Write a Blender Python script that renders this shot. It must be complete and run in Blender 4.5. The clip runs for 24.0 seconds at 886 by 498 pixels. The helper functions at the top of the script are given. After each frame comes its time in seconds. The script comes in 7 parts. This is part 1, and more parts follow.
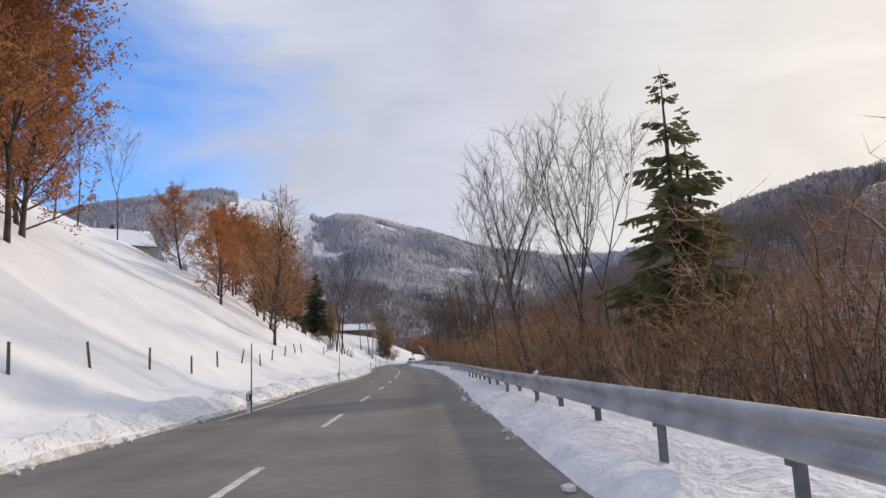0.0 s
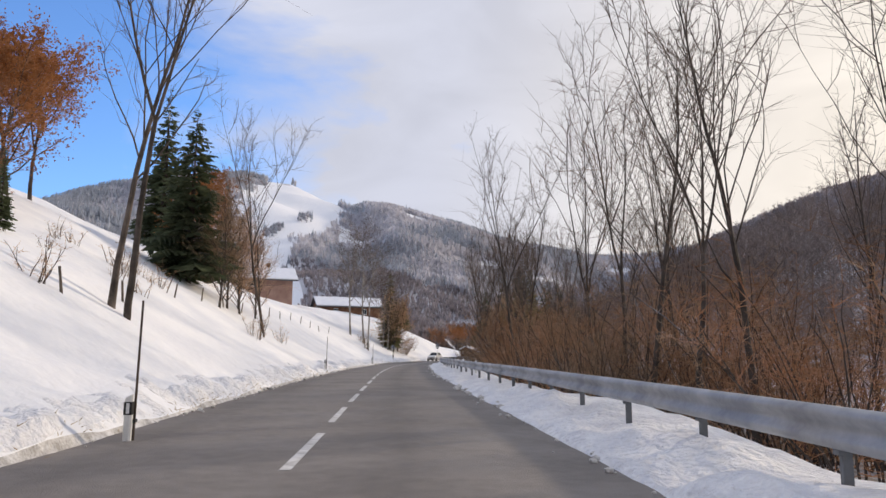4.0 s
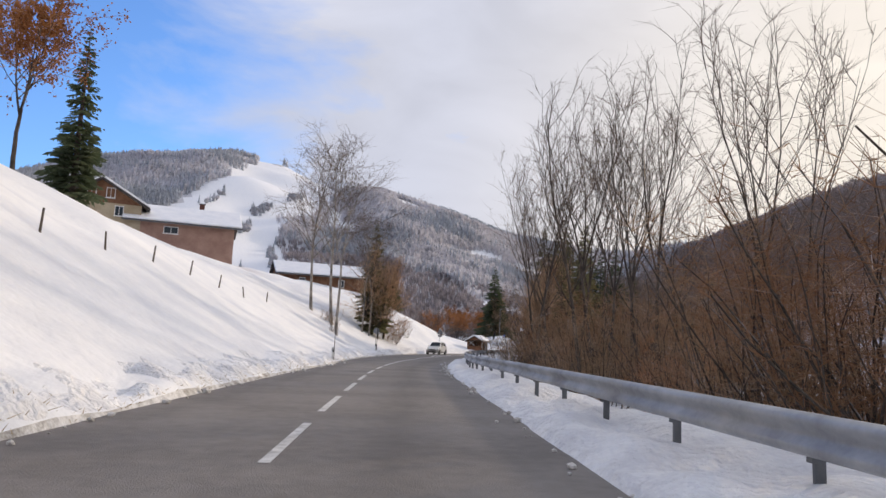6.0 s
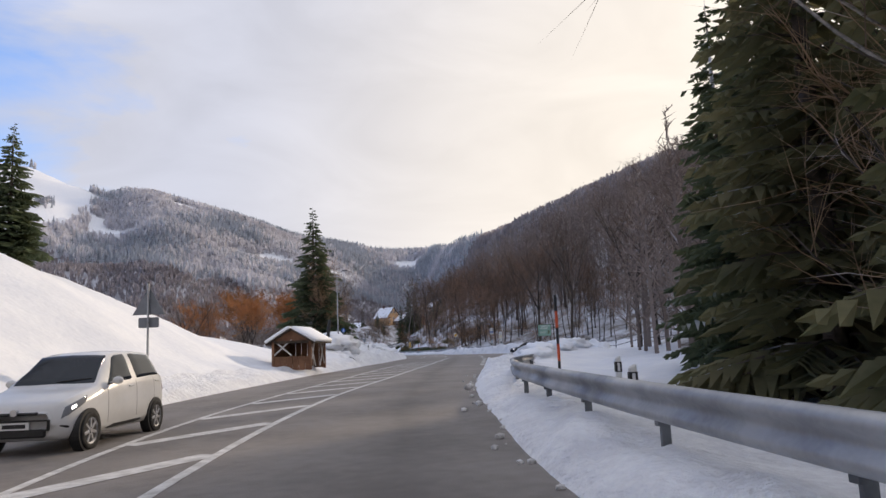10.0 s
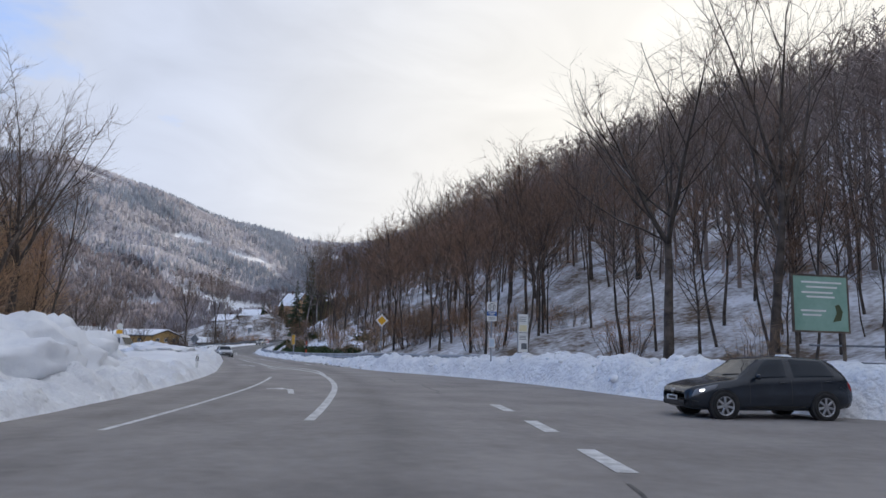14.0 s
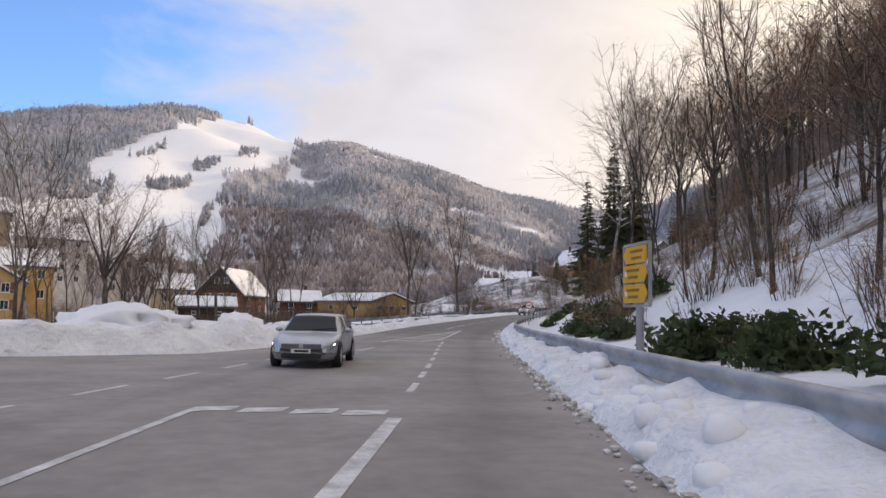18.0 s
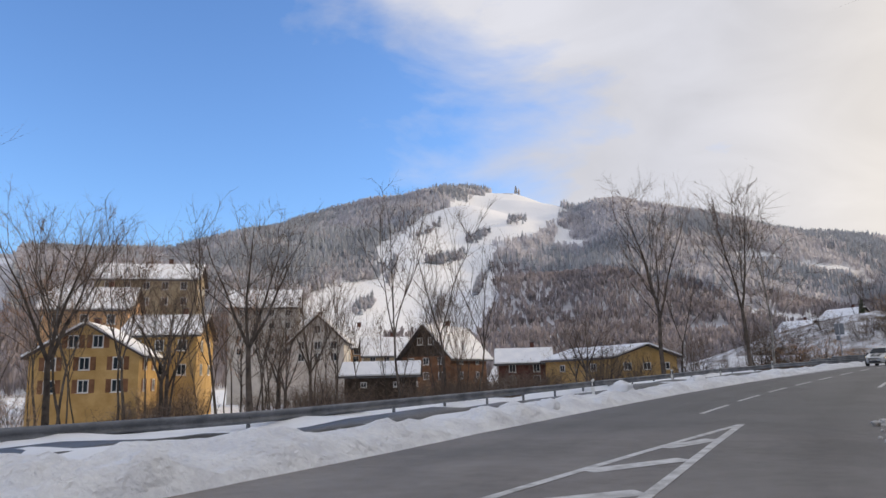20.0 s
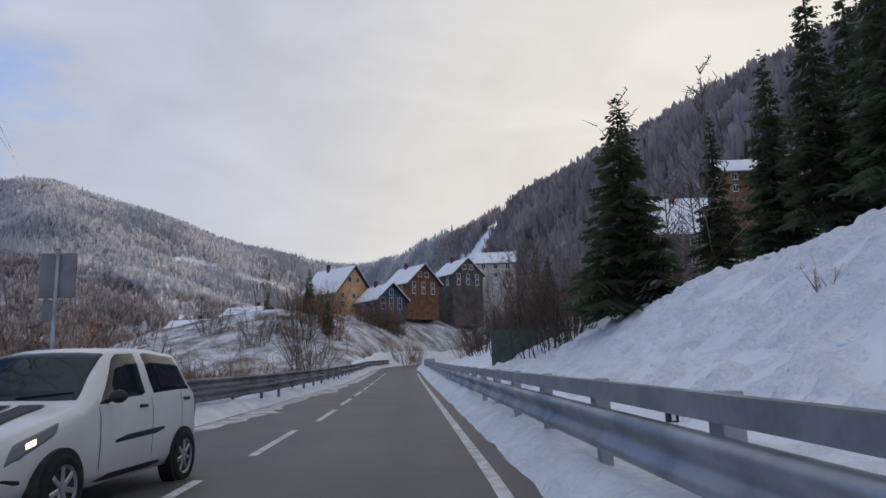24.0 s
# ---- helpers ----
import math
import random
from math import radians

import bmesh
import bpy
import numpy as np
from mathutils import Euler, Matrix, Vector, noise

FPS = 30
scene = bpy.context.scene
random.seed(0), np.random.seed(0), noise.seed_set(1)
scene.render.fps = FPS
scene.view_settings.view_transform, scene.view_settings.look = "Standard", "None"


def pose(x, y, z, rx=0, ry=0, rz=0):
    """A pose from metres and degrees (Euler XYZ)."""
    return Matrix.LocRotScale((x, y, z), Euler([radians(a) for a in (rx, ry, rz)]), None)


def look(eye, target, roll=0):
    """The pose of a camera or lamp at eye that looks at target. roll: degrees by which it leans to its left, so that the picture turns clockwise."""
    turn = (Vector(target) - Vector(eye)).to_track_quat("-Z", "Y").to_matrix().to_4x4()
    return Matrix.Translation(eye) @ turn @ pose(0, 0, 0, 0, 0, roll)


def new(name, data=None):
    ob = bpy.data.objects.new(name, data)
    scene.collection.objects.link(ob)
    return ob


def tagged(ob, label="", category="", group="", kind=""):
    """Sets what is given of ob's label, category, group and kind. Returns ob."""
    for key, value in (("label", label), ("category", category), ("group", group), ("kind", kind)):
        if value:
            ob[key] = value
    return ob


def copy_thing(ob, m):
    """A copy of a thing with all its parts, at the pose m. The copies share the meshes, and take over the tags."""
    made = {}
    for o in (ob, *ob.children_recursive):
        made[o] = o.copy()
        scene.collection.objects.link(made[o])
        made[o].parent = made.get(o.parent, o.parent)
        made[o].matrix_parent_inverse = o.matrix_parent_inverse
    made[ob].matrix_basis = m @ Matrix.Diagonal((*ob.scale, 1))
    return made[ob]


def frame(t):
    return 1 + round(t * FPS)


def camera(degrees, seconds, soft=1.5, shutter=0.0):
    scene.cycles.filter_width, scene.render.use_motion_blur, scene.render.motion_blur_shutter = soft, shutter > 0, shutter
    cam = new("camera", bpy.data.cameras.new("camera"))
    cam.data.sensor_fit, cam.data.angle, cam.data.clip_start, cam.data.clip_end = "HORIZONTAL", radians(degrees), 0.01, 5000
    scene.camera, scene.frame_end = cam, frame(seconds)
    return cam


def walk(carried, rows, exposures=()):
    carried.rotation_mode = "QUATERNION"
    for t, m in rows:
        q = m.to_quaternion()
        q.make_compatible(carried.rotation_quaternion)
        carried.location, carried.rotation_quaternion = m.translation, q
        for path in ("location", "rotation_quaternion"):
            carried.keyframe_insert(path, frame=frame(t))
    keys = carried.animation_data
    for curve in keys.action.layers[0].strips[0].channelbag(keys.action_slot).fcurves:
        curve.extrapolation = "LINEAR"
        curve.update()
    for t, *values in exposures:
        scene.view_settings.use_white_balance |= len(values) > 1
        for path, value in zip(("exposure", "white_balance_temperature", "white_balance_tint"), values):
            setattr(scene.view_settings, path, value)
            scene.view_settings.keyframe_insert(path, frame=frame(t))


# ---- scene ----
cam = camera(64.8, 24.0)
PATH = [
    (0, pose(0.00, 0.00, 1.473, 98.79, 2.56, -7.61)),
    (0.5, pose(1.13, 9.80, 1.442, 98.79, 2.70, -8.10)),
    (1, pose(2.10, 19.59, 1.400, 98.17, 3.05, -8.18)),
    (1.5, pose(3.12, 29.44, 1.370, 97.82, 2.70, -8.29)),
    (2, pose(4.07, 39.33, 1.356, 97.75, 2.02, -8.35)),
    (2.5, pose(4.94, 49.26, 1.352, 97.87, 1.54, -8.24)),
    (3, pose(5.75, 59.24, 1.355, 98.09, 1.28, -7.82)),
    (3.5, pose(6.49, 69.27, 1.365, 98.32, 0.89, -6.99)),
    (4, pose(7.17, 79.34, 1.386, 98.50, -0.32, -5.63)),
    (4.5, pose(7.58, 89.45, 1.407, 98.65, -1.39, -5.56)),
    (5, pose(7.88, 99.60, 1.426, 98.66, -1.99, -5.55)),
    (5.5, pose(8.20, 109.71, 1.436, 97.90, -2.45, -5.60)),
    (6, pose(8.64, 119.75, 1.440, 97.68, -2.50, -6.72)),
    (6.5, pose(9.37, 129.69, 1.457, 97.70, -2.34, -7.04)),
    (7, pose(9.92, 139.34, 1.437, 97.29, -2.18, -8.00)),
    (7.5, pose(10.64, 148.84, 1.396, 97.86, -1.11, -9.53)),
    (8, pose(11.55, 158.22, 1.370, 98.31, -0.29, -11.28)),
    (8.5, pose(12.78, 167.55, 1.352, 98.23, 1.23, -14.57)),
    (9, pose(14.45, 176.82, 1.340, 97.69, 1.96, -17.97)),
    (9.5, pose(16.59, 186.04, 1.337, 97.75, 2.35, -20.69)),
    (10, pose(19.44, 195.19, 1.361, 97.99, 2.47, -23.28)),
    (10.5, pose(22.53, 204.15, 1.391, 97.74, 3.04, -26.20)),
    (11, pose(26.00, 212.91, 1.392, 97.72, 2.45, -28.24)),
    (11.5, pose(29.77, 221.53, 1.381, 97.82, 1.63, -29.56)),
    (12, pose(33.77, 230.05, 1.368, 97.91, 0.92, -30.34)),
    (12.5, pose(37.91, 238.55, 1.368, 97.89, 0.21, -30.73)),
    (13, pose(42.12, 247.06, 1.397, 97.67, -0.80, -30.90)),
    (13.5, pose(46.31, 255.63, 1.453, 98.11, -1.45, -30.33)),
    (14, pose(50.49, 264.19, 1.499, 98.14, -1.41, -29.56)),
    (14.5, pose(54.56, 272.67, 1.492, 97.93, -0.92, -27.91)),
    (15, pose(58.31, 281.22, 1.462, 97.87, -1.55, -25.62)),
    (15.5, pose(61.52, 289.96, 1.440, 98.17, -2.52, -21.38)),
    (16, pose(64.26, 298.78, 1.416, 97.88, -3.32, -16.68)),
    (16.5, pose(66.40, 307.85, 1.419, 98.22, -4.00, -12.63)),
    (17, pose(68.23, 317.05, 1.399, 97.46, -2.95, -10.81)),
    (17.5, pose(69.93, 326.27, 1.345, 95.56, -1.50, -9.51)),
    (18, pose(71.64, 335.52, 1.287, 95.26, -1.30, -7.30)),
    (18.5, pose(73.31, 344.70, 1.233, 95.39, -0.80, -7.01)),
    (19, pose(74.88, 353.74, 1.198, 96.13, 1.34, -3.43)),
    (19.5, pose(76.28, 362.56, 1.186, 99.02, 1.51, 8.72)),
    (20, pose(77.73, 370.95, 1.213, 100.38, 1.30, 15.61)),
    (20.5, pose(79.31, 379.02, 1.273, 100.84, 1.25, 18.10)),
    (21, pose(81.12, 386.86, 1.363, 100.89, 1.61, 17.03)),
    (21.5, pose(83.25, 394.60, 1.477, 100.84, 2.30, 13.26)),
    (22, pose(85.67, 402.37, 1.613, 100.81, 2.83, 7.65)),
    (22.5, pose(88.49, 410.22, 1.800, 100.45, 1.42, -1.92)),
    (23, pose(91.67, 417.99, 2.045, 100.21, 0.99, -15.19)),
    (23.5, pose(94.93, 425.62, 2.311, 100.22, 1.80, -25.86)),
    (24, pose(98.43, 433.18, 2.572, 99.93, 1.37, -28.19)),
]
EXPOSURES = [(0, 0.0, 6200, 12), (4, 0.12, 6400, 12), (8, 0.12, 6400, 12), (10, 0.13, 6450, 12), (13, 0.1, 6350, 13), (14, 0.18, 6000, 9), (15, 0.4, 6700, 14), (17, 0.35, 7050, 15), (19, 0.3, 7100, 12), (21.5, -0.05, 6100, 8), (22.3, -0.05, 6050, 8), (23, -0.15, 6100, 10), (24, -0.15, 6150, 10)]
walk(cam, PATH, EXPOSURES)

# ---- the road's course: plan and height along the line that the car drives ----
COURSE = [
    (-7.0, -60.0, 0.05),
    (-3.4, -30.0, 0.05),
    (0.00, 0.00, 0.07),
    (2.10, 19.59, 0.00),
    (4.07, 39.33, -0.04),
    (5.75, 59.24, -0.04),
    (7.17, 79.34, -0.01),
    (7.88, 99.60, 0.03),
    (8.64, 119.75, 0.04),
    (9.92, 139.34, 0.04),
    (11.55, 158.22, -0.03),
    (14.45, 176.82, -0.06),
    (19.44, 195.19, -0.04),
    (26.00, 212.91, -0.01),
    (33.77, 230.05, -0.03),
    (42.12, 247.06, -0.00),
    (50.49, 264.19, 0.10),
    (58.31, 281.22, 0.06),
    (64.26, 298.78, 0.02),
    (68.23, 317.05, -0.00),
    (71.64, 335.52, -0.11),
    (74.88, 353.74, -0.20),
    (77.73, 370.95, -0.19),
    (81.12, 386.86, -0.04),
    (85.67, 402.37, 0.21),
    (91.67, 417.99, 0.64),
    (98.43, 433.18, 1.17),
    (107.0, 451.5, 1.50),
    (116.0, 470.7, 1.85),
    (127.0, 494.0, 2.40),
    (141.5, 523.5, 3.20),
    (164.0, 553.0, 4.00),
    (200.0, 574.0, 4.60),
    (245.0, 588.0, 5.20),
]


# ---- light: low winter sun from ahead on the right, thin high cloud ----
SUN_AZ, SUN_EL = radians(58.0), radians(19.0)     # clockwise from +y, above the horizon
SUN_DIR = Vector((math.sin(SUN_AZ) * math.cos(SUN_EL), math.cos(SUN_AZ) * math.cos(SUN_EL), math.sin(SUN_EL)))
world = bpy.data.worlds.new("winter_sky")
scene.world = world
world.use_nodes = True
wn, wl = world.node_tree.nodes, world.node_tree.links
wn.clear()
w_out = wn.new("ShaderNodeOutputWorld")
w_bg = wn.new("ShaderNodeBackground")
w_sky = wn.new("ShaderNodeTexSky")
w_sky.sky_type, w_sky.sun_disc = "NISHITA", False
w_sky.sun_elevation, w_sky.sun_rotation = SUN_EL, SUN_AZ
w_sky.air_density, w_sky.dust_density, w_sky.ozone_density = 1.0, 0.6, 1.5
w_tc = wn.new("ShaderNodeTexCoord")
w_map = wn.new("ShaderNodeMapping")
w_map.inputs["Scale"].default_value = (1.0, 1.0, 2.6)
w_map.inputs["Rotation"].default_value = (0.25, 0.1, 0.6)
w_noise = wn.new("ShaderNodeTexNoise")
w_noise.inputs["Scale"].default_value = 2.1
w_noise.inputs["Detail"].default_value = 7.0
w_noise.inputs["Roughness"].default_value = 0.55
w_noise.inputs["Distortion"].default_value = 0.5
w_dot = wn.new("ShaderNodeVectorMath")
w_dot.operation = "DOT_PRODUCT"
w_dot.inputs[1].default_value = (math.sin(SUN_AZ), math.cos(SUN_AZ), 0.05)
w_hole = wn.new("ShaderNodeVectorMath")            # the one clear stretch of sky lies away from the sun, ahead on the other side
w_hole.operation = "DOT_PRODUCT"
w_hole.inputs[1].default_value = (math.sin(radians(60)), -math.cos(radians(60)), 0.05)
w_a = wn.new("ShaderNodeMath")
w_a.operation = "MULTIPLY_ADD"                    # cloud thickens away from it
w_a.inputs[1].default_value, w_a.inputs[2].default_value = 2.1, 0.97
w_b = wn.new("ShaderNodeMath")
w_b.operation = "MULTIPLY_ADD"
w_b.inputs[1].default_value = 2.0
w_ramp = wn.new("ShaderNodeValToRGB")
w_ramp.color_ramp.elements[0].position, w_ramp.color_ramp.elements[1].position = 0.5, 1.0
w_ramp.color_ramp.elements[1].color = (1, 1, 1, 1)
w_ramp.color_ramp.elements[1].position = 0.98
w_gain = wn.new("ShaderNodeMix")
w_gain.data_type, w_gain.blend_type = "RGBA", "MULTIPLY"
w_gain.inputs["Factor"].default_value = 1.0
w_gain.inputs["B"].default_value = (1.15, 1.6, 2.3, 1)
w_glow = wn.new("ShaderNodeMapRange")             # cloud lit through round the sun: warmer and brighter
w_glow.inputs["From Min"].default_value, w_glow.inputs["From Max"].default_value = 0.55, 1.0
w_glow.interpolation_type = "SMOOTHSTEP"
w_cc = wn.new("ShaderNodeMix")
w_cc.data_type = "RGBA"
w_cc.inputs["A"].default_value = (5.9, 6.1, 6.9, 1)
w_cc.inputs["B"].default_value = (9.2, 8.4, 7.2, 1)
w_mix = wn.new("ShaderNodeMix")
w_mix.data_type = "RGBA"
wl.new(w_tc.outputs["Generated"], w_map.inputs["Vector"])
wl.new(w_map.outputs[0], w_noise.inputs["Vector"])
wl.new(w_tc.outputs["Generated"], w_dot.inputs[0])
wl.new(w_tc.outputs["Generated"], w_hole.inputs[0])
wl.new(w_hole.outputs["Value"], w_a.inputs[0])
wl.new(w_noise.outputs["Fac"], w_b.inputs[0])
wl.new(w_a.outputs[0], w_b.inputs[2])
wl.new(w_b.outputs[0], w_ramp.inputs[0])
wl.new(w_dot.outputs["Value"], w_glow.inputs["Value"])
wl.new(w_glow.outputs[0], w_cc.inputs["Factor"])
wl.new(w_sky.outputs[0], w_gain.inputs["A"])
wl.new(w_ramp.outputs[0], w_mix.inputs["Factor"])
wl.new(w_gain.outputs["Result"], w_mix.inputs["A"])
w_n2 = wn.new("ShaderNodeTexNoise")               # thinner and thicker veils within the cloud
w_n2.inputs["Scale"].default_value, w_n2.inputs["Detail"].default_value, w_n2.inputs["Distortion"].default_value = 3.4, 6.0, 0.8
wl.new(w_map.outputs[0], w_n2.inputs["Vector"])
w_veil = wn.new("ShaderNodeMapRange")
w_veil.inputs["From Min"].default_value, w_veil.inputs["From Max"].default_value = 0.3, 0.7
w_veil.inputs["To Min"].default_value, w_veil.inputs["To Max"].default_value = 0.9, 1.07
wl.new(w_n2.outputs["Fac"], w_veil.inputs["Value"])
w_mul = wn.new("ShaderNodeMix")
w_mul.data_type, w_mul.blend_type = "RGBA", "MULTIPLY"
w_mul.inputs["Factor"].default_value = 1.0
wl.new(w_cc.outputs["Result"], w_mul.inputs["A"])
wl.new(w_veil.outputs[0], w_mul.inputs["B"])
wl.new(w_mul.outputs["Result"], w_mix.inputs["B"])
wl.new(w_mix.outputs["Result"], w_bg.inputs["Color"])
w_bg.inputs["Strength"].default_value = 0.105
wl.new(w_bg.outputs[0], w_out.inputs[0])
sun = new("sun", bpy.data.lights.new("sun", "SUN"))
sun.data.energy, sun.data.angle, sun.data.color = 2.3, radians(2.0), (1.0, 0.81, 0.59)
sun.matrix_world = look(SUN_DIR * 300, (0, 0, 0))


# ---- materials ----
def shader(name, rough=0.8, metal=0.0, spec=0.3):
    m = bpy.data.materials.new(name)
    m.use_nodes = True
    b = m.node_tree.nodes["Principled BSDF"]
    b.inputs["Roughness"].default_value, b.inputs["Metallic"].default_value = rough, metal
    b.inputs["Specular IOR Level"].default_value = spec
    return m, m.node_tree.nodes, m.node_tree.links, b


def mottled(name, ca, cb, scale=3.0, rough=0.8, bump=0.0, bscale=None, fine=0.25, metal=0.0, spec=0.3, rand=0.0, island=False, where="world", bdist=0.06):
    """Two colours mixed by a coarse and a fine noise, with relief; rand varies the brightness from piece to piece."""
    m, n, l, b = shader(name, rough, metal, spec)
    src = n.new("ShaderNodeNewGeometry").outputs["Position"] if where == "world" else n.new("ShaderNodeTexCoord").outputs["Object"]
    t1, t2 = n.new("ShaderNodeTexNoise"), n.new("ShaderNodeTexNoise")
    t1.inputs["Scale"].default_value, t1.inputs["Detail"].default_value = scale, 5.0
    t2.inputs["Scale"].default_value, t2.inputs["Detail"].default_value = scale * 9.3, 4.0
    l.new(src, t1.inputs["Vector"]), l.new(src, t2.inputs["Vector"])
    add = n.new("ShaderNodeMath")
    add.operation = "MULTIPLY_ADD"
    add.inputs[1].default_value = fine
    l.new(t2.outputs["Fac"], add.inputs[0]), l.new(t1.outputs["Fac"], add.inputs[2])
    ramp = n.new("ShaderNodeValToRGB")
    e = ramp.color_ramp.elements
    e[0].position, e[1].position = 0.36 + fine * 0.4, 0.66 + fine * 0.5
    e[0].color, e[1].color = (*ca, 1), (*cb, 1)
    l.new(add.outputs[0], ramp.inputs[0])
    col = ramp.outputs["Color"]
    if rand:
        r = n.new("ShaderNodeNewGeometry").outputs["Random Per Island"] if island else n.new("ShaderNodeObjectInfo").outputs["Random"]
        mr = n.new("ShaderNodeMapRange")
        mr.inputs["To Min"].default_value, mr.inputs["To Max"].default_value = 1 - rand, 1 + rand
        hs = n.new("ShaderNodeHueSaturation")
        l.new(r, mr.inputs["Value"]), l.new(mr.outputs[0], hs.inputs["Value"]), l.new(col, hs.inputs["Color"])
        col = hs.outputs["Color"]
    l.new(col, b.inputs["Base Color"])
    if bump:
        t3 = n.new("ShaderNodeTexNoise")
        t3.inputs["Scale"].default_value, t3.inputs["Detail"].default_value = bscale or scale * 6, 6.0
        l.new(src, t3.inputs["Vector"])
        bp = n.new("ShaderNodeBump")
        bp.inputs["Strength"].default_value, bp.inputs["Distance"].default_value = bump, bdist
        l.new(t3.outputs["Fac"], bp.inputs["Height"]), l.new(bp.outputs[0], b.inputs["Normal"])
    return m


def glass(name, tint=(0.03, 0.04, 0.05), rough=0.06):
    m, n, l, b = shader(name, rough, 0.0, 0.3)
    b.inputs["Base Color"].default_value = (*tint, 1)
    return m


def glow(name, col, power):
    m, n, l, b = shader(name, 0.3)
    b.inputs["Base Color"].default_value = (*col, 1)
    b.inputs["Emission Color"].default_value = (*col, 1)
    b.inputs["Emission Strength"].default_value = power
    return m


SNOW = mottled("snow", (0.74, 0.76, 0.80), (0.86, 0.87, 0.88), 0.35, 0.75, 0.8, 3.2, 0.3, spec=0.15)
SNOW_ROOF = mottled("roof_snow", (0.78, 0.80, 0.84), (0.87, 0.88, 0.9), 0.8, 0.8, 0.3, 3.0, spec=0.15)
SNOW_DIRTY = mottled("grey_brown_slush", (0.33, 0.31, 0.28), (0.74, 0.73, 0.71), 2.6, 0.85, 0.8, 9.0, 0.5)
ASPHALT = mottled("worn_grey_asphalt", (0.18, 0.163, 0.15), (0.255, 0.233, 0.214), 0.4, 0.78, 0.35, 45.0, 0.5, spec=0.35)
ASPHALT_WET = mottled("damp_dark_asphalt", (0.06, 0.064, 0.072), (0.12, 0.12, 0.128), 0.5, 0.5, 0.2, 60.0, 0.35, spec=0.4)
PAINT = mottled("worn_white_road_paint", (0.42, 0.41, 0.39), (0.72, 0.71, 0.69), 4.0, 0.7, 0.15, 40.0, 0.4)
ZINC = mottled("galvanised_steel", (0.30, 0.31, 0.33), (0.46, 0.47, 0.48), 1.6, 0.5, 0.05, metal=0.55)
# darker copy of the steel for the rails on the left
ZINC_DARKER = mottled("darker_galvanised_steel", (0.13, 0.14, 0.155), (0.24, 0.25, 0.27), 1.6, 0.55, 0.05, metal=0.45)
ZINC_DARK = mottled("weathered_steel", (0.12, 0.13, 0.14), (0.20, 0.21, 0.22), 2.0, 0.6, metal=0.4)
BARK = mottled("grey_brown_bark", (0.04, 0.032, 0.026), (0.12, 0.097, 0.08), 2.0, 0.9, 0.5, 14.0, where="object", rand=0.25)
BARK_PALE = mottled("pale_birch_bark", (0.10, 0.09, 0.08), (0.42, 0.38, 0.33), 1.6, 0.85, 0.3, 10.0, 0.6, where="object", rand=0.12)
TWIG = mottled("brown_twigs", (0.40, 0.275, 0.165), (0.60, 0.43, 0.275), 0.8, 0.9, where="object", rand=0.3)
TWIG_GREY = mottled("grey_brown_twigs", (0.13, 0.095, 0.072), (0.27, 0.20, 0.155), 0.6, 0.9, where="object", rand=0.25)
TWIG_WARM = mottled("warm_brown_twigs", (0.26, 0.165, 0.11), (0.44, 0.29, 0.20), 0.6, 0.9, where="object", rand=0.25)
TWIG_RED = mottled("reddish_brown_shrub_twigs", (0.36, 0.20, 0.105), (0.54, 0.325, 0.185), 0.5, 0.9, where="object", rand=0.3)
LEAF_DRY = mottled("dry_orange_brown_leaves", (0.24, 0.095, 0.035), (0.46, 0.21, 0.08), 0.7, 0.85, where="object", rand=0.3)
NEEDLE = mottled("dark_spruce_needles", (0.075, 0.10, 0.055), (0.145, 0.17, 0.095), 0.6, 0.85, where="object", rand=0.2)
# warmer, lighter copy of the needles, with sunlight put into the colour
NEEDLE_LIT = mottled("sunlit_olive_spruce_needles", (0.115, 0.12, 0.06), (0.21, 0.19, 0.10), 0.6, 0.85, where="object", rand=0.2)
# pale blue-grey of frost, with the haze of distance put into the colour
FROST_HAZE_A = mottled("frosted_hazy_conifers", (0.38, 0.41, 0.46), (0.52, 0.545, 0.59), 0.006, 0.9, fine=0.5, rand=0.14, island=True)
FROST_HAZE_B = mottled("frosted_hazy_hardwoods", (0.50, 0.49, 0.525), (0.66, 0.65, 0.68), 0.006, 0.9, fine=0.5, rand=0.12, island=True)
BROWN_FAR = mottled("brown_far_hardwoods", (0.25, 0.225, 0.235), (0.42, 0.385, 0.395), 0.02, 0.9, fine=0.5, rand=0.18, island=True)
GRASS_DRY = mottled("dry_straw_grass", (0.24, 0.17, 0.09), (0.46, 0.36, 0.2), 2.0, 0.9, rand=0.25)
LITTER = mottled("leaf_litter_and_snow", (0.13, 0.095, 0.065), (0.72, 0.73, 0.76), 0.3, 0.9, 0.6, 3.0, 0.55)
WHITE_PLASTIC = mottled("white_plastic", (0.62, 0.62, 0.6), (0.78, 0.78, 0.76), 3.0, 0.5)
BLACK_PLASTIC = mottled("black_plastic", (0.018, 0.018, 0.018), (0.035, 0.035, 0.035), 4.0, 0.5)
RUBBER = mottled("tyre_rubber", (0.014, 0.014, 0.014), (0.035, 0.034, 0.033), 8.0, 0.85)
WOOD_BROWN = mottled("brown_stained_timber", (0.13, 0.062, 0.034), (0.24, 0.125, 0.07), 1.2, 0.8, 0.3, 12.0)
WOOD_DARK = mottled("dark_weathered_timber", (0.035, 0.026, 0.02), (0.085, 0.062, 0.046), 2.0, 0.85, 0.3, 12.0)
WOOD_POST = mottled("grey_fence_timber", (0.07, 0.056, 0.045), (0.16, 0.13, 0.10), 3.0, 0.85, 0.3)
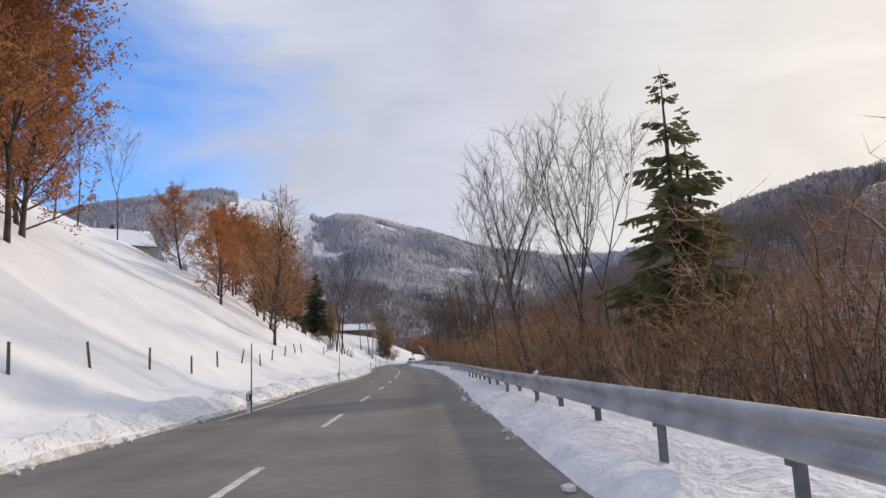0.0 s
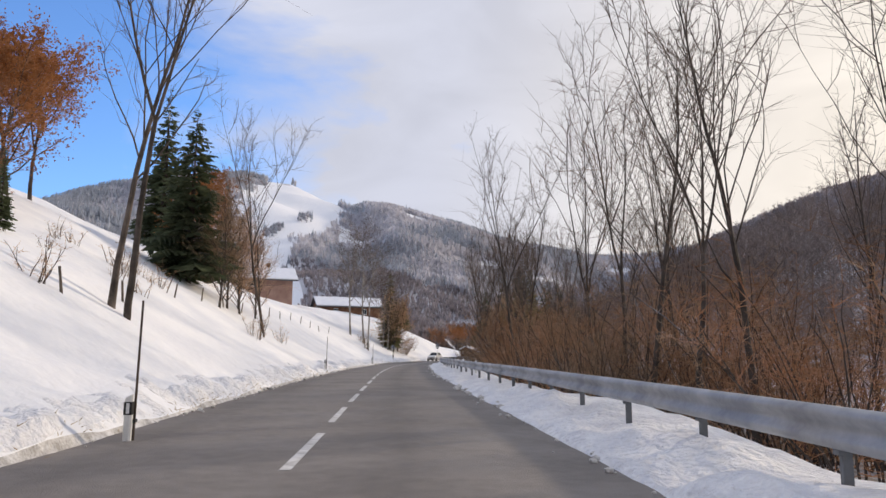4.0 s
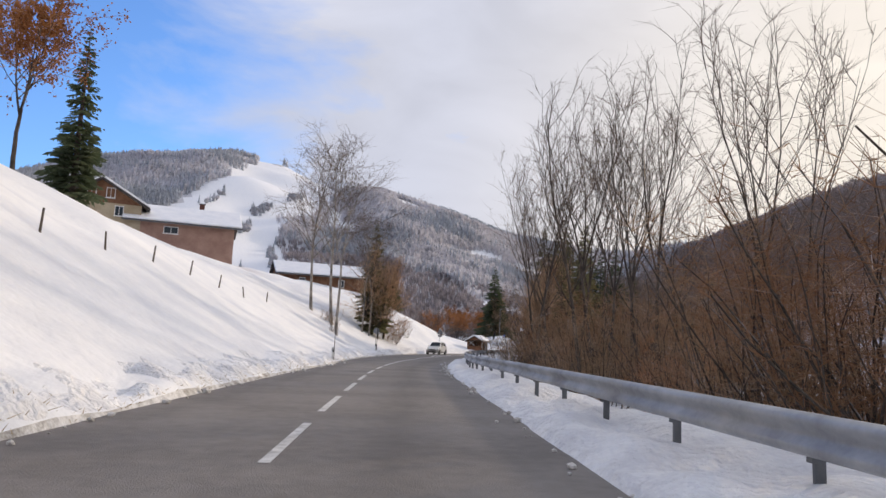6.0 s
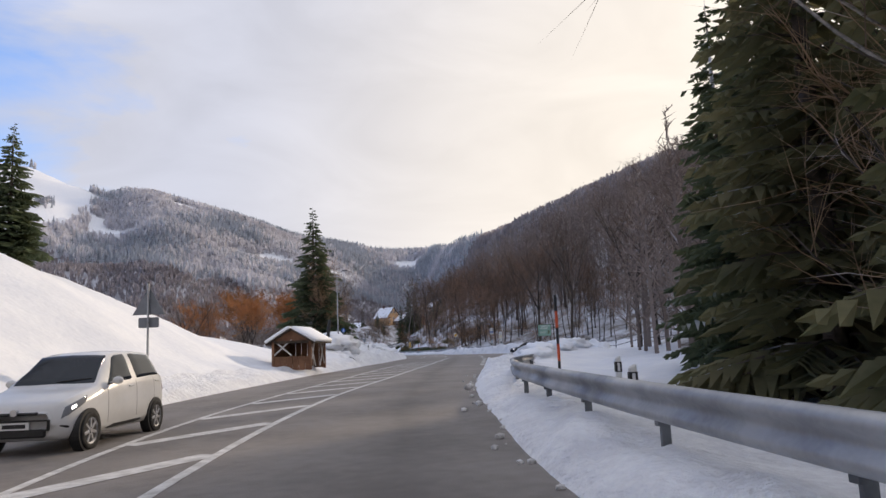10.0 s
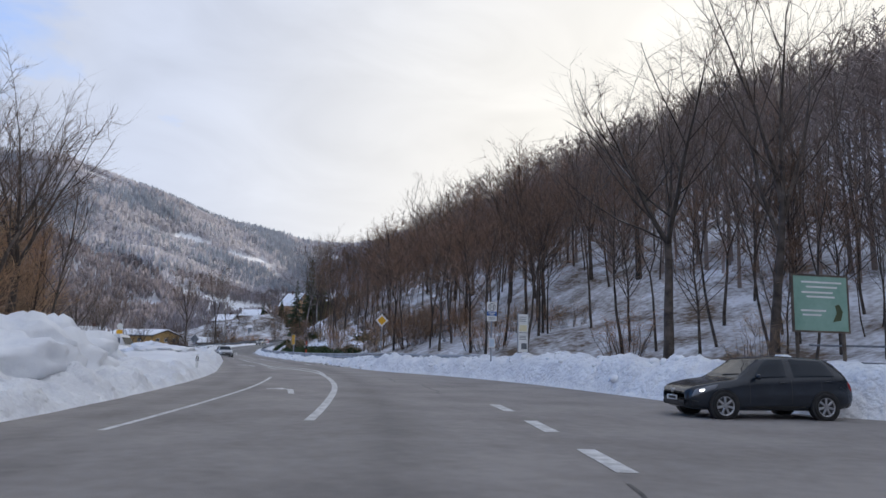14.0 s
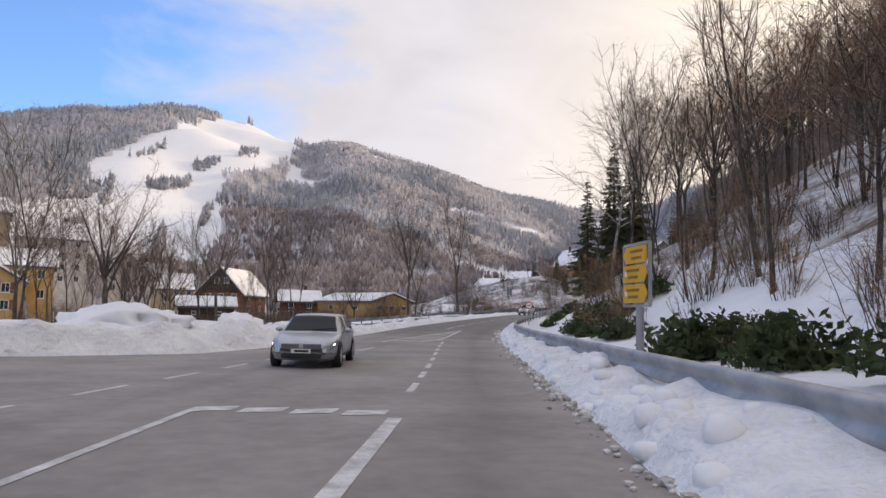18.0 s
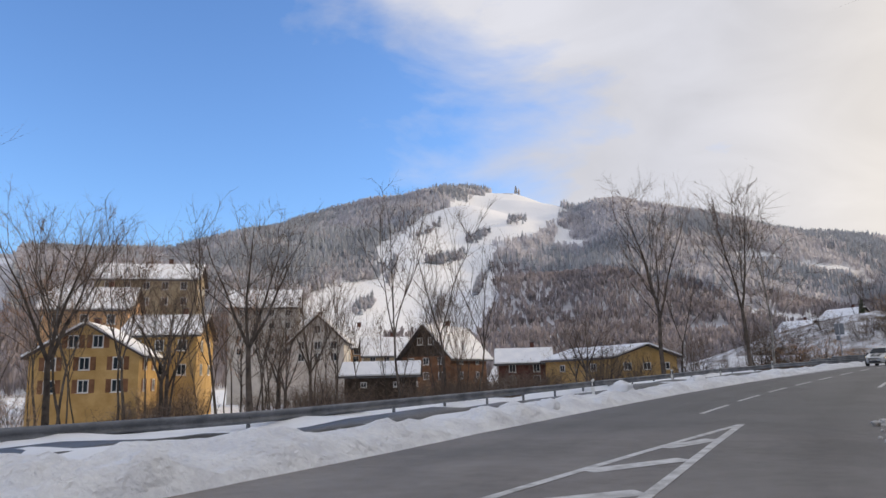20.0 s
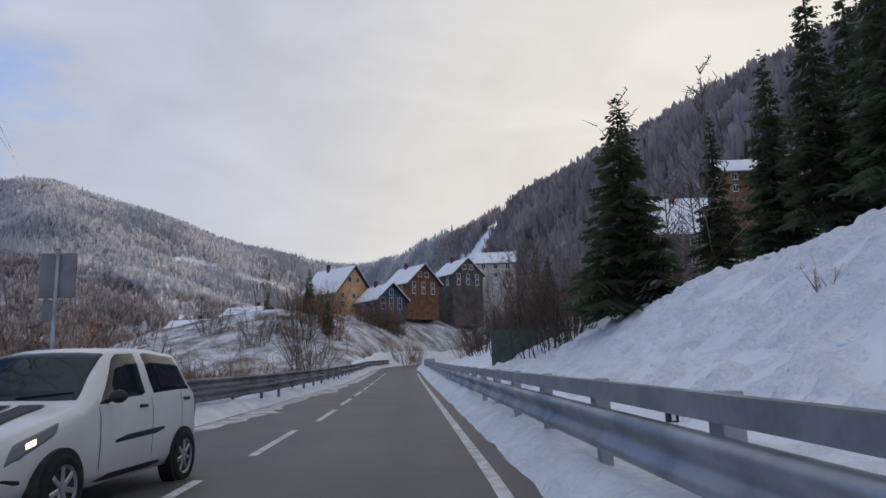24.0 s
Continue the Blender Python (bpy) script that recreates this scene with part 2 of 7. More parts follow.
PLASTER_WHITE = mottled("off_white_render", (0.52, 0.49, 0.45), (0.66, 0.63, 0.59), 0.7, 0.85, 0.1)
PLASTER_CREAM = mottled("cream_render", (0.36, 0.29, 0.19), (0.48, 0.40, 0.28), 0.7, 0.85, 0.1)
PLASTER_YELLOW = mottled("ochre_yellow_render", (0.42, 0.27, 0.10), (0.55, 0.37, 0.16), 0.7, 0.85, 0.1)
PLASTER_ORANGE = mottled("apricot_render", (0.62, 0.36, 0.18), (0.74, 0.48, 0.27), 0.7, 0.85, 0.1)
PLASTER_GREY = mottled("grey_render", (0.075, 0.066, 0.057), (0.14, 0.122, 0.105), 0.7, 0.85, 0.1)
BLUE_BOARD = mottled("blue_painted_boards", (0.04, 0.085, 0.16), (0.08, 0.14, 0.23), 1.0, 0.7)
BRICK_RED = mottled("dark_red_brick_face", (0.08, 0.032, 0.026), (0.15, 0.068, 0.052), 1.3, 0.85, 0.3)
TILE_DARK = mottled("dark_roof_tiles", (0.045, 0.04, 0.04), (0.10, 0.085, 0.08), 1.4, 0.8, 0.3)
PANE = glass("window_glass")
SIGN_BACK = mottled("grey_sign_back", (0.15, 0.165, 0.185), (0.22, 0.235, 0.26), 2.0, 0.55, metal=0.3)
SIGN_WHITE = mottled("white_sign_face", (0.66, 0.66, 0.64), (0.76, 0.76, 0.74), 2.0, 0.45)
SIGN_YELLOW = mottled("yellow_sign_face", (0.70, 0.36, 0.02), (0.80, 0.45, 0.04), 2.0, 0.45)
SIGN_BLUE = mottled("blue_sign_face", (0.02, 0.09, 0.32), (0.03, 0.13, 0.42), 2.0, 0.45)
SIGN_GREEN = mottled("pale_green_board_face", (0.20, 0.34, 0.27), (0.28, 0.43, 0.35), 1.2, 0.6)
RED_PAINT = mottled("orange_red_paint", (0.52, 0.07, 0.025), (0.68, 0.13, 0.05), 2.0, 0.5)
REFLECTOR = mottled("pale_reflector", (0.6, 0.6, 0.6), (0.75, 0.75, 0.75), 9.0, 0.25)
CAR_WHITE = mottled("white_car_paint", (0.66, 0.66, 0.65), (0.74, 0.74, 0.73), 1.2, 0.22, spec=0.5)
CAR_DARK = mottled("dark_blue_grey_car_paint", (0.012, 0.016, 0.022), (0.022, 0.028, 0.038), 1.2, 0.2, spec=0.55)
CAR_SILVER = mottled("silver_car_paint", (0.36, 0.38, 0.41), (0.46, 0.48, 0.51), 1.2, 0.3, metal=0.5)
CAR_GLASS = glass("tinted_car_glass", (0.012, 0.018, 0.026), 0.03)
RIM = mottled("wheel_alloy", (0.34, 0.34, 0.35), (0.52, 0.52, 0.53), 3.0, 0.35, metal=0.7)
LAMP_ON = glow("lit_headlamp", (1.0, 0.75, 0.42), 3.0)
LAMP_DAY = glow("daytime_running_lamp", (1.0, 0.96, 0.9), 2.5)
LAMP_CLEAR = glass("headlamp_lens", (0.22, 0.23, 0.25), 0.1)
LAMP_RED = mottled("red_tail_lamp", (0.25, 0.01, 0.01), (0.35, 0.02, 0.02), 3.0, 0.25)

PLASTER_PINK = mottled("brown_pink_render", (0.30, 0.18, 0.14), (0.42, 0.27, 0.21), 0.7, 0.85, 0.1)
SNOW_THIN = mottled("thin_grey_slush", (0.24, 0.225, 0.215), (0.74, 0.75, 0.77), 1.3, 0.75, 0.5, 6.0, 0.6)
SIGN_BAR = mottled("dark_sign_writing", (0.26, 0.12, 0.01), (0.34, 0.17, 0.02), 4.0, 0.5)
SIGN_BLUE_PALE = mottled("pale_blue_sheet", (0.45, 0.52, 0.62), (0.55, 0.62, 0.70), 4.0, 0.5)
SIGN_YELLOW_PALE = mottled("pale_yellow_print", (0.62, 0.55, 0.32), (0.7, 0.64, 0.42), 4.0, 0.5)
GREEN_METAL = mottled("dark_green_metal", (0.05, 0.075, 0.06), (0.09, 0.12, 0.10), 1.5, 0.6)
WOOD_MASS = mottled("brown_hillside_twigs", (0.235, 0.185, 0.16), (0.41, 0.34, 0.30), 0.05, 0.9, fine=0.6, rand=0.3, island=True)
EVERGREEN = mottled("dark_evergreen_leaves", (0.03, 0.05, 0.022), (0.09, 0.12, 0.05), 2.0, 0.6)


def thin_leaf(m, share):
    """Lets part of the light through, as needles and leaves do."""
    n, l = m.node_tree.nodes, m.node_tree.links
    b = n["Principled BSDF"]
    tr, mx = n.new("ShaderNodeBsdfTranslucent"), n.new("ShaderNodeMixShader")
    l.new(b.inputs["Base Color"].links[0].from_socket, tr.inputs["Color"])
    mx.inputs["Fac"].default_value = share
    l.new(b.outputs[0], mx.inputs[1]), l.new(tr.outputs[0], mx.inputs[2])
    l.new(mx.outputs[0], n["Material Output"].inputs["Surface"])


for m in (NEEDLE, NEEDLE_LIT, LEAF_DRY, EVERGREEN, TWIG, TWIG_RED, TWIG_WARM, TWIG_GREY, FROST_HAZE_A, FROST_HAZE_B, BROWN_FAR, WOOD_MASS):
    thin_leaf(m, 0.5 if m in (FROST_HAZE_A, FROST_HAZE_B, BROWN_FAR, TWIG, TWIG_RED, TWIG_WARM) else 0.4)


def snow_dusted(m, cover):
    """Snow lying here and there on the upper sides of branches and needles."""
    n, l = m.node_tree.nodes, m.node_tree.links
    b = n["Principled BSDF"]
    col = b.inputs["Base Color"].links[0].from_socket
    geo, sep, top, ns, spot, mul, mx = (n.new("ShaderNode" + k) for k in ("NewGeometry", "SeparateXYZ", "MapRange", "TexNoise", "MapRange", "Math", "Mix"))
    l.new(geo.outputs["Normal"], sep.inputs[0])
    top.inputs["From Min"].default_value, top.inputs["From Max"].default_value = 0.3, 0.75
    l.new(sep.outputs["Z"], top.inputs["Value"])
    ns.inputs["Scale"].default_value, ns.inputs["Detail"].default_value = 0.55, 3.0
    l.new(geo.outputs["Position"], ns.inputs["Vector"])
    spot.inputs["From Min"].default_value, spot.inputs["From Max"].default_value = 0.62 - 0.3 * cover, 0.78 - 0.3 * cover
    l.new(ns.outputs["Fac"], spot.inputs["Value"])
    mul.operation = "MULTIPLY"
    l.new(top.outputs[0], mul.inputs[0]), l.new(spot.outputs[0], mul.inputs[1])
    mx.data_type = "RGBA"
    mx.inputs["B"].default_value = (0.82, 0.83, 0.86, 1)
    l.new(mul.outputs[0], mx.inputs["Factor"]), l.new(col, mx.inputs["A"]), l.new(mx.outputs["Result"], b.inputs["Base Color"])


snow_dusted(TWIG, .35), snow_dusted(TWIG_RED, .3), snow_dusted(TWIG_WARM, .3), snow_dusted(TWIG_GREY, .15), snow_dusted(BARK, .2), snow_dusted(WOOD_MASS, .35), snow_dusted(NEEDLE, .1)
FOREST_FLOOR = mottled("frosted_forest_floor", (0.40, 0.40, 0.43), (0.60, 0.605, 0.64), 0.012, 0.9, fine=0.5)
TAR = mottled("dark_tar_seam", (0.05, 0.05, 0.05), (0.10, 0.095, 0.09), 3.0, 0.6)


def wheel_tracks(m):
    """Darker polished bands where the tyres run, by the road's own lane coordinate."""
    n, l = m.node_tree.nodes, m.node_tree.links
    b = n["Principled BSDF"]
    col = b.inputs["Base Color"].links[0].from_socket
    at = n.new("ShaderNodeAttribute")
    at.attribute_name = "lane"
    ns = n.new("ShaderNodeTexNoise")
    ns.inputs["Scale"].default_value, ns.inputs["Detail"].default_value = 0.12, 4.0
    l.new(n.new("ShaderNodeNewGeometry").outputs["Position"], ns.inputs["Vector"])
    wob = n.new("ShaderNodeMath")
    wob.operation = "MULTIPLY_ADD"
    wob.inputs[1].default_value = 0.9
    l.new(ns.outputs["Fac"], wob.inputs[0]), l.new(at.outputs["Fac"], wob.inputs[2])
    ramp = n.new("ShaderNodeValToRGB")
    e = ramp.color_ramp.elements
    mr = n.new("ShaderNodeMapRange")
    mr.inputs["From Min"].default_value, mr.inputs["From Max"].default_value = -8.0, 3.0
    l.new(wob.outputs[0], mr.inputs["Value"]), l.new(mr.outputs[0], ramp.inputs[0])
    e[0].position, e[1].position = 0.0, 1.0
    e[0].color = e[1].color = (1, 1, 1, 1)
    for o, v in ((-5.6, 1.0), (-5.0, .84), (-4.4, .98), (-3.6, .86), (-3.0, 1.0), (-1.0, 1.0), (-.1, .92), (.45, .78), (.95, .92), (1.6, 1.04)):
        k = ramp.color_ramp.elements.new((o + 8) / 11)
        k.color = (v, v, v, 1)
    mx = n.new("ShaderNodeMix")
    mx.data_type, mx.blend_type = "RGBA", "MULTIPLY"
    mx.inputs["Factor"].default_value = 1.0
    l.new(col, mx.inputs["A"]), l.new(ramp.outputs["Color"], mx.inputs["B"])
    l.new(mx.outputs["Result"], b.inputs["Base Color"])


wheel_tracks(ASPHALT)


def damp(m):
    """Asphalt that is still wet (darker, smoother), and made paler or darker stretch by stretch, by the road's own
    values along its length.
    """
    n, l = m.node_tree.nodes, m.node_tree.links
    b = n["Principled BSDF"]
    col = b.inputs["Base Color"].links[0].from_socket
    at, ns, add = n.new("ShaderNodeAttribute"), n.new("ShaderNodeTexNoise"), n.new("ShaderNodeMath")
    at.attribute_name = "damp"
    ns.inputs["Scale"].default_value, ns.inputs["Detail"].default_value = 0.25, 5.0
    l.new(n.new("ShaderNodeNewGeometry").outputs["Position"], ns.inputs["Vector"])
    add.operation = "MULTIPLY_ADD"
    add.inputs[1].default_value = 0.7
    add.use_clamp = True
    l.new(ns.outputs["Fac"], add.inputs[0]), l.new(at.outputs["Fac"], add.inputs[2])
    mr = n.new("ShaderNodeMapRange")
    mr.inputs["From Min"].default_value, mr.inputs["From Max"].default_value = 0.3, 1.0
    l.new(add.outputs[0], mr.inputs["Value"])
    mx = n.new("ShaderNodeMix")
    mx.data_type, mx.blend_type = "RGBA", "MULTIPLY"
    mx.inputs["B"].default_value = (0.42, 0.44, 0.47, 1)
    pale, tone = n.new("ShaderNodeAttribute"), n.new("ShaderNodeMix")
    pale.attribute_name = "length_tone"
    tone.data_type, tone.blend_type = "RGBA", "MULTIPLY"
    tone.inputs["Factor"].default_value = 1.0
    l.new(col, tone.inputs["A"]), l.new(pale.outputs["Color"], tone.inputs["B"])
    l.new(mr.outputs[0], mx.inputs["Factor"]), l.new(tone.outputs["Result"], mx.inputs["A"]), l.new(mx.outputs["Result"], b.inputs["Base Color"])
    rg = n.new("ShaderNodeMapRange")
    rg.inputs["To Min"].default_value, rg.inputs["To Max"].default_value = 0.78, 0.5
    l.new(mr.outputs[0], rg.inputs["Value"]), l.new(rg.outputs[0], b.inputs["Roughness"])


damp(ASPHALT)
SNOW_ROUGH = mottled("ploughed_crumbly_snow", (0.70, 0.71, 0.74), (0.86, 0.87, 0.88), 1.3, 0.8, 1.0, 5.5, 0.5, spec=0.15, bdist=0.16)


# ---- mesh helpers ----
def mesh_of(name, verts, faces, mats, smooth=False, idx=None):
    me = bpy.data.meshes.new(name)
    me.from_pydata([tuple(v) for v in verts], [], faces)
    for m in (mats if isinstance(mats, (list, tuple)) else [mats]):
        me.materials.append(m)
    if idx is not None:
        me.polygons.foreach_set("material_index", idx)
    if smooth:
        me.polygons.foreach_set("use_smooth", [True] * len(me.polygons))
    me.update()
    return me


def put(name, verts, faces, mats, parent=None, smooth=False, label="", idx=None):
    ob = new(name, mesh_of(name, verts, faces, mats, smooth, idx))
    if parent:
        ob.parent = parent
    return tagged(ob, label)


def part(name, bm, material, parent, label="", smooth=False):
    me = bpy.data.meshes.new(name)
    bm.to_mesh(me)
    bm.free()
    for m in (material if isinstance(material, (list, tuple)) else [material]):
        me.materials.append(m)
    if smooth:
        me.polygons.foreach_set("use_smooth", [True] * len(me.polygons))
    ob = new(name, me)
    ob.parent = parent
    return tagged(ob, label)


def box(bm, sx, sy, sz, at=(0, 0, 0), turn=None, bevel=0.0):
    """A bevelled box with its centre at a place."""
    m = Matrix.Translation(at) @ (turn or Matrix()) @ Matrix.Diagonal((sx, sy, sz, 1))
    vs = bmesh.ops.create_cube(bm, size=1, matrix=m)["verts"]
    if bevel:
        es = list({e for v in vs for e in v.link_edges})
        bmesh.ops.bevel(bm, geom=es, offset=bevel, segments=1, affect="EDGES")
    return vs


def boxes(*specs):
    bm = bmesh.new()
    for s in specs:
        box(bm, *s)
    return bm


def rod(bm, p, q, r0, r1=None, n=8):
    p, q = Vector(p), Vector(q)
    m = Matrix.Translation((p + q) / 2) @ (q - p).to_track_quat("Z", "Y").to_matrix().to_4x4()
    bmesh.ops.create_cone(bm, cap_ends=True, segments=n, radius1=r0, radius2=r0 if r1 is None else r1, depth=(q - p).length, matrix=m)
    return bm


def rods(*specs):
    bm = bmesh.new()
    for s in specs:
        rod(bm, *s)
    return bm


def thing(name, at, yaw=0.0, label="", category="", group="", kind=""):
    ob = new(name)
    ob.matrix_world = pose(at[0], at[1], at[2], 0, 0, yaw)
    ob.empty_display_size = 0.2
    return tagged(ob, label, category, group, kind)


# ---- road coordinates: s metres along the course, o metres to its right ----
def course_line():
    p = np.array(COURSE)
    out = []
    for i in range(len(p) - 1):
        a, b = p[max(i - 1, 0)], p[min(i + 2, len(p) - 1)]
        n = max(2, int(np.linalg.norm(p[i + 1] - p[i]) / 0.5))
        u = np.linspace(0, 1, n, endpoint=False)[:, None]
        m0, m1 = (p[i + 1] - a) / 2, (b - p[i]) / 2
        out.append((2 * u**3 - 3 * u**2 + 1) * p[i] + (u**3 - 2 * u**2 + u) * m0 + (3 * u**2 - 2 * u**3) * p[i + 1] + (u**3 - u**2) * m1)
    q = np.vstack(out + [p[-1:]])
    k = np.ones(9) / 9
    for j in range(3):
        q[4:-4, j] = np.convolve(q[:, j], k, "valid")
    d = np.concatenate([[0], np.cumsum(np.hypot(*np.diff(q[:, :2], axis=0).T))])
    start = d[np.argmin(q[:, 0]**2 + q[:, 1]**2)]
    return q, d - start


LINE, LINE_S = course_line()
TAN = np.gradient(LINE[:, :2], axis=0)
TAN /= np.linalg.norm(TAN, axis=1)[:, None]
S_MIN, S_MAX = float(LINE_S[0]), float(LINE_S[-1])


def road_at(s, o):
    """x, y and the road's height at s, o (numbers or arrays)."""
    s, o = np.asarray(s, float), np.asarray(o, float)
    x, y, z = (np.interp(s, LINE_S, LINE[:, j]) for j in range(3))
    tx, ty = np.interp(s, LINE_S, TAN[:, 0]), np.interp(s, LINE_S, TAN[:, 1])
    return x + ty * o, y - tx * o, z


def heading(s):
    """Degrees by which the road's direction turns left of +y."""
    return math.degrees(math.atan2(-float(np.interp(s, LINE_S, TAN[:, 0])), float(np.interp(s, LINE_S, TAN[:, 1]))))


def to_road(x, y):
    i = int(np.argmin((LINE[:, 0] - x)**2 + (LINE[:, 1] - y)**2))
    return float(LINE_S[i]), float((x - LINE[i, 0]) * TAN[i, 1] - (y - LINE[i, 1]) * TAN[i, 0])


# edges of the asphalt
ER = ([-60, 24, 40, 88, 128, 166, 205, 222, 236, 244, 254, 262, 268, 271.5, 273.5, 286, 289, 293, 303, 307, 311, 315, 318.5, 323, 330, 337, 343, 352, 378, 395, 415, 432, 444, 456, 487, 570],
      [1.5, 1.5, 1.9, 2.55, 2.25, 1.8, 1.6, 2.0, 2.6, 4.2, 6.3, 6.7, 7.2, 8.5, 16.0, 16.0, 11.5, 9.4, 8.0, 7.1, 5.8, 3.9, 2.9, 2.4, 1.95, 1.75, 1.5, 1.6, 1.5, 1.4, 1.2, 0.8, 0.9, 1.35, 1.45, 1.5])
EL = ([-60, 0, 24, 45, 60, 90, 130, 160, 175, 190, 205, 225, 240, 258, 266, 280, 296, 318, 330, 341, 349.5, 352.5, 364.5, 367, 370, 375, 384, 394, 415, 432, 444, 465, 495, 570],
      [6.4, 6.5, 6.3, 6.6, 5.4, 4.7, 4.7, 4.6, 5.6, 6.4, 7.2, 7.8, 7.9, 7.4, 6.8, 6.6, 6.6, 6.4, 6.0, 5.6, 6.5, 22.0, 22.0, 13.0, 9.2, 8.0, 7.3, 6.8, 6.7, 6.4, 6.0, 4.8, 3.8, 3.8])


def edge_r(s):
    return np.interp(s, *ER)


def edge_l(s):
    return -np.interp(s, *EL)


# height of the snow above the road: distance beyond the asphalt's edge, metres up
LEFT_D = [0.0, 0.25, 0.7, 1.4, 3.0, 5.0, 9.0, 16.0, 24.0, 40.0, 65.0, 130.0]
LEFT = {
    -60: [0, .12, .34, .42, .75, 2.2, 4.6, 8.8, 13.0, 21.0, 30.0, 46.0],
    40: [0, .12, .34, .45, .9, 2.4, 5.0, 9.6, 14.0, 22.5, 32.0, 48.0],
    90: [0, .12, .36, .55, 1.5, 2.7, 5.4, 9.8, 14.0, 22.0, 31.0, 44.0],
    150: [0, .12, .36, .55, 1.4, 2.6, 5.2, 9.2, 12.4, 17.5, 23.0, 30.0],
    200: [0, .12, .36, .55, 1.2, 2.3, 4.6, 7.8, 9.8, 12.5, 15.0, 18.0],
    225: [0, .12, .36, .6, 1.5, 2.9, 5.5, 8.6, 10.4, 12.0, 12.0, 12.0],
    243: [0, .12, .34, .5, .75, 1.5, 3.1, 5.2, 6.2, 5.6, 3.5, 0.5],
    262: [0, .15, .5, .9, 1.5, 1.8, 1.5, .5, -.4, -1.2, -1.6, -2.0],
    276: [0, .15, .5, .8, 1.5, 2.0, 1.7, .4, -.6, -1.4, -1.8, -2.2],
    292: [0, .12, .35, .5, .6, .6, .4, -.2, -1.0, -1.6, -2.0, -2.4],
    330: [0, .12, .4, .6, .75, .7, .3, -.2, -1.0, -1.6, -2.0, -2.4],
    349: [0, .15, .5, .75, .85, .7, .2, -.2, -1.0, -1.6, -2.0, -2.4],
    352: [0, .05, .3, .6, .7, .4, .0, -.6, -1.0, -1.6, -2.0, -2.4],
    366: [0, .05, .3, .7, .9, .4, .0, -.6, -1.0, -1.6, -2.0, -2.4],
    374: [0, .12, .4, .75, .85, .5, .1, -.3, -1.6, -2.0, -2.2, -2.6],
    398: [0, .10, .20, .22, .05, .0, .05, -.6, -2.2, -2.6, -2.8, -3.0],
    440: [0, .10, .20, .22, .05, .0, -.1, -1.6, -3.0, -3.4, -3.4, -3.6],
    470: [0, .10, .25, .28, -.1, -.8, -2.6, -4.2, -5.0, -5.0, -5.0, -5.0],
    525: [0, .10, .25, .28, -.1, -.8, -2.6, -4.0, -5.0, -5.0, -5.0, -5.0],
    562: [0, .10, .40, .9, 2.2, 4.5, 7.0, 9.0, 10.0, 7.0, -1.0, -4.0],
    700: [0, .10, .50, 1.2, 3.5, 7.0, 11.0, 15.0, 17.0, 14.0, 4.0, -2.0],
}
RIGHT_D = [0.0, 0.25, 0.7, 1.4, 3.0, 6.0, 10.0, 18.0, 30.0, 50.0, 80.0, 130.0]
RIGHT = {
    -60: [0, .10, .20, .22, .1, -1.2, -1.6, -1.6, -1.6, -1.0, 6.0, 20.0],
    100: [0, .10, .20, .22, .1, -1.2, -1.8, -1.8, -1.8, -1.0, 6.0, 20.0],
    170: [0, .10, .20, .22, .1, -.8, -1.2, -1.2, -1.0, 2.0, 12.0, 28.0],
    215: [0, .10, .25, .30, .2, -.2, -.2, .2, 4.0, 11.0, 21.0, 34.0],
    243: [0, .12, .5, .7, .6, .3, .3, 1.2, 6.0, 15.0, 27.0, 38.0],
    256: [0, .15, .6, .9, .9, .6, .6, 1.6, 7.0, 17.0, 30.0, 40.0],
    264: [0, .02, .0, .0, .0, .0, .3, 1.8, 8.0, 18.0, 31.0, 41.0],
    282: [0, .02, .0, .0, .0, .0, .3, 2.0, 8.5, 19.0, 32.0, 42.0],
    289: [0, .3, .95, 1.2, 1.1, .7, .8, 2.8, 9.0, 19.5, 33.0, 43.0],
    304: [0, .3, 1.0, 1.3, 1.2, .9, 1.3, 3.6, 9.8, 20.0, 33.5, 44.0],
    312: [0, .25, .8, .95, .95, .9, 1.6, 4.0, 10.0, 20.0, 34.0, 45.0],
    320: [0, .2, .65, .75, .8, .9, 2.0, 4.6, 11.0, 20.5, 35.0, 46.0],
    332: [0, .15, .35, .5, .45, .9, 2.4, 5.0, 11.5, 21.0, 36.0, 48.0],
    380: [0, .15, .35, .45, .4, .9, 3.4, 8.0, 15.0, 25.0, 40.0, 60.0],
    410: [0, .12, .3, .35, .5, 2.2, 4.6, 9.5, 16.5, 27.0, 43.0, 65.0],
    440: [0, .12, .3, .3, .35, 1.8, 5.0, 10.0, 17.0, 28.0, 44.0, 68.0],
    470: [0, .12, .3, .3, .2, 1.2, 4.0, 7.5, 11.0, 17.0, 32.0, 62.0],
    500: [0, .12, .3, .3, .2, .9, 2.6, 4.6, 8.0, 14.0, 30.0, 62.0],
    600: [0, .12, .3, .3, .2, 1.2, 3.5, 6.0, 9.5, 16.0, 34.0, 68.0],
}


def table(t, ds, s, d):
    keys = sorted(t)
    k = int(np.clip(np.searchsorted(keys, s) - 1, 0, len(keys) - 2))
    u = min(max((s - keys[k]) / (keys[k + 1] - keys[k]), 0), 1)
    return (1 - u) * np.interp(d, ds, t[keys[k]]) + u * np.interp(d, ds, t[keys[k + 1]])


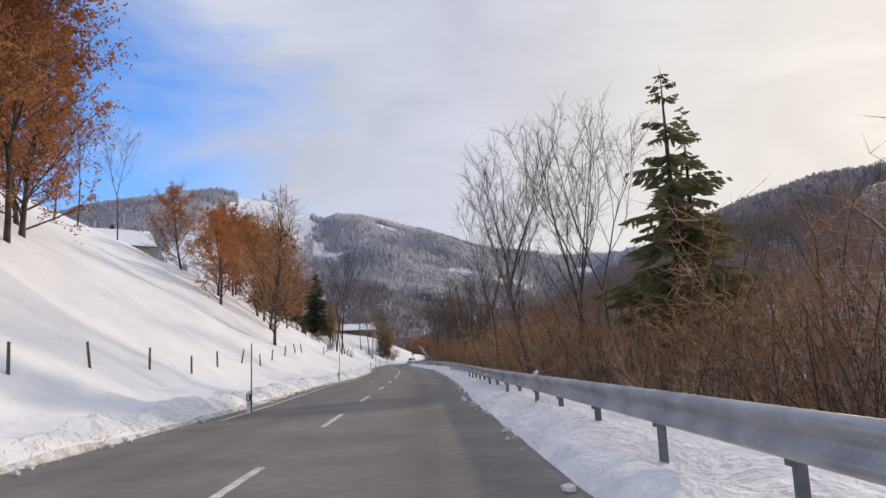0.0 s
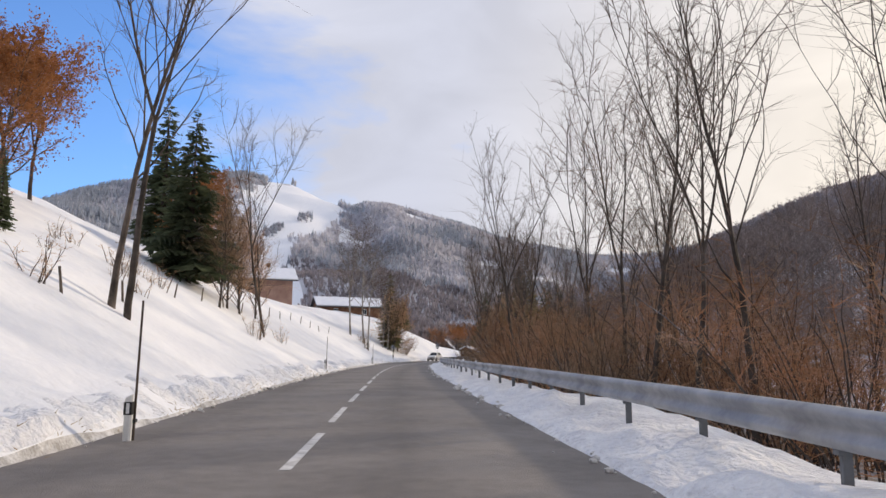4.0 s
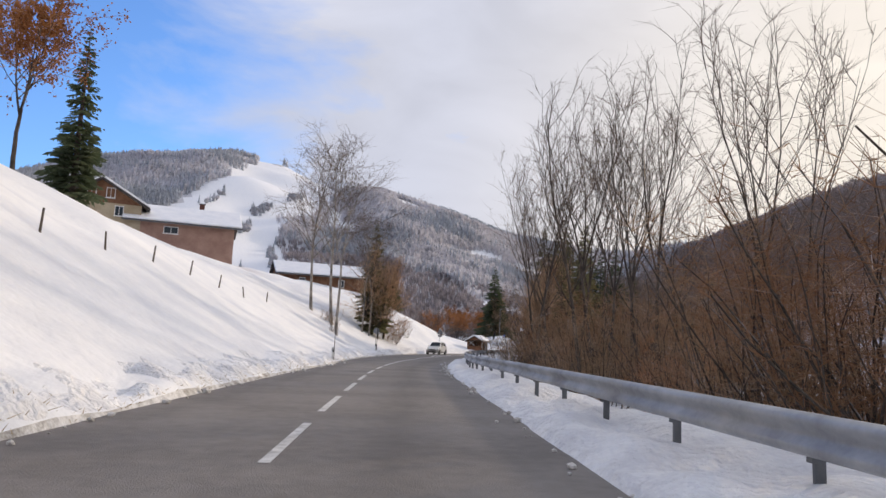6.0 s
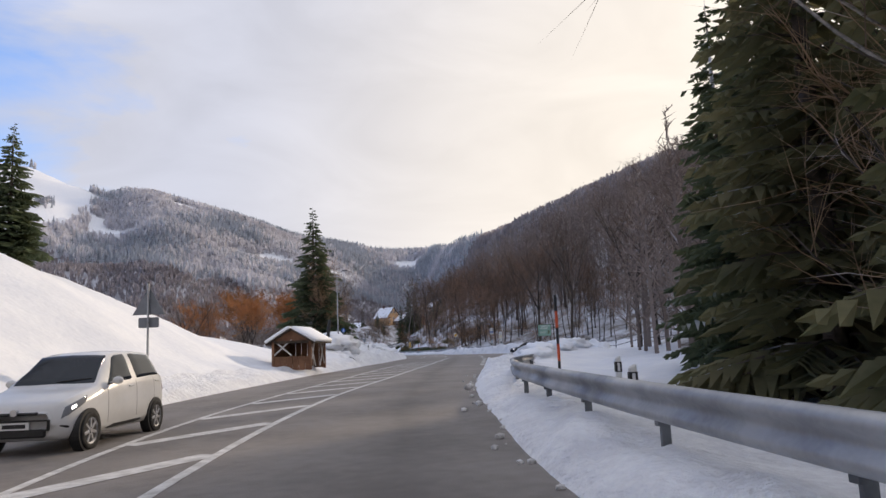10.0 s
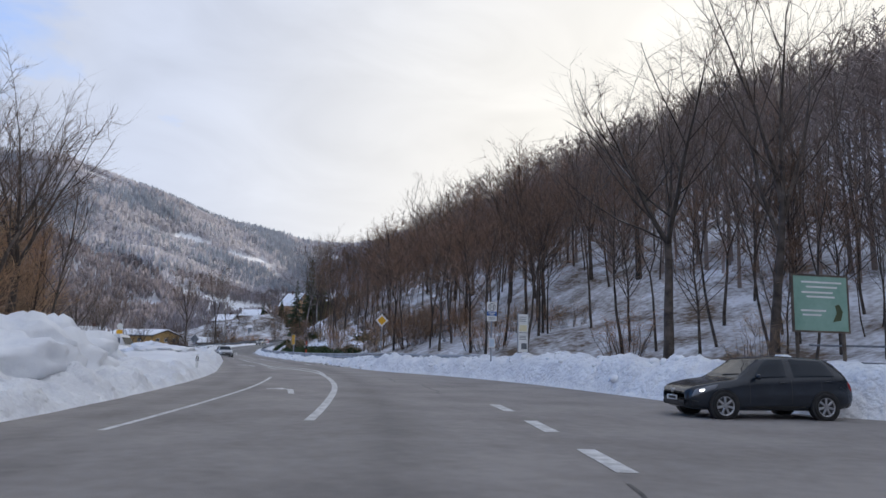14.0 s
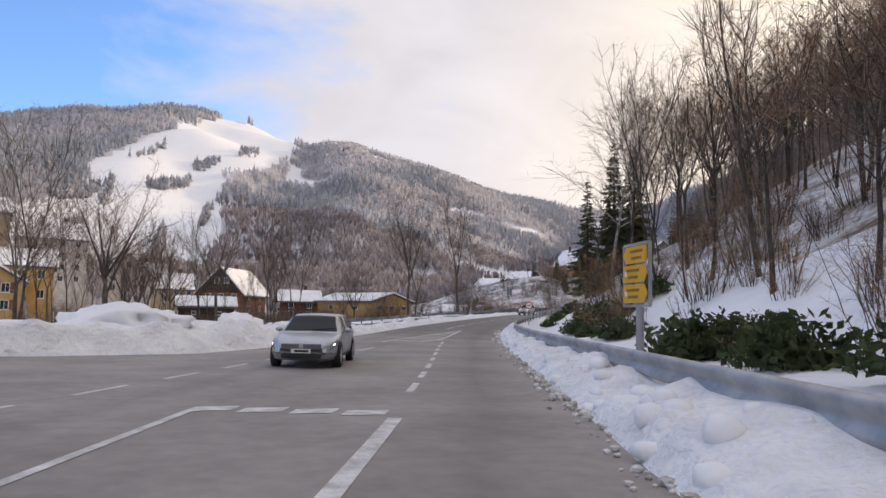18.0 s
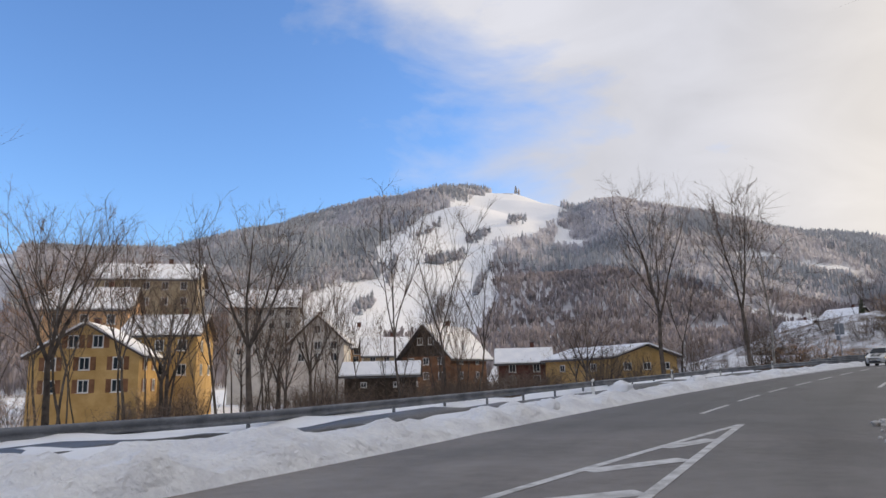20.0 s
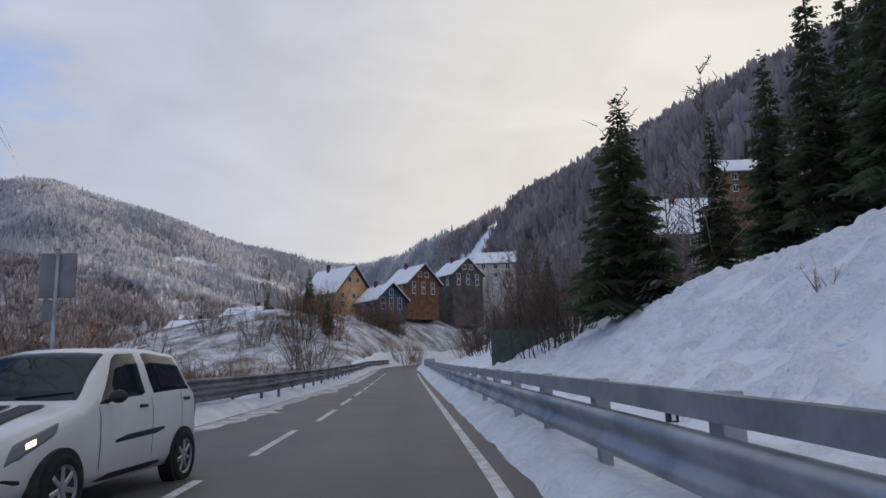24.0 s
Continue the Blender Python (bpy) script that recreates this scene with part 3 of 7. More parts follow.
def rise(s, o):
    """Height of the ground above the road's level at s, o."""
    er, el = float(edge_r(s)), float(edge_l(s))
    if o >= er:
        z = table(RIGHT, RIGHT_D, s, o - er)
        d = o - er
    elif o <= el:
        z = table(LEFT, LEFT_D, s, el - o)
        d = el - o
    else:
        return -0.06
    x, y, _ = road_at(s, o)
    n1 = noise.noise((x * 0.16, y * 0.16, 1.7))
    n2 = noise.noise((x * 0.9, y * 0.9, 4.2))
    n3 = noise.noise((x * 2.7, y * 2.7, 7.7))
    k = min(1.0, d / 1.0) * (0.35 if o <= el else 0.3)
    bank = math.exp(-((d - 1.0) / 1.1)**2)
    heap = 0.35 if (o > er and 296 < s < 405) or (o < el and s > 390) else 1.0 if (o > er and 240 < s < 405) or (o < el and (250 < s < 395)) else 0.6
    flat = 0.15 if (258 < s < 287 and o > er and d < 7) else 1.0
    dip = -0.09 * max(0.0, 1 - d / 0.14)
    return float(z) + dip + flat * (k * 0.45 * n1 + min(1, d / 0.4) * (0.13 * n2 + 0.12 * noise.noise((x * 0.42, y * 0.42, 9.1)) + bank * heap * (0.34 * n2 + 0.2 * n3)) + min(1, d / 12) * 0.5 * n1)


def ground(s, o):
    """The point of the ground at s, o."""
    x, y, z = road_at(s, o)
    return Vector((float(x), float(y), float(z) + rise(s, o)))


# ---- the ground, one sheet out to the valley's sides ----
L_COL = [130, 105, 85, 70, 58, 48, 40, 34, 29, 25, 21.5, 18.5, 16, 13.8, 11.8, 10, 8.6, 7.3, 6.2, 5.2, 4.4, 3.7, 3.1, 2.6, 2.15, 1.75, 1.4, 1.1, .82, .58, .36, .16, 0]
R_COL = [0, .16, .36, .58, .82, 1.1, 1.4, 1.75, 2.15, 2.6, 3.1, 3.7, 4.4, 5.2, 6.2, 7.3, 8.6, 10, 11.8, 13.8, 16, 18.5, 21.5, 25, 29, 34, 40, 48, 58, 70, 85, 105, 130]
rows_s = np.arange(S_MIN + 1, S_MAX - 1, 0.9)
gv, gf, gi = [], [], []
for s in rows_s:
    el, er = float(edge_l(s)), float(edge_r(s))
    for o in [el - c for c in L_COL] + [er + c for c in R_COL]:
        gv.append(tuple(ground(s, o)))
ncol = len(L_COL) + len(R_COL)
mid = len(L_COL)
for i in range(len(rows_s) - 1):
    s = rows_s[i]
    for j in range(ncol - 1):
        a = i * ncol + j
        gf.append((a, a + 1, a + ncol + 1, a + ncol))
        col = (R_COL[j - mid] if j >= mid else 0)
        lcol = (L_COL[j] if j < mid else 0)
        woods = (col > 11 and 185 < s < 468) or (col > 60 and s > 185) or col > 34 or (4 < col < 17 and s < 200) or (lcol > 3.5 and s > 528) or (col > 4 and 290 < s < 352)
        edge = j == mid - 2 and s < 205
        near = (0 < col <= 2.6 or j == mid) or (0 < lcol <= 1.75 and s > 200)
        gi.append(1 if woods else (2 if edge else (3 if near else 0)))
put("ground", gv, gf, [SNOW, LITTER, SNOW_DIRTY, SNOW_ROUGH], smooth=True, idx=gi)
tagged(bpy.data.objects["ground"], "snow-covered valley ground with ploughed banks and leaf litter", "ground", kind="structure")

# ---- the road ----
rv, rf, lanes = [], [], []
rs = np.arange(S_MIN + 1.5, S_MAX - 2, 1.5)
cols = np.linspace(0, 1, 9)
for s in rs:
    el, er = float(edge_l(s)) - 0.12, float(edge_r(s)) + 0.12
    for u in cols:
        o = el + (er - el) * u
        x, y, z = road_at(s, o)
        rv.append((float(x), float(y), float(z) - 0.004 * abs(o + 1.8)))
        lanes.append(o)
for i in range(len(rs) - 1):
    for j in range(8):
        a = i * 9 + j
        rf.append((a, a + 1, a + 10, a + 9))
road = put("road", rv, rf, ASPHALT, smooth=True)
lane = road.data.attributes.new("lane", "FLOAT", "POINT")
lane.data.foreach_set("value", lanes)
length_tone = road.data.attributes.new("length_tone", "FLOAT", "POINT")
length_tone.data.foreach_set("value", [float(np.interp(s, [-60, 150, 270, 310, 385, 405], [.9, .94, 1.05, 1.35, 1.35, 1.0])) for s in rs for _ in cols])
wet = road.data.attributes.new("damp", "FLOAT", "POINT")
wet.data.foreach_set("value", [float(np.interp(s, [376, 398, 405, 560], [-.4, .35, .65, .65])) for s in rs for _ in cols])
tagged(road, "worn grey asphalt road between snow banks", "road", kind="structure")


def road_z(s, o):
    x, y, z = road_at(s, o)
    return float(x), float(y), float(z) - 0.004 * abs(o + 1.8)


def stripe(pts, width, name="road_marking", label="worn white painted line on the asphalt", step=1.2, mat=None):
    """A painted band along points (s, o), rounded at its bends."""
    for _ in range(3 if len(pts) > 2 else 0):
        q = [pts[0]]
        for a, b in zip(pts, pts[1:]):
            q += [(a[0] * .75 + b[0] * .25, a[1] * .75 + b[1] * .25), (a[0] * .25 + b[0] * .75, a[1] * .25 + b[1] * .75)]
        pts = q + [pts[-1]]
    p = [pts[0]]
    for a, b in zip(pts, pts[1:]):
        n = max(1, int(math.hypot(b[0] - a[0], b[1] - a[1]) / step))
        p += [(a[0] + (b[0] - a[0]) * k / n, a[1] + (b[1] - a[1]) * k / n) for k in range(1, n + 1)]
    v, f = [], []
    for i, (s, o) in enumerate(p):
        a, b = p[max(i - 1, 0)], p[min(i + 1, len(p) - 1)]
        ds, do = b[0] - a[0], b[1] - a[1]
        k = math.hypot(ds, do) or 1
        for e in (-0.5, 0.5):
            x, y, z = road_z(s - do / k * width * e, o + ds / k * width * e)
            v.append((x, y, z + 0.006))
    for i in range(len(p) - 1):
        f.append((2 * i, 2 * i + 1, 2 * i + 3, 2 * i + 2))
    return tagged(put(name, v, f, mat or PAINT), label, "road marking", "road markings")


def patch(pts, name="road_marking", label="worn white painted mark on the asphalt"):
    v = []
    for s, o in pts:
        x, y, z = road_z(s, o)
        v.append((x, y, z + 0.006))
    return tagged(put(name, v, [tuple(range(len(v)))], PAINT), label, "road marking", "road markings")


def mid_line(s):
    return float(np.interp(s, [-60, 28, 60, 90, 115, 150, 166, 180, 190], [-2.4, -2.4, -1.9, -1.33, -1.3, -1.7, -1.85, -2.0, -2.3]))


for k in [16.3 + 10 * i for i in range(-5, 5)] + [88.1 + 5.69 * i for i in range(-5, 13)]:
    stripe([(k, mid_line(k)), (k + 3.8, mid_line(k + 3.8))], 0.14, "centre_dash", "worn white dash of the centre line")
stripe([(k, mid_line(k)) for k in np.arange(161.9, 195, 4)], 0.15, "centre_line", "solid white centre line")
stripe([(k, -mid_line(k) * 0 - float(np.interp(k, *EL)) + 0.55) for k in np.arange(20, 64, 4)], 0.13, "edge_line", "white edge line beside the snow bank")
# hatched island before the junction
HR = [(193, -2.3), (204, -2.55), (212, -2.6), (222, -2.35), (231, -1.95), (245, -1.7), (260, -1.3), (275, -0.85)]
HL = [(193, -2.3), (199, -3.6), (205, -4.4), (212, -4.75), (220, -4.6), (235, -4.5), (252, -4.6), (262, -3.7), (275, -0.85)]
stripe(HR, 0.16, "island_line", "white line along the hatched island")
stripe(HL[:-1], 0.14, "island_line", "white line along the hatched island")
for k in np.arange(200, 262, 4.2):
    a = float(np.interp(k, *zip(*HL)))
    b = float(np.interp(k + 2.6, *zip(*HR)))
    if b - a > 0.7:
        stripe([(k, a + 0.1), (k + 2.6, b - 0.1)], 0.42, "hatch_bar", "white diagonal bar of the hatched island")
# broken line across the mouth of the exit on the right
for k in np.arange(247, 292, 4.2):
    o = float(np.interp(k, [247, 263, 280, 292], [2.7, 3.0, 2.85, 3.1]))
    stripe([(k, o), (k + 2.0, o + 0.05)], 0.28, "exit_dash", "broad white dash across the exit")
# turning lane to the left
for k in (262.0, 268.0, 274.0):
    stripe([(k, -0.85 - (275 - k) * 0.03), (k + 2.8, -0.8 - (272 - k) * 0.02)], 0.14, "centre_dash", "worn white dash of the centre line")
stripe([(284, -4.6), (290, -4.4), (297, -4.0), (306, -3.7), (325, -3.2), (335, -3.5), (348, -3.0), (357, -4.1)][:4], 0.13, "lane_line", "white line beside the turning lane")
stripe([(286, -1.5), (291, -1.38), (299, -1.1), (308.1, -1.13), (312.6, -1.21), (316.3, -1.74), (321.5, -3.14), (327.5, -3.2)], 0.2, "lane_line", "curved white line opening the turning lane")
stripe([(308.6, -1.1), (311, -1.0), (314.1, -.88), (317.1, -1.02), (320.4, -1.55), (323.6, -2.75)], 0.2, "lane_line", "curved white line opening the turning lane")
stripe([(327.5, -3.2), (331, -3.24), (338, -3.66), (348, -3.0 - 0.5), (357, -4.1)], 0.13, "lane_line", "white line beside the turning lane")
for k in (336.0, 341.2):
    stripe([(k, -0.93), (k + 2.2, -0.92)], 0.14, "centre_dash", "worn white dash of the lane line")
stripe([(345.6, -0.95), (347.4, -1.0)], 0.14, "centre_dash", "worn white dash of the lane line")
stripe([(348.2, -1.15), (356.6, -1.12)], 0.2, "lane_line", "white line between the two lanes")
for o in (-3.9, -3.15, -2.4, -1.65):
    patch([(356.7, o - 0.25), (357.2, o - 0.25), (357.4, o + 0.35), (356.9, o + 0.35)], "give_way_dash", "short white dash of the give-way line")
for k in np.arange(352, 372, 3.1):
    stripe([(k, -6.9 + (k - 352) * 0.045), (k + 1.7, -6.85 + (k - 352) * 0.045)], 0.13, "junction_dash", "white dash across the side road")
for k in np.arange(360, 384, 3.0):
    stripe([(k, -1.25 - (k - 360) * 0.012), (k + 1.7, -1.26 - (k - 360) * 0.012)], 0.14, "centre_dash", "worn white dash of the centre line")
for k in (367.0, 373.8):
    stripe([(k, -4.6 + (k - 367) * 0.03), (k + 2.8, -4.35 + (k - 367) * 0.03)], 0.13, "lane_dash", "white dash beside the junction")
# second hatched island
stripe([(381.7, -4.5), (384.7, -4.2), (392, -3.0), (400.6, -1.67)], 0.15, "island_line", "white line along the hatched island")
stripe([(382.3, -2.76), (386, -1.75), (393, -1.6), (400.6, -1.67)], 0.15, "island_line", "white line along the hatched island")
for k in (383.6, 386.6, 389.6, 392.6, 395.6):
    a = float(np.interp(k, [381.7, 384.7, 392, 400.6], [-4.5, -4.2, -3.0, -1.67]))
    stripe([(k, a + 0.1), (k + 1.6, -1.75)], 0.36, "hatch_bar", "white diagonal bar of the hatched island")
k = 404.0
while k < 520:
    o = float(np.interp(k, [404, 415, 430, 446, 458, 465, 520], [-3.2, -3.25, -3.1, -2.75, -2.4, -2.1, -2.0]))
    stripe([(k, o), (k + 4.0, o + 0.03)], 0.14, "centre_dash", "worn white dash of the centre line")
    k += 6.2
stripe([(k, float(np.interp(k, [400, 432, 444, 456, 487, 520], [1.0, 0.45, 0.55, 1.05, 1.15, 1.2]))) for k in np.arange(420, 520, 4)], 0.16, "edge_line", "white edge line beside the snow")


def arrow(s, o, bend):
    """A lane arrow painted on the road."""
    w = 0.09
    if bend:
        patch([(s, o - w + .25), (s, o + w + .25), (s + 2.3, o + w + .1), (s + 2.6, o - .1), (s + 2.35, o - .15), (s + 2.1, o - w + .1)], "lane_arrow", "white curved turning arrow on the asphalt")
        patch([(s + 2.1, o - .1), (s + 3.1, o - .15), (s + 2.5, o - .75)], "lane_arrow", "white head of the turning arrow")
    else:
        patch([(s, o - w), (s, o + w), (s + 2.4, o + w), (s + 2.4, o - w)], "lane_arrow", "white shaft of a lane arrow")
        patch([(s + 2.0, o + .32), (s + 3.4, o), (s + 2.0, o - .32)], "lane_arrow", "white head of a lane arrow")


arrow(347.4, -2.6, True)
arrow(348.2, 0.65, False)
arrow(294.0, -2.75, True)
arrow(328.5, 0.5, False)
arrow(322.6, -4.4, True)
stripe([(317.3, -3.1), (320.5, -3.4)], 0.13, "lane_dash", "white dash beside the junction")


# cracks sealed with tar
for s0, o0, n in ((295, 2.2, 9), (299, 3.4, 7), (303, 1.6, 8), (329, .9, 6), (333, 1.4, 5), (338, -.4, 6), (276, 1.8, 7)):
    rng = random.Random(int(s0))
    pts = [(s0, o0)]
    for _ in range(n):
        pts.append((pts[-1][0] + rng.uniform(.3, .9), pts[-1][1] + rng.gauss(0, .16)))
    tagged(stripe(pts, rng.uniform(.03, .06), "tar_seam", "thin dark tar-sealed crack in the asphalt", mat=TAR), category="crack", group="cracks in the road")


# ---- the far valley sides: one sheet of hills all round ----
VIEW = (75.0, 340.0)
RIDGE_AZ = [-180, -120, -90, -75, -60, -50, -42, -36, -31, -27, -24, -21, -17.5, -15, -10, -6, -3, -1.2, 0.7, 2.6, 4.1, 6.2, 8.9, 13, 17, 22, 27, 31, 36, 50, 80, 120, 180]
RIDGE_EL = [9, 10, 14, 16, 18, 16.5, 14.5, 12.6, 10.8, 9.2, 8.3, 7.9, 8.0, 8.7, 9.9, 11.2, 12.0, 12.5, 12.9, 12.9, 12.4, 13.2, 14.1, 14.3, 14.1, 13.2, 12.0, 10.8, 9.2, 8.8, 12, 10, 9]
RIDGE_R = [1500, 1500, 900, 460, 400, 430, 470, 560, 720, 1100, 1900, 3500, 3200, 2700, 2400, 2300, 2300, 2300, 2300, 2350, 2400, 2700, 3000, 3100, 3000, 2700, 2300, 1900, 1700, 1500, 1500, 1500, 1500]
FOOT = [520, 520, 300, 60, 30, 40, 90, 180, 260, 420, 700, 1000, 800, 700, 620, 600, 600, 600, 600, 600, 600, 600, 600, 600, 580, 560, 520, 480, 430, 420, 420, 520, 520]


def far_height(az, r):
    """Height of the hills at a bearing (degrees left of +y) and a distance from VIEW."""
    el, rr, ft = np.interp(az, RIDGE_AZ, RIDGE_EL), np.interp(az, RIDGE_AZ, RIDGE_R), np.interp(az, RIDGE_AZ, FOOT)
    top = math.tan(math.radians(el)) * rr
    u = (r - ft) / (rr - ft)
    if u <= 0:
        return -4.0 + 3.0 * min(1, max(0, -u)) * 0
    x, y = -math.sin(math.radians(az)) * r, math.cos(math.radians(az)) * r
    n = noise.noise((x / 420, y / 420, 3.3)) * 0.6 + noise.noise((x / 160, y / 160, 8.3)) * 0.3
    if u <= 1:
        g = 0.42 * u + 0.58 * u * u * (3 - 2 * u)
        return -4 + (top + 4) * g + n * top * 0.16 * math.sin(math.pi * u)
    return top - (u - 1) * top * 0.5


def far_point(az, r):
    x, y = VIEW[0] - math.sin(math.radians(az)) * r, VIEW[1] + math.cos(math.radians(az)) * r
    return x, y, far_height(az, r)


PISTE = [(20.7, 10.1), (17.9, 11.8), (15.1, 13.6), (11.3, 14.9), (7, 14.2), (4.6, 12.8), (5.4, 11.9), (7.8, 11.1), (10.7, 10), (10.9, 8), (10.5, 6.5), (11, 4.5), (12.3, 3.0), (27.3, 3.4), (25.2, 6.9), (21.6, 7.4), (19.8, 8.1)]


def inside(poly, x, y):
    hit = False
    for (x0, y0), (x1, y1) in zip(poly, poly[1:] + poly[:1]):
        if (y0 > y) != (y1 > y) and x < (x1 - x0) * (y - y0) / (y1 - y0) + x0:
            hit = not hit
    return hit


fv, ff, fi = [], [], []
az_list = [-180 + 5 * i for i in range(20)] + [-80 + 2 * i for i in range(15)] + [-50 + 0.8 * i for i in range(125)] + [50 + 5 * i for i in range(27)]
r_list = [60, 130, 200, 280, 360] + [420 + 70 * i for i in range(44)] + [3700, 4200]
for az in az_list:
    for r in r_list:
        x, y, z = far_point(az, r)
        s, o = to_road(x, y)
        if S_MIN + 4 < s < S_MAX - 4 and abs(o) < 124:
            z = -30.0
        elif r < 420 and z < -3.9:
            z = -5.2
        fv.append((x, y, z))
nr = len(r_list)
for i in range(len(az_list) - 1):
    for j in range(nr - 1):
        a = i * nr + j
        ff.append((a, a + 1, a + nr + 1, a + nr))
        r, az = r_list[j], az_list[i]
        el = math.degrees(math.atan2(fv[a][2] - 1.4, r))
        wood = r > float(np.interp(az, RIDGE_AZ, FOOT)) + 40 and not inside(PISTE, az + .4, el + .2) and not inside(PISTE, az + .4, el + .8) and noise.noise((fv[a][0] / 240, fv[a][1] / 240, 5.5)) > -.45
        fi.append(1 if wood else 0)
tagged(put("backdrop", fv, ff, [SNOW, FOREST_FLOOR], smooth=True, idx=fi), "snow-covered hills round the valley with a ski slope", "hills", kind="structure")

def spike_tree(v, f, x, y, z, h, w, n=5, tiers=2):
    """A far conifer: stacked ragged cones."""
    a0 = random.random() * 6.3
    for t in range(tiers):
        zb, zt = z + h * (0.08 + 0.42 * t), z + h * (0.62 + 0.38 * t) * (1 if t else 1.02)
        wb = w * (1 - 0.42 * t)
        b = len(v)
        for k in range(n):
            a = a0 + 6.283 * k / n
            q = wb * random.uniform(0.75, 1.2)
            v.append((x + q * math.cos(a), y + q * math.sin(a), zb - h * random.uniform(0, 0.06)))
        v.append((x, y, zt))
        for k in range(n):
            f.append((b + k, b + (k + 1) % n, b + n))


def brush_tree(v, f, x, y, z, h, w):
    """A far leafless tree: a loose brush of branches widening upwards."""
    for k in range(7):
        a = random.random() * 6.283
        r = w * random.uniform(0.1, 0.95)
        c, s_ = math.cos(a), math.sin(a)
        t = w * random.uniform(0.12, 0.3)
        top = z + h * random.uniform(0.6, 1.0)
        b = len(v)
        v.append((x + c * r * .2, y + s_ * r * .2, z))
        v.append((x + c * r - s_ * t, y + s_ * r + c * t, top - h * random.uniform(0, .12)))
        v.append((x + c * r * 1.05, y + s_ * r * 1.05, top + h * .06))
        v.append((x + c * r + s_ * t, y + s_ * r - c * t, top - h * random.uniform(0, .12)))
        f.append((b, b + 1, b + 2, b + 3))


def puff_tree(v, f, x, y, z, h, w):
    """A far leafless tree: an uneven open crown on a stem."""
    b = len(v)
    a0 = random.random() * 6.3
    for k in range(5):
        a = a0 + 6.283 * k / 5
        q = w * random.uniform(0.6, 1.25)
        v.append((x + q * math.cos(a), y + q * math.sin(a), z + h * random.uniform(0.35, 0.7)))
    v.append((x + random.uniform(-.3, .3) * w, y + random.uniform(-.3, .3) * w, z + h))
    v.append((x, y, z))
    for k in range(5):
        f.append((b + k, b + (k + 1) % 5, b + 5))
        f.append((b + (k + 1) % 5, b + k, b + 6))


random.seed(11)
con_v, con_f, har_v, har_f, low_v, low_f = [], [], [], [], [], []
made = 0
while made < 54000:
    az = random.uniform(-66, 46)
    rr, ft = float(np.interp(az, RIDGE_AZ, RIDGE_R)), float(np.interp(az, RIDGE_AZ, FOOT))
    u = random.random()**0.75
    r = ft * 0.98 + (rr * 1.01 - ft) * u
    if az < -24 and random.random() < 0.6:
        continue
    x, y, z = far_point(az, r)
    s, o = to_road(x, y)
    if s < S_MAX - 6 and abs(o) < 130:
        continue
    el = math.degrees(math.atan2(z - 1.4, r))
    wob = noise.noise((x / 90, y / 90, 1.1)) * 0.8
    if inside(PISTE, az + wob, el + wob * 0.5):
        continue
    patchy = noise.noise((x / 240, y / 240, 5.5)) + 0.5 * noise.noise((x / 80, y / 80, 2.5))
    if patchy < -0.55 and 0.15 < u:
        continue
    made += 1
    size = 1.0 + r / 5500
    if az < -23 and r < 1000:
        brush_tree(low_v, low_f, x, y, z, random.uniform(11, 18), random.uniform(3, 5.5))
        continue
    if u < 0.30 + 0.12 * patchy and r < 1500:
        brush_tree(low_v, low_f, x, y, z, random.uniform(10, 17), random.uniform(3.2, 5.4))
    elif patchy + random.uniform(-.35, .35) > 0.05:
        spike_tree(con_v, con_f, x, y, z, random.uniform(13, 24) * size, random.uniform(2.6, 4.2) * size)
    else:
        brush_tree(har_v, har_f, x, y, z, random.uniform(11, 18) * size, random.uniform(3.4, 6) * size)


def slope_range(az, el):
    """The distance from VIEW at which the hillside at a bearing reaches an elevation."""
    r = float(np.interp(az, RIDGE_AZ, FOOT))
    while r < 3400 and math.degrees(math.atan2(far_height(az, r) - 1.4, r)) < el:
        r += 25
    return r


# strips of wood left standing across the ski slope
for a0, e0, a1, e1, n in ((16.4, 8.7, 13.2, 9.4, 110), (15.7, 3.0, 15.0, 5.6, 70), (19.3, 7.1, 18.8, 9.0, 50), (12.9, 10.5, 11.4, 11.1, 60), (9.6, 12.0, 8.2, 12.3, 40), (17.6, 10.9, 15.0, 12.0, 20), (21.8, 5.0, 20.4, 5.7, 30), (12.4, 6.0, 11.6, 7.6, 40), (22.5, 7.4, 19.6, 8.4, 40)):
    for k in range(n):
        u = random.random()
        az = a0 + (a1 - a0) * u + random.gauss(0, .12)
        x, y, z = far_point(az, slope_range(az, e0 + (e1 - e0) * u + random.gauss(0, .12)))
        if k % 2:
            puff_tree(har_v, har_f, x, y, z, random.uniform(12, 18), random.uniform(4, 7))
        else:
            spike_tree(con_v, con_f, x, y, z, random.uniform(14, 24), random.uniform(3, 5))
tagged(put("far_conifers", con_v, con_f, FROST_HAZE_A, smooth=True), "frosted dark conifers covering the far hillsides, haze mixed into their colour", "forest", kind="stuff")
tagged(put("far_hardwoods", har_v, har_f, FROST_HAZE_B, smooth=True), "hoar-frosted leafless woods on the far hillsides, haze mixed into their colour", "forest", kind="stuff")
tagged(put("valley_trees", low_v, low_f, BROWN_FAR, smooth=True), "brown leafless trees along the valley bottom", "trees", kind="stuff")


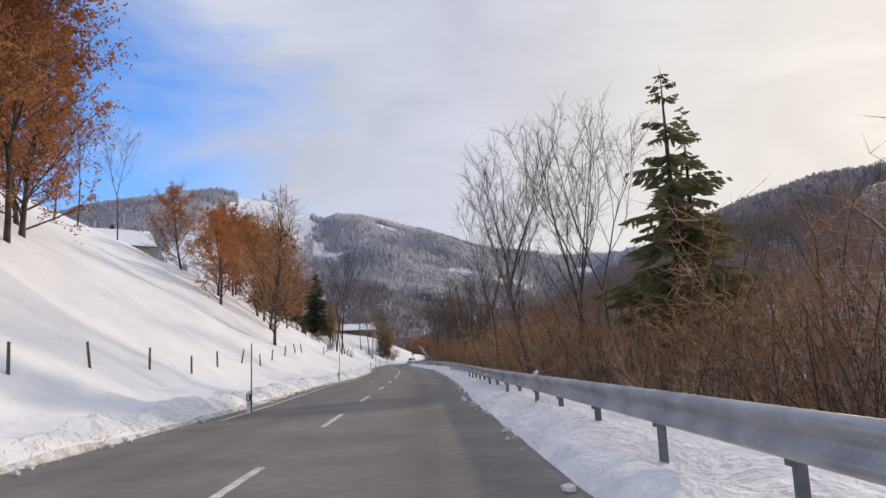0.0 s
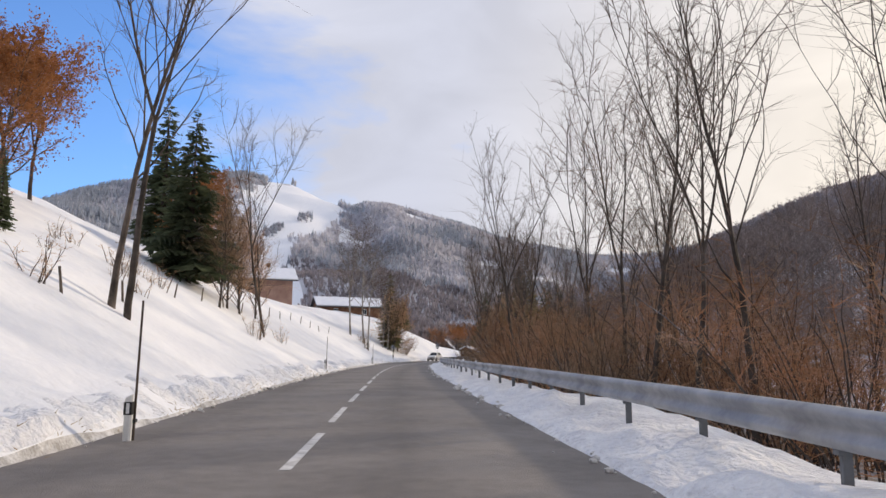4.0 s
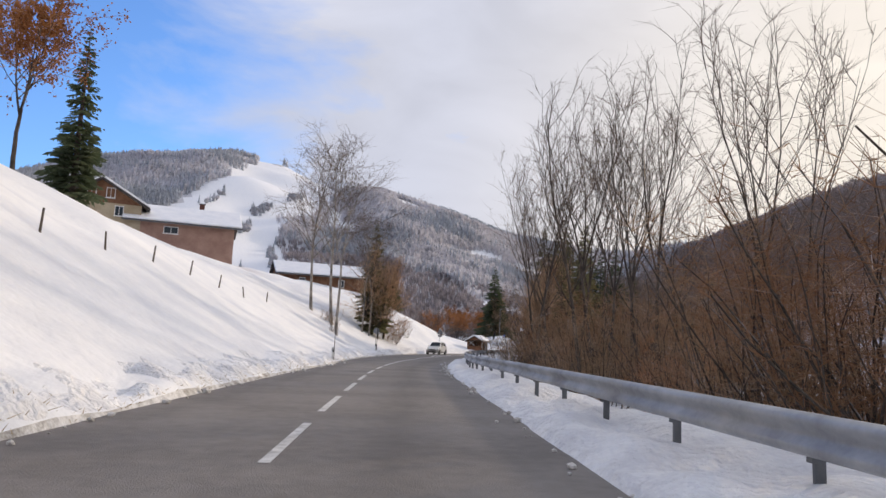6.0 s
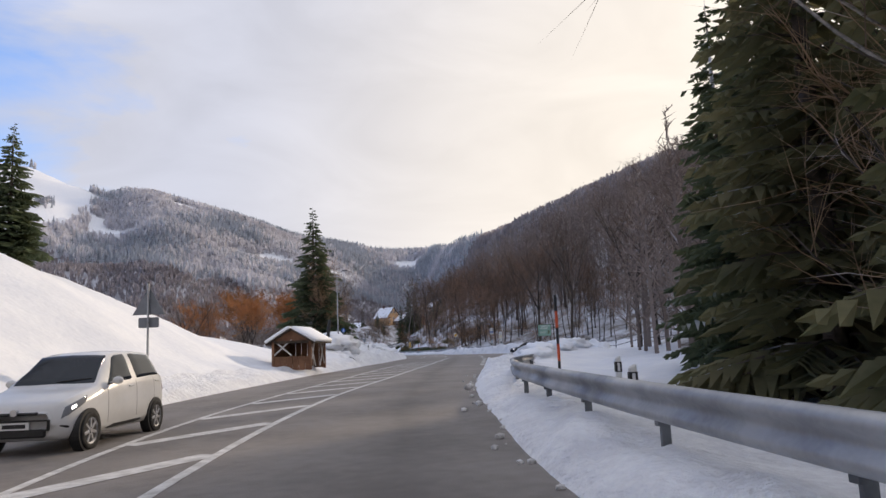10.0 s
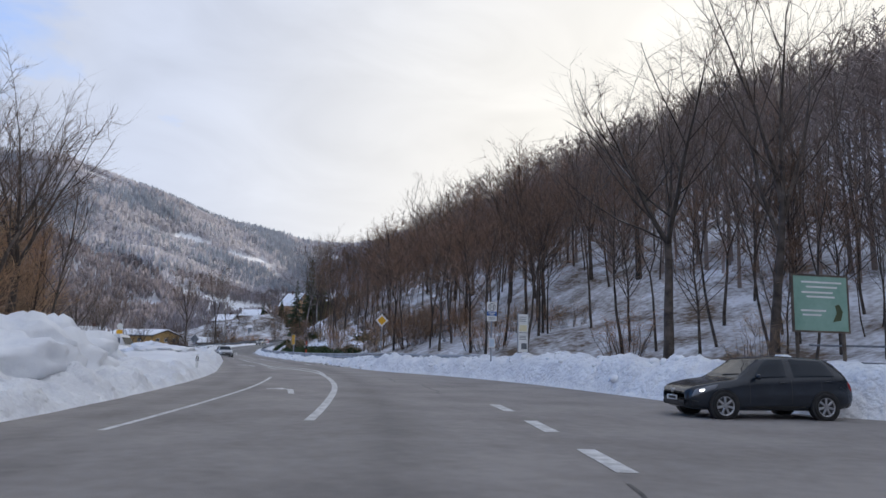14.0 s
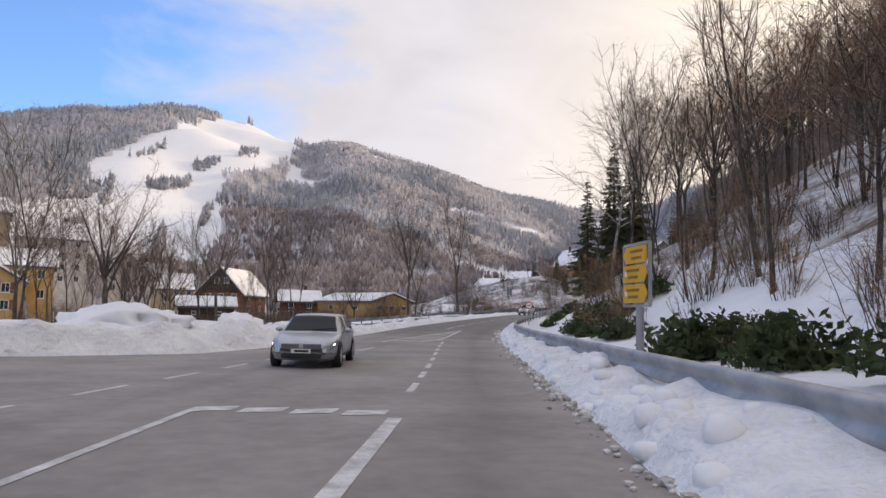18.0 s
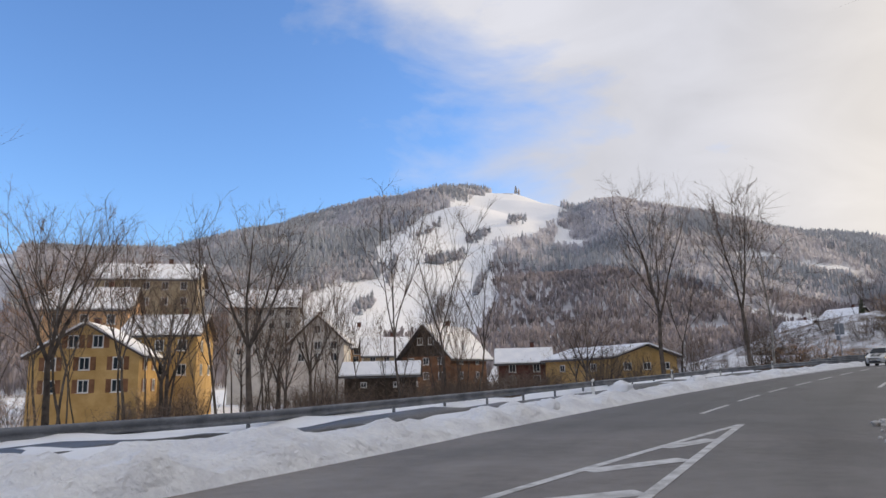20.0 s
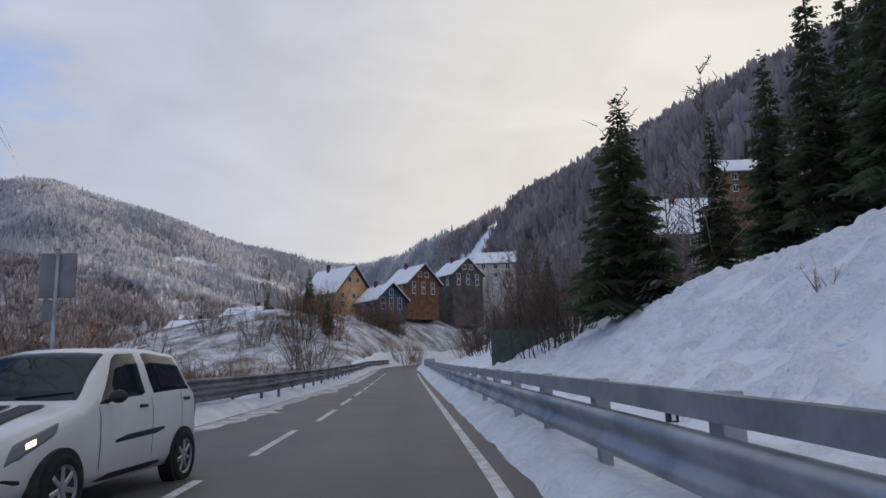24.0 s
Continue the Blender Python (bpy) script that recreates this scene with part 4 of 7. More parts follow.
# ---- trees and shrubs ----
def tube(v, f, path, radii, n):
    """A tapering tube along points; a last radius of 0 closes to a point."""
    b0 = len(v)
    for i, p in enumerate(path):
        d = (path[min(i + 1, len(path) - 1)] - path[max(i - 1, 0)]).normalized()
        u = d.cross(Vector((0.31, 0.87, 0.2))).normalized()
        w = d.cross(u)
        if radii[i] <= 0:
            v.append(tuple(p))
            continue
        for k in range(n):
            a = 6.2832 * k / n
            v.append(tuple(p + u * (radii[i] * math.cos(a)) + w * (radii[i] * math.sin(a))))
    for i in range(len(path) - 1):
        a, b = b0 + i * n, b0 + (i + 1) * n
        for k in range(n):
            if radii[i + 1] <= 0:
                f.append((a + k, a + (k + 1) % n, b))
            else:
                f.append((a + k, a + (k + 1) % n, b + (k + 1) % n, b + k))


def limb(p, d, length, bend, up, nseg, rng):
    """A wavering line from p in direction d, drawn upwards (or down, where up is negative)."""
    pts, d = [p.copy()], d.normalized()
    for _ in range(nseg):
        d = (d + Vector((rng.gauss(0, bend), rng.gauss(0, bend), rng.gauss(0, bend) + up))).normalized()
        pts.append(pts[-1] + d * (length / nseg))
    return pts


def bare_tree_data(seed, h, r, spread=0.45, first=0.3, nlimb=16, fork=0, up=0.10, droop=0.0, leaf=0, leafsize=0.12, fine=1.0):
    """Stem, limbs, twigs and leaves of a leafless (or dry-leaved) tree as vertex and face lists."""
    rng = random.Random(seed)
    stem, limbs, twigs, leaves = ([], []), ([], []), ([], []), ([], [])
    trunk = limb(Vector((0, 0, -0.3)), Vector((rng.gauss(0, .04), rng.gauss(0, .04), 1)), h * (0.95 if not fork else 0.42), 0.045, 0.04, 9, rng)
    tube(*stem, trunk, [r * (1.25 if i == 0 else 1) * (1 - 0.86 * i / 9) if not fork else r * (1 - 0.4 * i / 9) for i in range(10)], 7)
    mains = []
    if fork:
        for k in range(fork):
            a = 6.283 * k / fork + rng.uniform(-.4, .4)
            base = trunk[9 if k < 2 else rng.randint(7, 9)]
            d = Vector((math.cos(a) * spread * 0.8, math.sin(a) * spread * 0.8, 1))
            q = limb(base, d, h * rng.uniform(.5, .62), 0.07, 0.06, 7, rng)
            tube(*limbs, q, [r * 0.5 * (1 - 0.9 * i / 7) for i in range(8)], 5)
            mains.append((q, r * 0.5, 0.1))
        per = max(4, nlimb // fork)
    else:
        mains.append((trunk, r, first))
        per = nlimb
    subs = []
    for line, rad, t0 in mains:
        for k in range(per):
            t = t0 + (0.97 - t0) * (k + rng.random()) / per
            x = t * (len(line) - 1)
            i = min(int(x), len(line) - 2)
            p = line[i].lerp(line[i + 1], x - i)
            a = k * 2.4 + rng.uniform(-.5, .5)
            ln = h * rng.uniform(.22, .36) * (1.15 - 0.75 * t) * (1.0 + spread)
            d = Vector((math.cos(a) * spread, math.sin(a) * spread, 0.42 + 0.3 * t))
            q = limb(p, d, ln, 0.13, up - droop * 0.3, 5, rng)
            tube(*limbs, q, [max(0.012, rad * 0.34 * (1.1 - t)) * (1 - 0.8 * j / 5) + 0.006 for j in range(6)], 4)
            subs.append((q, ln))
    ends = []
    for q, ln in subs:
        for k in range(int(7 * fine)):
            j = rng.uniform(0.8, 5.0)
            i = min(int(j), 4)
            p = q[i].lerp(q[i + 1], j - i)
            d = (q[i + 1] - q[i]).normalized() + Vector((rng.gauss(0, .6), rng.gauss(0, .6), rng.gauss(0, .35)))
            l2 = ln * rng.uniform(.22, .5)
            w = limb(p, d, l2, 0.2, up * 0.8 - droop, 3, rng)
            tube(*twigs, w, [0.013, 0.010, 0.007, 0.004], 3)
            ends.append((w, l2))
    for w, l2 in ends:
        for k in range(int(6 * fine)):
            j = rng.uniform(0.3, 3.0)
            i = min(int(j), 2)
            p = w[i].lerp(w[i + 1], j - i)
            d = (w[i + 1] - w[i]).normalized() + Vector((rng.gauss(0, .7), rng.gauss(0, .7), rng.gauss(0, .45) - droop * 1.5))
            e = p + d.normalized() * l2 * rng.uniform(.35, .8)
            tube(*twigs, [p, e], [0.007, 0], 3)
            for _ in range(leaf):
                c = p.lerp(e, rng.random()) + Vector((rng.gauss(0, .08), rng.gauss(0, .08), rng.gauss(0, .08)))
                u = Vector((rng.gauss(0, 1), rng.gauss(0, 1), rng.gauss(0, 1))).normalized() * leafsize
                x = u.orthogonal().normalized() * leafsize * 0.6
                b = len(leaves[0])
                leaves[0].extend([tuple(c - u), tuple(c + x), tuple(c + u), tuple(c - x)])
                leaves[1].append((b, b + 1, b + 2, b + 3))
    return stem, limbs, twigs, leaves


def bare_tree(name, label, category, bark, twigmat, group, **kw):
    """A leafless tree as a thing; built once, copied to its places."""
    stem, limbs, twigs, leaves = bare_tree_data(**kw)
    t = thing(name, (0, 0, 0), 0, label, category, group)
    put("trunk", *stem, bark, t, True)
    tagged(put("branch_crown", *limbs, bark, t, True), kind="stuff")
    tagged(put("twig_crown", *twigs, twigmat, t), kind="stuff")
    if leaves[1]:
        tagged(put("leaf_crown", *leaves, LEAF_DRY, t), kind="stuff")
    return t


def spruce_data(seed, h, w, whorls, density=1.0, low=0.06):
    rng = random.Random(seed)
    stem, boughs, needles = ([], []), ([], []), ([], [])
    tube(*stem, [Vector((0, 0, -0.3)), Vector((0, 0, h * 0.5)), Vector((0, 0, h))], [h * 0.017, h * 0.011, 0], 7)
    for i in range(whorls):
        t = low + (0.985 - low) * (i / whorls)**0.93
        z = h * t
        reach = w * (1 - t)**0.82 * rng.uniform(.85, 1.12) + 0.12
        n = int((6 + 4 * (1 - t)) * density)
        for k in range(n):
            a = 6.283 * (k + rng.uniform(-.3, .3)) / n + i * 1.3
            ln = reach * rng.uniform(.7, 1.12)
            d = Vector((math.cos(a), math.sin(a), 0))
            side = Vector((-math.sin(a), math.cos(a), 0))
            zr = z + rng.uniform(-.6, .6) * h / whorls * 1.6
            pts = [Vector((0, 0, zr)) + d * (ln * u) + Vector((0, 0, ln * (0.10 * u - 0.42 * u * u + 0.12 * u**3) + 0.25 * ln * t * u)) for u in (0, .35, .7, 1)]
            tube(*boughs, pts, [0.02 + 0.012 * ln, 0.012 + .006 * ln, 0.01, 0], 3)
            m = max(4, int(ln * 3.4))
            for j in range(m):
                u = 0.12 + 0.88 * (j + rng.random()) / m
                x = u * 3
                ii = min(int(x), 2)
                p = pts[ii].lerp(pts[ii + 1], x - ii)
                sl = ln * (0.42 * (1 - u) + 0.13) * rng.uniform(.7, 1.25)
                for sg in (-1, 1):
                    q = p + side * (sg * sl) + d * (sl * 0.5) + Vector((0, 0, -sl * rng.uniform(.25, .75)))
                    wd = d * (0.07 + 0.08 * sl)
                    b = len(needles[0])
                    needles[0].extend([tuple(p - wd), tuple(p + wd), tuple(q + wd * 0.25), tuple((p + q) / 2 - wd * 0.5 + Vector((0, 0, -0.16 * sl - .05)))])
                    needles[1].append((b, b + 1, b + 2))
                    needles[1].append((b, b + 2, b + 3))
    return stem, boughs, needles


def spruce(name, label, group, mat=NEEDLE, **kw):
    stem, boughs, needles = spruce_data(**kw)
    t = thing(name, (0, 0, 0), 0, label, "conifer", group)
    put("trunk", *stem, BARK, t, True)
    tagged(put("bough_frame", *boughs, BARK, t), kind="stuff")
    tagged(put("needle_crown", *needles, mat, t), kind="stuff")
    return t


def shrub_data(seed, h, w, stems=16, fine=1.0):
    rng = random.Random(seed)
    st, tw = ([], []), ([], [])
    for k in range(stems):
        a = rng.uniform(0, 6.283)
        rr = w * 0.35 * math.sqrt(rng.random())
        p = Vector((rr * math.cos(a), rr * math.sin(a), -0.25))
        d = Vector((math.cos(a) * rng.uniform(.1, .6), math.sin(a) * rng.uniform(.1, .6), 1))
        ln = h * rng.uniform(.65, 1.08)
        q = limb(p, d, ln, 0.13, 0.06, 6, rng)
        tube(*st, q, [0.028 * (1 - 0.8 * i / 6) * (h / 5)**.5 + .004 for i in range(7)], 4)
        for m in range(int(9 * fine)):
            j = rng.uniform(0.8, 6.0)
            i = min(int(j), 5)
            c = q[i].lerp(q[i + 1], j - i)
            e = Vector((rng.gauss(0, .75), rng.gauss(0, .75), rng.uniform(.1, 1.0)))
            l2 = ln * rng.uniform(.12, .3)
            s2 = limb(c, e, l2, 0.22, 0.05, 2, rng)
            tube(*tw, s2, [0.010, 0.007, 0.003], 3)
            for n in range(int(6 * fine)):
                g = s2[rng.randint(0, 2)]
                x = g + Vector((rng.gauss(0, .6), rng.gauss(0, .6), rng.uniform(-.2, .8))).normalized() * l2 * rng.uniform(.35, .8)
                tube(*tw, [g, x], [0.007, 0], 3)
    return st, tw


def shrub(name, label, group, mat, **kw):
    st, tw = shrub_data(**kw)
    t = thing(name, (0, 0, 0), 0, label, "shrub", group)
    tagged(put("stem_clump", *st, BARK, t), kind="stuff")
    tagged(put("twig_crown", *tw, mat, t), kind="stuff")
    return t


class Kind:
    """A plant built once at its first place and copied to the next ones."""

    def __init__(self, ob, height):
        self.ob, self.height, self.used = ob, height, False

    def at(self, s, o, height=None, turn=None, lean=0.0, sink=0.0):
        p = ground(s, o)
        k = (height or self.height) / self.height
        m = Matrix.Translation((p.x, p.y, p.z - sink)) @ Euler((radians(lean), 0, radians(random.uniform(0, 360) if turn is None else turn))).to_matrix().to_4x4()
        ob = self.ob
        if self.used:
            ob = copy_thing(self.ob, m)
        else:
            self.used = True
            ob.matrix_basis = m
        ob.scale = (k, k, k)
        return ob


random.seed(5)
ALDER = [Kind(bare_tree("alder_tree", "tall leafless alder with upright grey-brown branches", "tree", BARK, TWIG_GREY, "trees beside the road", seed=20 + i, h=14, r=0.105, spread=sp, first=.3, nlimb=nl, up=.15, fork=fk, fine=.85), 14)
         for i, (sp, nl, fk) in enumerate(((.36, 18, 0), (.34, 20, 2), (.3, 21, 3)))]
ASH = [Kind(bare_tree("ash_tree", "big leafless ash with a forked trunk and dark spreading branches", "tree", BARK, TWIG_GREY, "trees beside the road", seed=40 + i, h=15, r=0.28, spread=.62, first=.3, nlimb=24, up=.10, fork=fk), 15) for i, fk in enumerate((3, 4))]
BIRCH = [Kind(bare_tree("birch_tree", "slender leafless birch with pale bark and hanging twigs", "tree", BARK_PALE, TWIG_GREY, "birches beside the road", seed=50 + i, h=15, r=0.13, spread=.5, first=.3, nlimb=30, up=.06, droop=.12, fork=fk), 15) for i, fk in enumerate((0, 0, 2))]
BROWN = [Kind(bare_tree("beech_tree", "beech still holding its dry orange-brown leaves", "tree", BARK, TWIG_RED, "brown trees on the slope", seed=60 + i, h=9, r=0.13, spread=.55, first=.06, nlimb=30, up=.06, leaf=5, leafsize=.08, fork=fk), 9) for i, fk in enumerate((0, 3))]
LARCH = [Kind(bare_tree("larch_tree", "slender leafless larch with dense reddish-brown twigs", "tree", BARK, TWIG, "trees beside the road", seed=65 + i, h=10, r=0.1, spread=.32, first=.07, nlimb=46, up=.02, fine=1.15), 10) for i in range(2)]
HAZEL = [Kind(shrub("hazel_shrub", "dense leafless shrub with fine brown twigs", "shrubs beside the road", m, seed=70 + i, h=5.5, w=4.6, stems=24, fine=1.0), 5.5) for i, m in enumerate((TWIG, TWIG_RED, TWIG, TWIG_RED))]
WILLOW = [Kind(shrub("willow_shrub", "dense grey-brown leafless willow shrub", "willow shrubs", TWIG_GREY, seed=76 + i, h=4.5, w=4.4, stems=30, fine=1.0), 4.5) for i in range(2)]
HORNBEAM = [Kind(bare_tree("hornbeam_tree", "leafless tree with a dense crown of warm brown twigs", "tree", BARK, TWIG_WARM, "trees beside the road", seed=140 + i, h=11, r=0.11, spread=.5, first=.3, nlimb=34, up=.08, fork=fk, fine=.95), 11) for i, fk in enumerate((0, 2))]
SMALL = [Kind(shrub("low_shrub", "low leafless shrub sticking out of the snow", "low shrubs", TWIG, seed=80 + i, h=1.6, w=1.4, stems=9, fine=.7), 1.6) for i in range(2)]
SPRUCE = [Kind(spruce("spruce_tree", "tall dark green spruce with drooping boughs", "spruces", seed=90 + i, h=18, w=w, whorls=46, density=.6), 18) for i, w in enumerate((3.0, 3.4))]
SPRUCE_WIDE = [Kind(spruce("spruce_tree", "broad dark green spruce with drooping boughs", "spruces", seed=99, h=18, w=4.8, whorls=46, density=.62), 18)]
SPRUCE_LIT = [Kind(spruce("spruce_tree", "olive green spruce with thin brownish boughs, needles coloured as if sunlit", "spruces", NEEDLE_LIT, seed=95, h=16, w=3.2, whorls=52, density=.5), 16)]


SPRUCE_OPEN = [Kind(spruce("spruce_tree", "old open spruce with layered drooping boughs and gaps", "spruces", NEEDLE_LIT, seed=105 + i, h=18, w=5.2, whorls=27, density=.52, low=.1), 18) for i in range(2)]
TALL = [Kind(bare_tree("ash_tree", "tall leafless ash with steep forked stems and a narrow dark crown", "tree", BARK, TWIG_GREY, "trees beside the road", seed=45 + i, h=18, r=0.24, spread=sp, first=.3, nlimb=34, up=.13, fork=fk), 18) for i, (fk, sp) in enumerate(((4, .36), (2, .3)))]
FORKED = Kind(bare_tree("forked_tree", "leafless tree forked into two tall slanting stems", "tree", BARK, TWIG_GREY, "trees beside the road", seed=33, h=13, r=0.17, spread=.4, first=.2, nlimb=20, up=.1, fork=2), 13)


def plant(kinds, s, o, h=None, **kw):
    return random.choice(kinds).at(s, o, h, **kw)


# left slope
for s, o, h in ((24, -30, 13), (33, -27, 12), (39, -33, 13), (27, -36, 14)):
    plant(ALDER, s, o, h)
for s, o, h in ((17, -19, 12), (20, -16.5, 10), (24, -18, 12), (29, -18.5, 12.5), (34, -20, 12), (39, -22, 12), (44, -25, 11), (50, -28, 10), (22, -23, 14), (28, -24, 14), (35, -27, 13), (32, -22, 13), (13, -18, 12)):
    plant(BROWN, s, o, h)
LARCH[0].at(56.7, -11.4, 12.6)
for s, o, h in ((66, -13.5, 9), (71, -15, 9.5), (62, -17, 8), (76, -16.5, 8.5), (69, -19, 9), (80, -20, 9), (87, -21, 8), (74, -24, 9)):
    plant(BROWN, s, o, h)
for s, o, h in ((80, -14, 12), (92, -18, 13), (99, -19, 12), (61, -31, 12), (70, -33, 12), (84, -34, 13), (58, -40, 12)):
    plant(ALDER, s, o, h)
SPRUCE[0].at(84, -17.5, 9)
ALDER[0].at(103.8, -9.75, 16)
ALDER[1].at(103.2, -8.95, 17)
SPRUCE_WIDE[0].at(128, -14.8, 12.6)
for s, o, h in ((127, -12.3, 8), (130, -12.6, 8.5), (132, -12.2, 8), (134.5, -13, 8.5), (136, -12, 7.5)):
    plant(LARCH, s, o, h)
for s, o, h in ((139, -17, 8), (144, -20, 9), (110, -22, 10), (104, -25, 11), (99, -23, 10), (116, -26, 10)):
    plant(BROWN, s, o, h)
for s, o, h in ((113, -19, 8), (117, -21, 9), (110, -18, 7), (121, -22, 9)):
    plant(BROWN, s, o, h)
SPRUCE[0].at(105.5, -14.6, 3.2)
for k in range(16):
    s = random.uniform(94, 118)
    plant(SMALL, s, random.uniform(-17, -10.5), random.uniform(.6, 1.7))
ALDER[2].at(129.7, -9.9, 15)
ALDER[0].at(134, -11, 10)
SPRUCE[1].at(148, -24.5, 17)
SPRUCE[0].at(153, -27, 12)
SPRUCE[0].at(168, -25.5, 14)
BROWN[1].at(164, -27, 12)
for s, o in ((122, -8.6), (127, -9.4), (131, -8.8), (110, -11), (113, -13), (96, -12), (93, -10), (100, -14), (104, -16)):
    plant(SMALL, s, o, random.uniform(1.0, 2.0))
BIRCH[0].at(189.6, -14.6, 18.5)
BIRCH[1].at(189.2, -12.2, 20)
BIRCH[2].at(185.3, -10.3, 17)
for s, o in ((189, -12.8), (188.6, -11.8), (185.6, -10.8), (190.1, -12.6)):
    plant(SMALL, s, o, random.uniform(1.2, 2.2))
SPRUCE_LIT[0].at(202.3, -12.1, 14)
BIRCH[2].at(198.6, -12.0, 12.5)
BIRCH[0].at(199.3, -11.4, 11)
ALDER[1].at(200.8, -11.6, 9)
for s, o, h in ((199.5, -12.3, 9), (203.5, -11.0, 9), (205.5, -11.6, 8.5), (201, -10.9, 8), (206.5, -12.5, 8), (208, -14, 7)):
    plant(LARCH, s, o, h + 1)
for s, o, h in ((206, -10.6, 3), (209, -11.2, 3.2), (213, -11.5, 2.4), (204, -10, 2.6)):
    plant(HAZEL, s, o, h)
SPRUCE_WIDE[0].at(229, -19.9, 7)
BIRCH[1].at(214, -16, 14)
# round the shelter and the side road
SPRUCE_WIDE[0].at(285.8, -18, 19.5)
LARCH[0].at(288.5, -16.8, 13)
LARCH[1].at(284.5, -16.2, 11)
LARCH[0].at(291, -18, 12)
for s, o, h in ((292, -20, 9), (297, -23, 9), (303, -21, 10), (309, -24, 10), (316, -26, 9), (300, -30, 11), (312, -32, 10), (290, -27, 9), (296, -34, 11), (306, -37, 10)):
    plant(random.choice((BROWN, ALDER)), s, o, h)
for k in range(26):
    plant(ALDER + ASH, random.uniform(296, 345), random.uniform(-75, -30), random.uniform(8, 13))
# along the river on the left, beside the village
TALL[0].at(447.5, -19.9, 19)
TALL[1].at(457.9, -15.6, 20.5)
BIRCH[0].at(462.0, -14.4, 19)
ALDER[1].at(463.1, -24.8, 18)
ALDER[2].at(433.5, -31.1, 14)
ALDER[1].at(423.3, -25.6, 14.5)
BIRCH[0].at(388, -34, 15)
BIRCH[1].at(392, -30, 14)
ALDER[2].at(420, -27, 14)
for k in range(22):
    plant(ALDER + ASH, random.uniform(378, 412), random.uniform(-46, -22), random.uniform(8, 13))
for k in range(12):
    plant(ALDER + ASH, random.uniform(415, 500), random.uniform(-48, -26), random.uniform(7, 12))
for k in range(24):
    plant(WILLOW, random.uniform(440, 560), random.uniform(-48, -14), random.uniform(3, 5.5), sink=.3)
for k in range(8):
    plant(WILLOW, random.uniform(378, 440), random.uniform(-34, -22), random.uniform(2, 3.5))
# the thicket beyond the rail on the right
for k in range(150):
    s = random.uniform(-20, 196)
    o = float(edge_r(s)) + (6.4 if s < 26 else 4.2) + abs(random.gauss(0, 4.6))
    plant(HAZEL, s, o, random.uniform(2.6, 4.6) + (o - 8) * 0.2, sink=.2)
for k in range(26):
    s = random.uniform(62, 176)
    plant(ALDER, s, float(edge_r(s)) + random.uniform(6, 18), random.uniform(9, 14))
for s, o, h in ((41.9, 10.2, 17), (40.6, 11.2, 16), (43.4, 9.6, 17.5), (54.7, 8.1, 15.5), (57, 6.6, 14), (60, 8.6, 14), (95, 8, 13), (100, 9, 14), (103, 8.4, 15), (107, 9, 14), (124, 7.6, 15), (130, 9, 14), (168, 7.5, 16), (172, 8.5, 15)):
    plant(ALDER, s, o, h)
SPRUCE_OPEN[0].at(36.4, 13.9, 19)
SPRUCE_OPEN[1].at(37.6, 15.4, 17)
FORKED.at(35.75, 5.5, 12.5)
for s, o, h in ((212, 15, 12), (213, 11.8, 12), (215.5, 11.6, 12.5), (218.5, 11.2, 15), (221, 14, 15.5), (224, 12.4, 15.5), (227, 15, 14), (230, 16.5, 12), (234, 18, 11), (219, 16, 16), (225, 18, 15), (238, 20, 10), (210, 13, 11)):
    plant(SPRUCE, s, o, h)
BIRCH[0].at(204, 7.0, 13)
for s, o, h in ((180, 10.5, 10), (204, 8.2, 16), (207, 10.4, 17), (199, 9.8, 14), (211, 9.2, 16), (214, 10.2, 17), (203, 13, 17), (195, 11.5, 13), (188, 12.5, 13)):
    plant(SPRUCE_LIT, s, o, h)
for s, o, h in ((176, 8.5, 9), (183, 9.5, 10), (187, 8.2, 9), (190, 10, 11), (193, 8, 9.5), (197, 9.2, 11), (200, 8.2, 10), (203, 9.6, 11), (206, 8.6, 10)):
    plant(LARCH, s, o, h)
for s, o, h in ((252, 15, 12), (258, 18, 13), (268, 24, 15), (249, 20, 13), (301, 13.5, 14)):
    plant(ASH, s, o, h)
for k in range(8):
    s = random.uniform(290, 345)
    plant(ALDER, s, float(edge_r(s)) + random.uniform(9, 18), random.uniform(8, 13))
for k in range(20):
    s = random.uniform(318, 418)
    plant(HORNBEAM + ASH, s, float(edge_r(s)) + random.uniform(8, 24), random.uniform(9, 15))
for k in range(10):
    s = random.uniform(292, 350)
    plant(HAZEL, s, float(edge_r(s)) + random.uniform(5, 14), random.uniform(1.6, 3.2), sink=.2)
for k in range(34):
    s = random.uniform(294, 372)
    plant(HORNBEAM, s, float(edge_r(s)) + random.uniform(6, 17), random.uniform(7, 11.5))
for k in range(44):
    s = random.uniform(318, 412)
    plant(HORNBEAM, s, float(edge_r(s)) + random.uniform(13, 34), random.uniform(8, 12))
for k in range(16):
    s = random.uniform(292, 425)
    plant(ALDER, s, float(edge_r(s)) + random.uniform(8, 24), random.uniform(8, 13))
BIRCH[1].at(408, 10.3, 18)
BIRCH[0].at(412, 12.5, 16)
SPRUCE[0].at(415.1, 8.4, 12)
SPRUCE[0].at(419.8, 11, 15)
SPRUCE_LIT[0].at(424, 13, 14)
for k in range(12):
    s = random.uniform(322, 410)
    plant(HAZEL, s, float(edge_r(s)) + random.uniform(5.5, 12), random.uniform(1.2, 2.6))
SPRUCE_WIDE[0].at(482, 11.0, 11.5)
SPRUCE[0].at(479.5, 14.6, 8)
for k in range(14):
    s = random.uniform(500, 548)
    plant(ALDER, s, random.uniform(7, 22), random.uniform(6, 9))
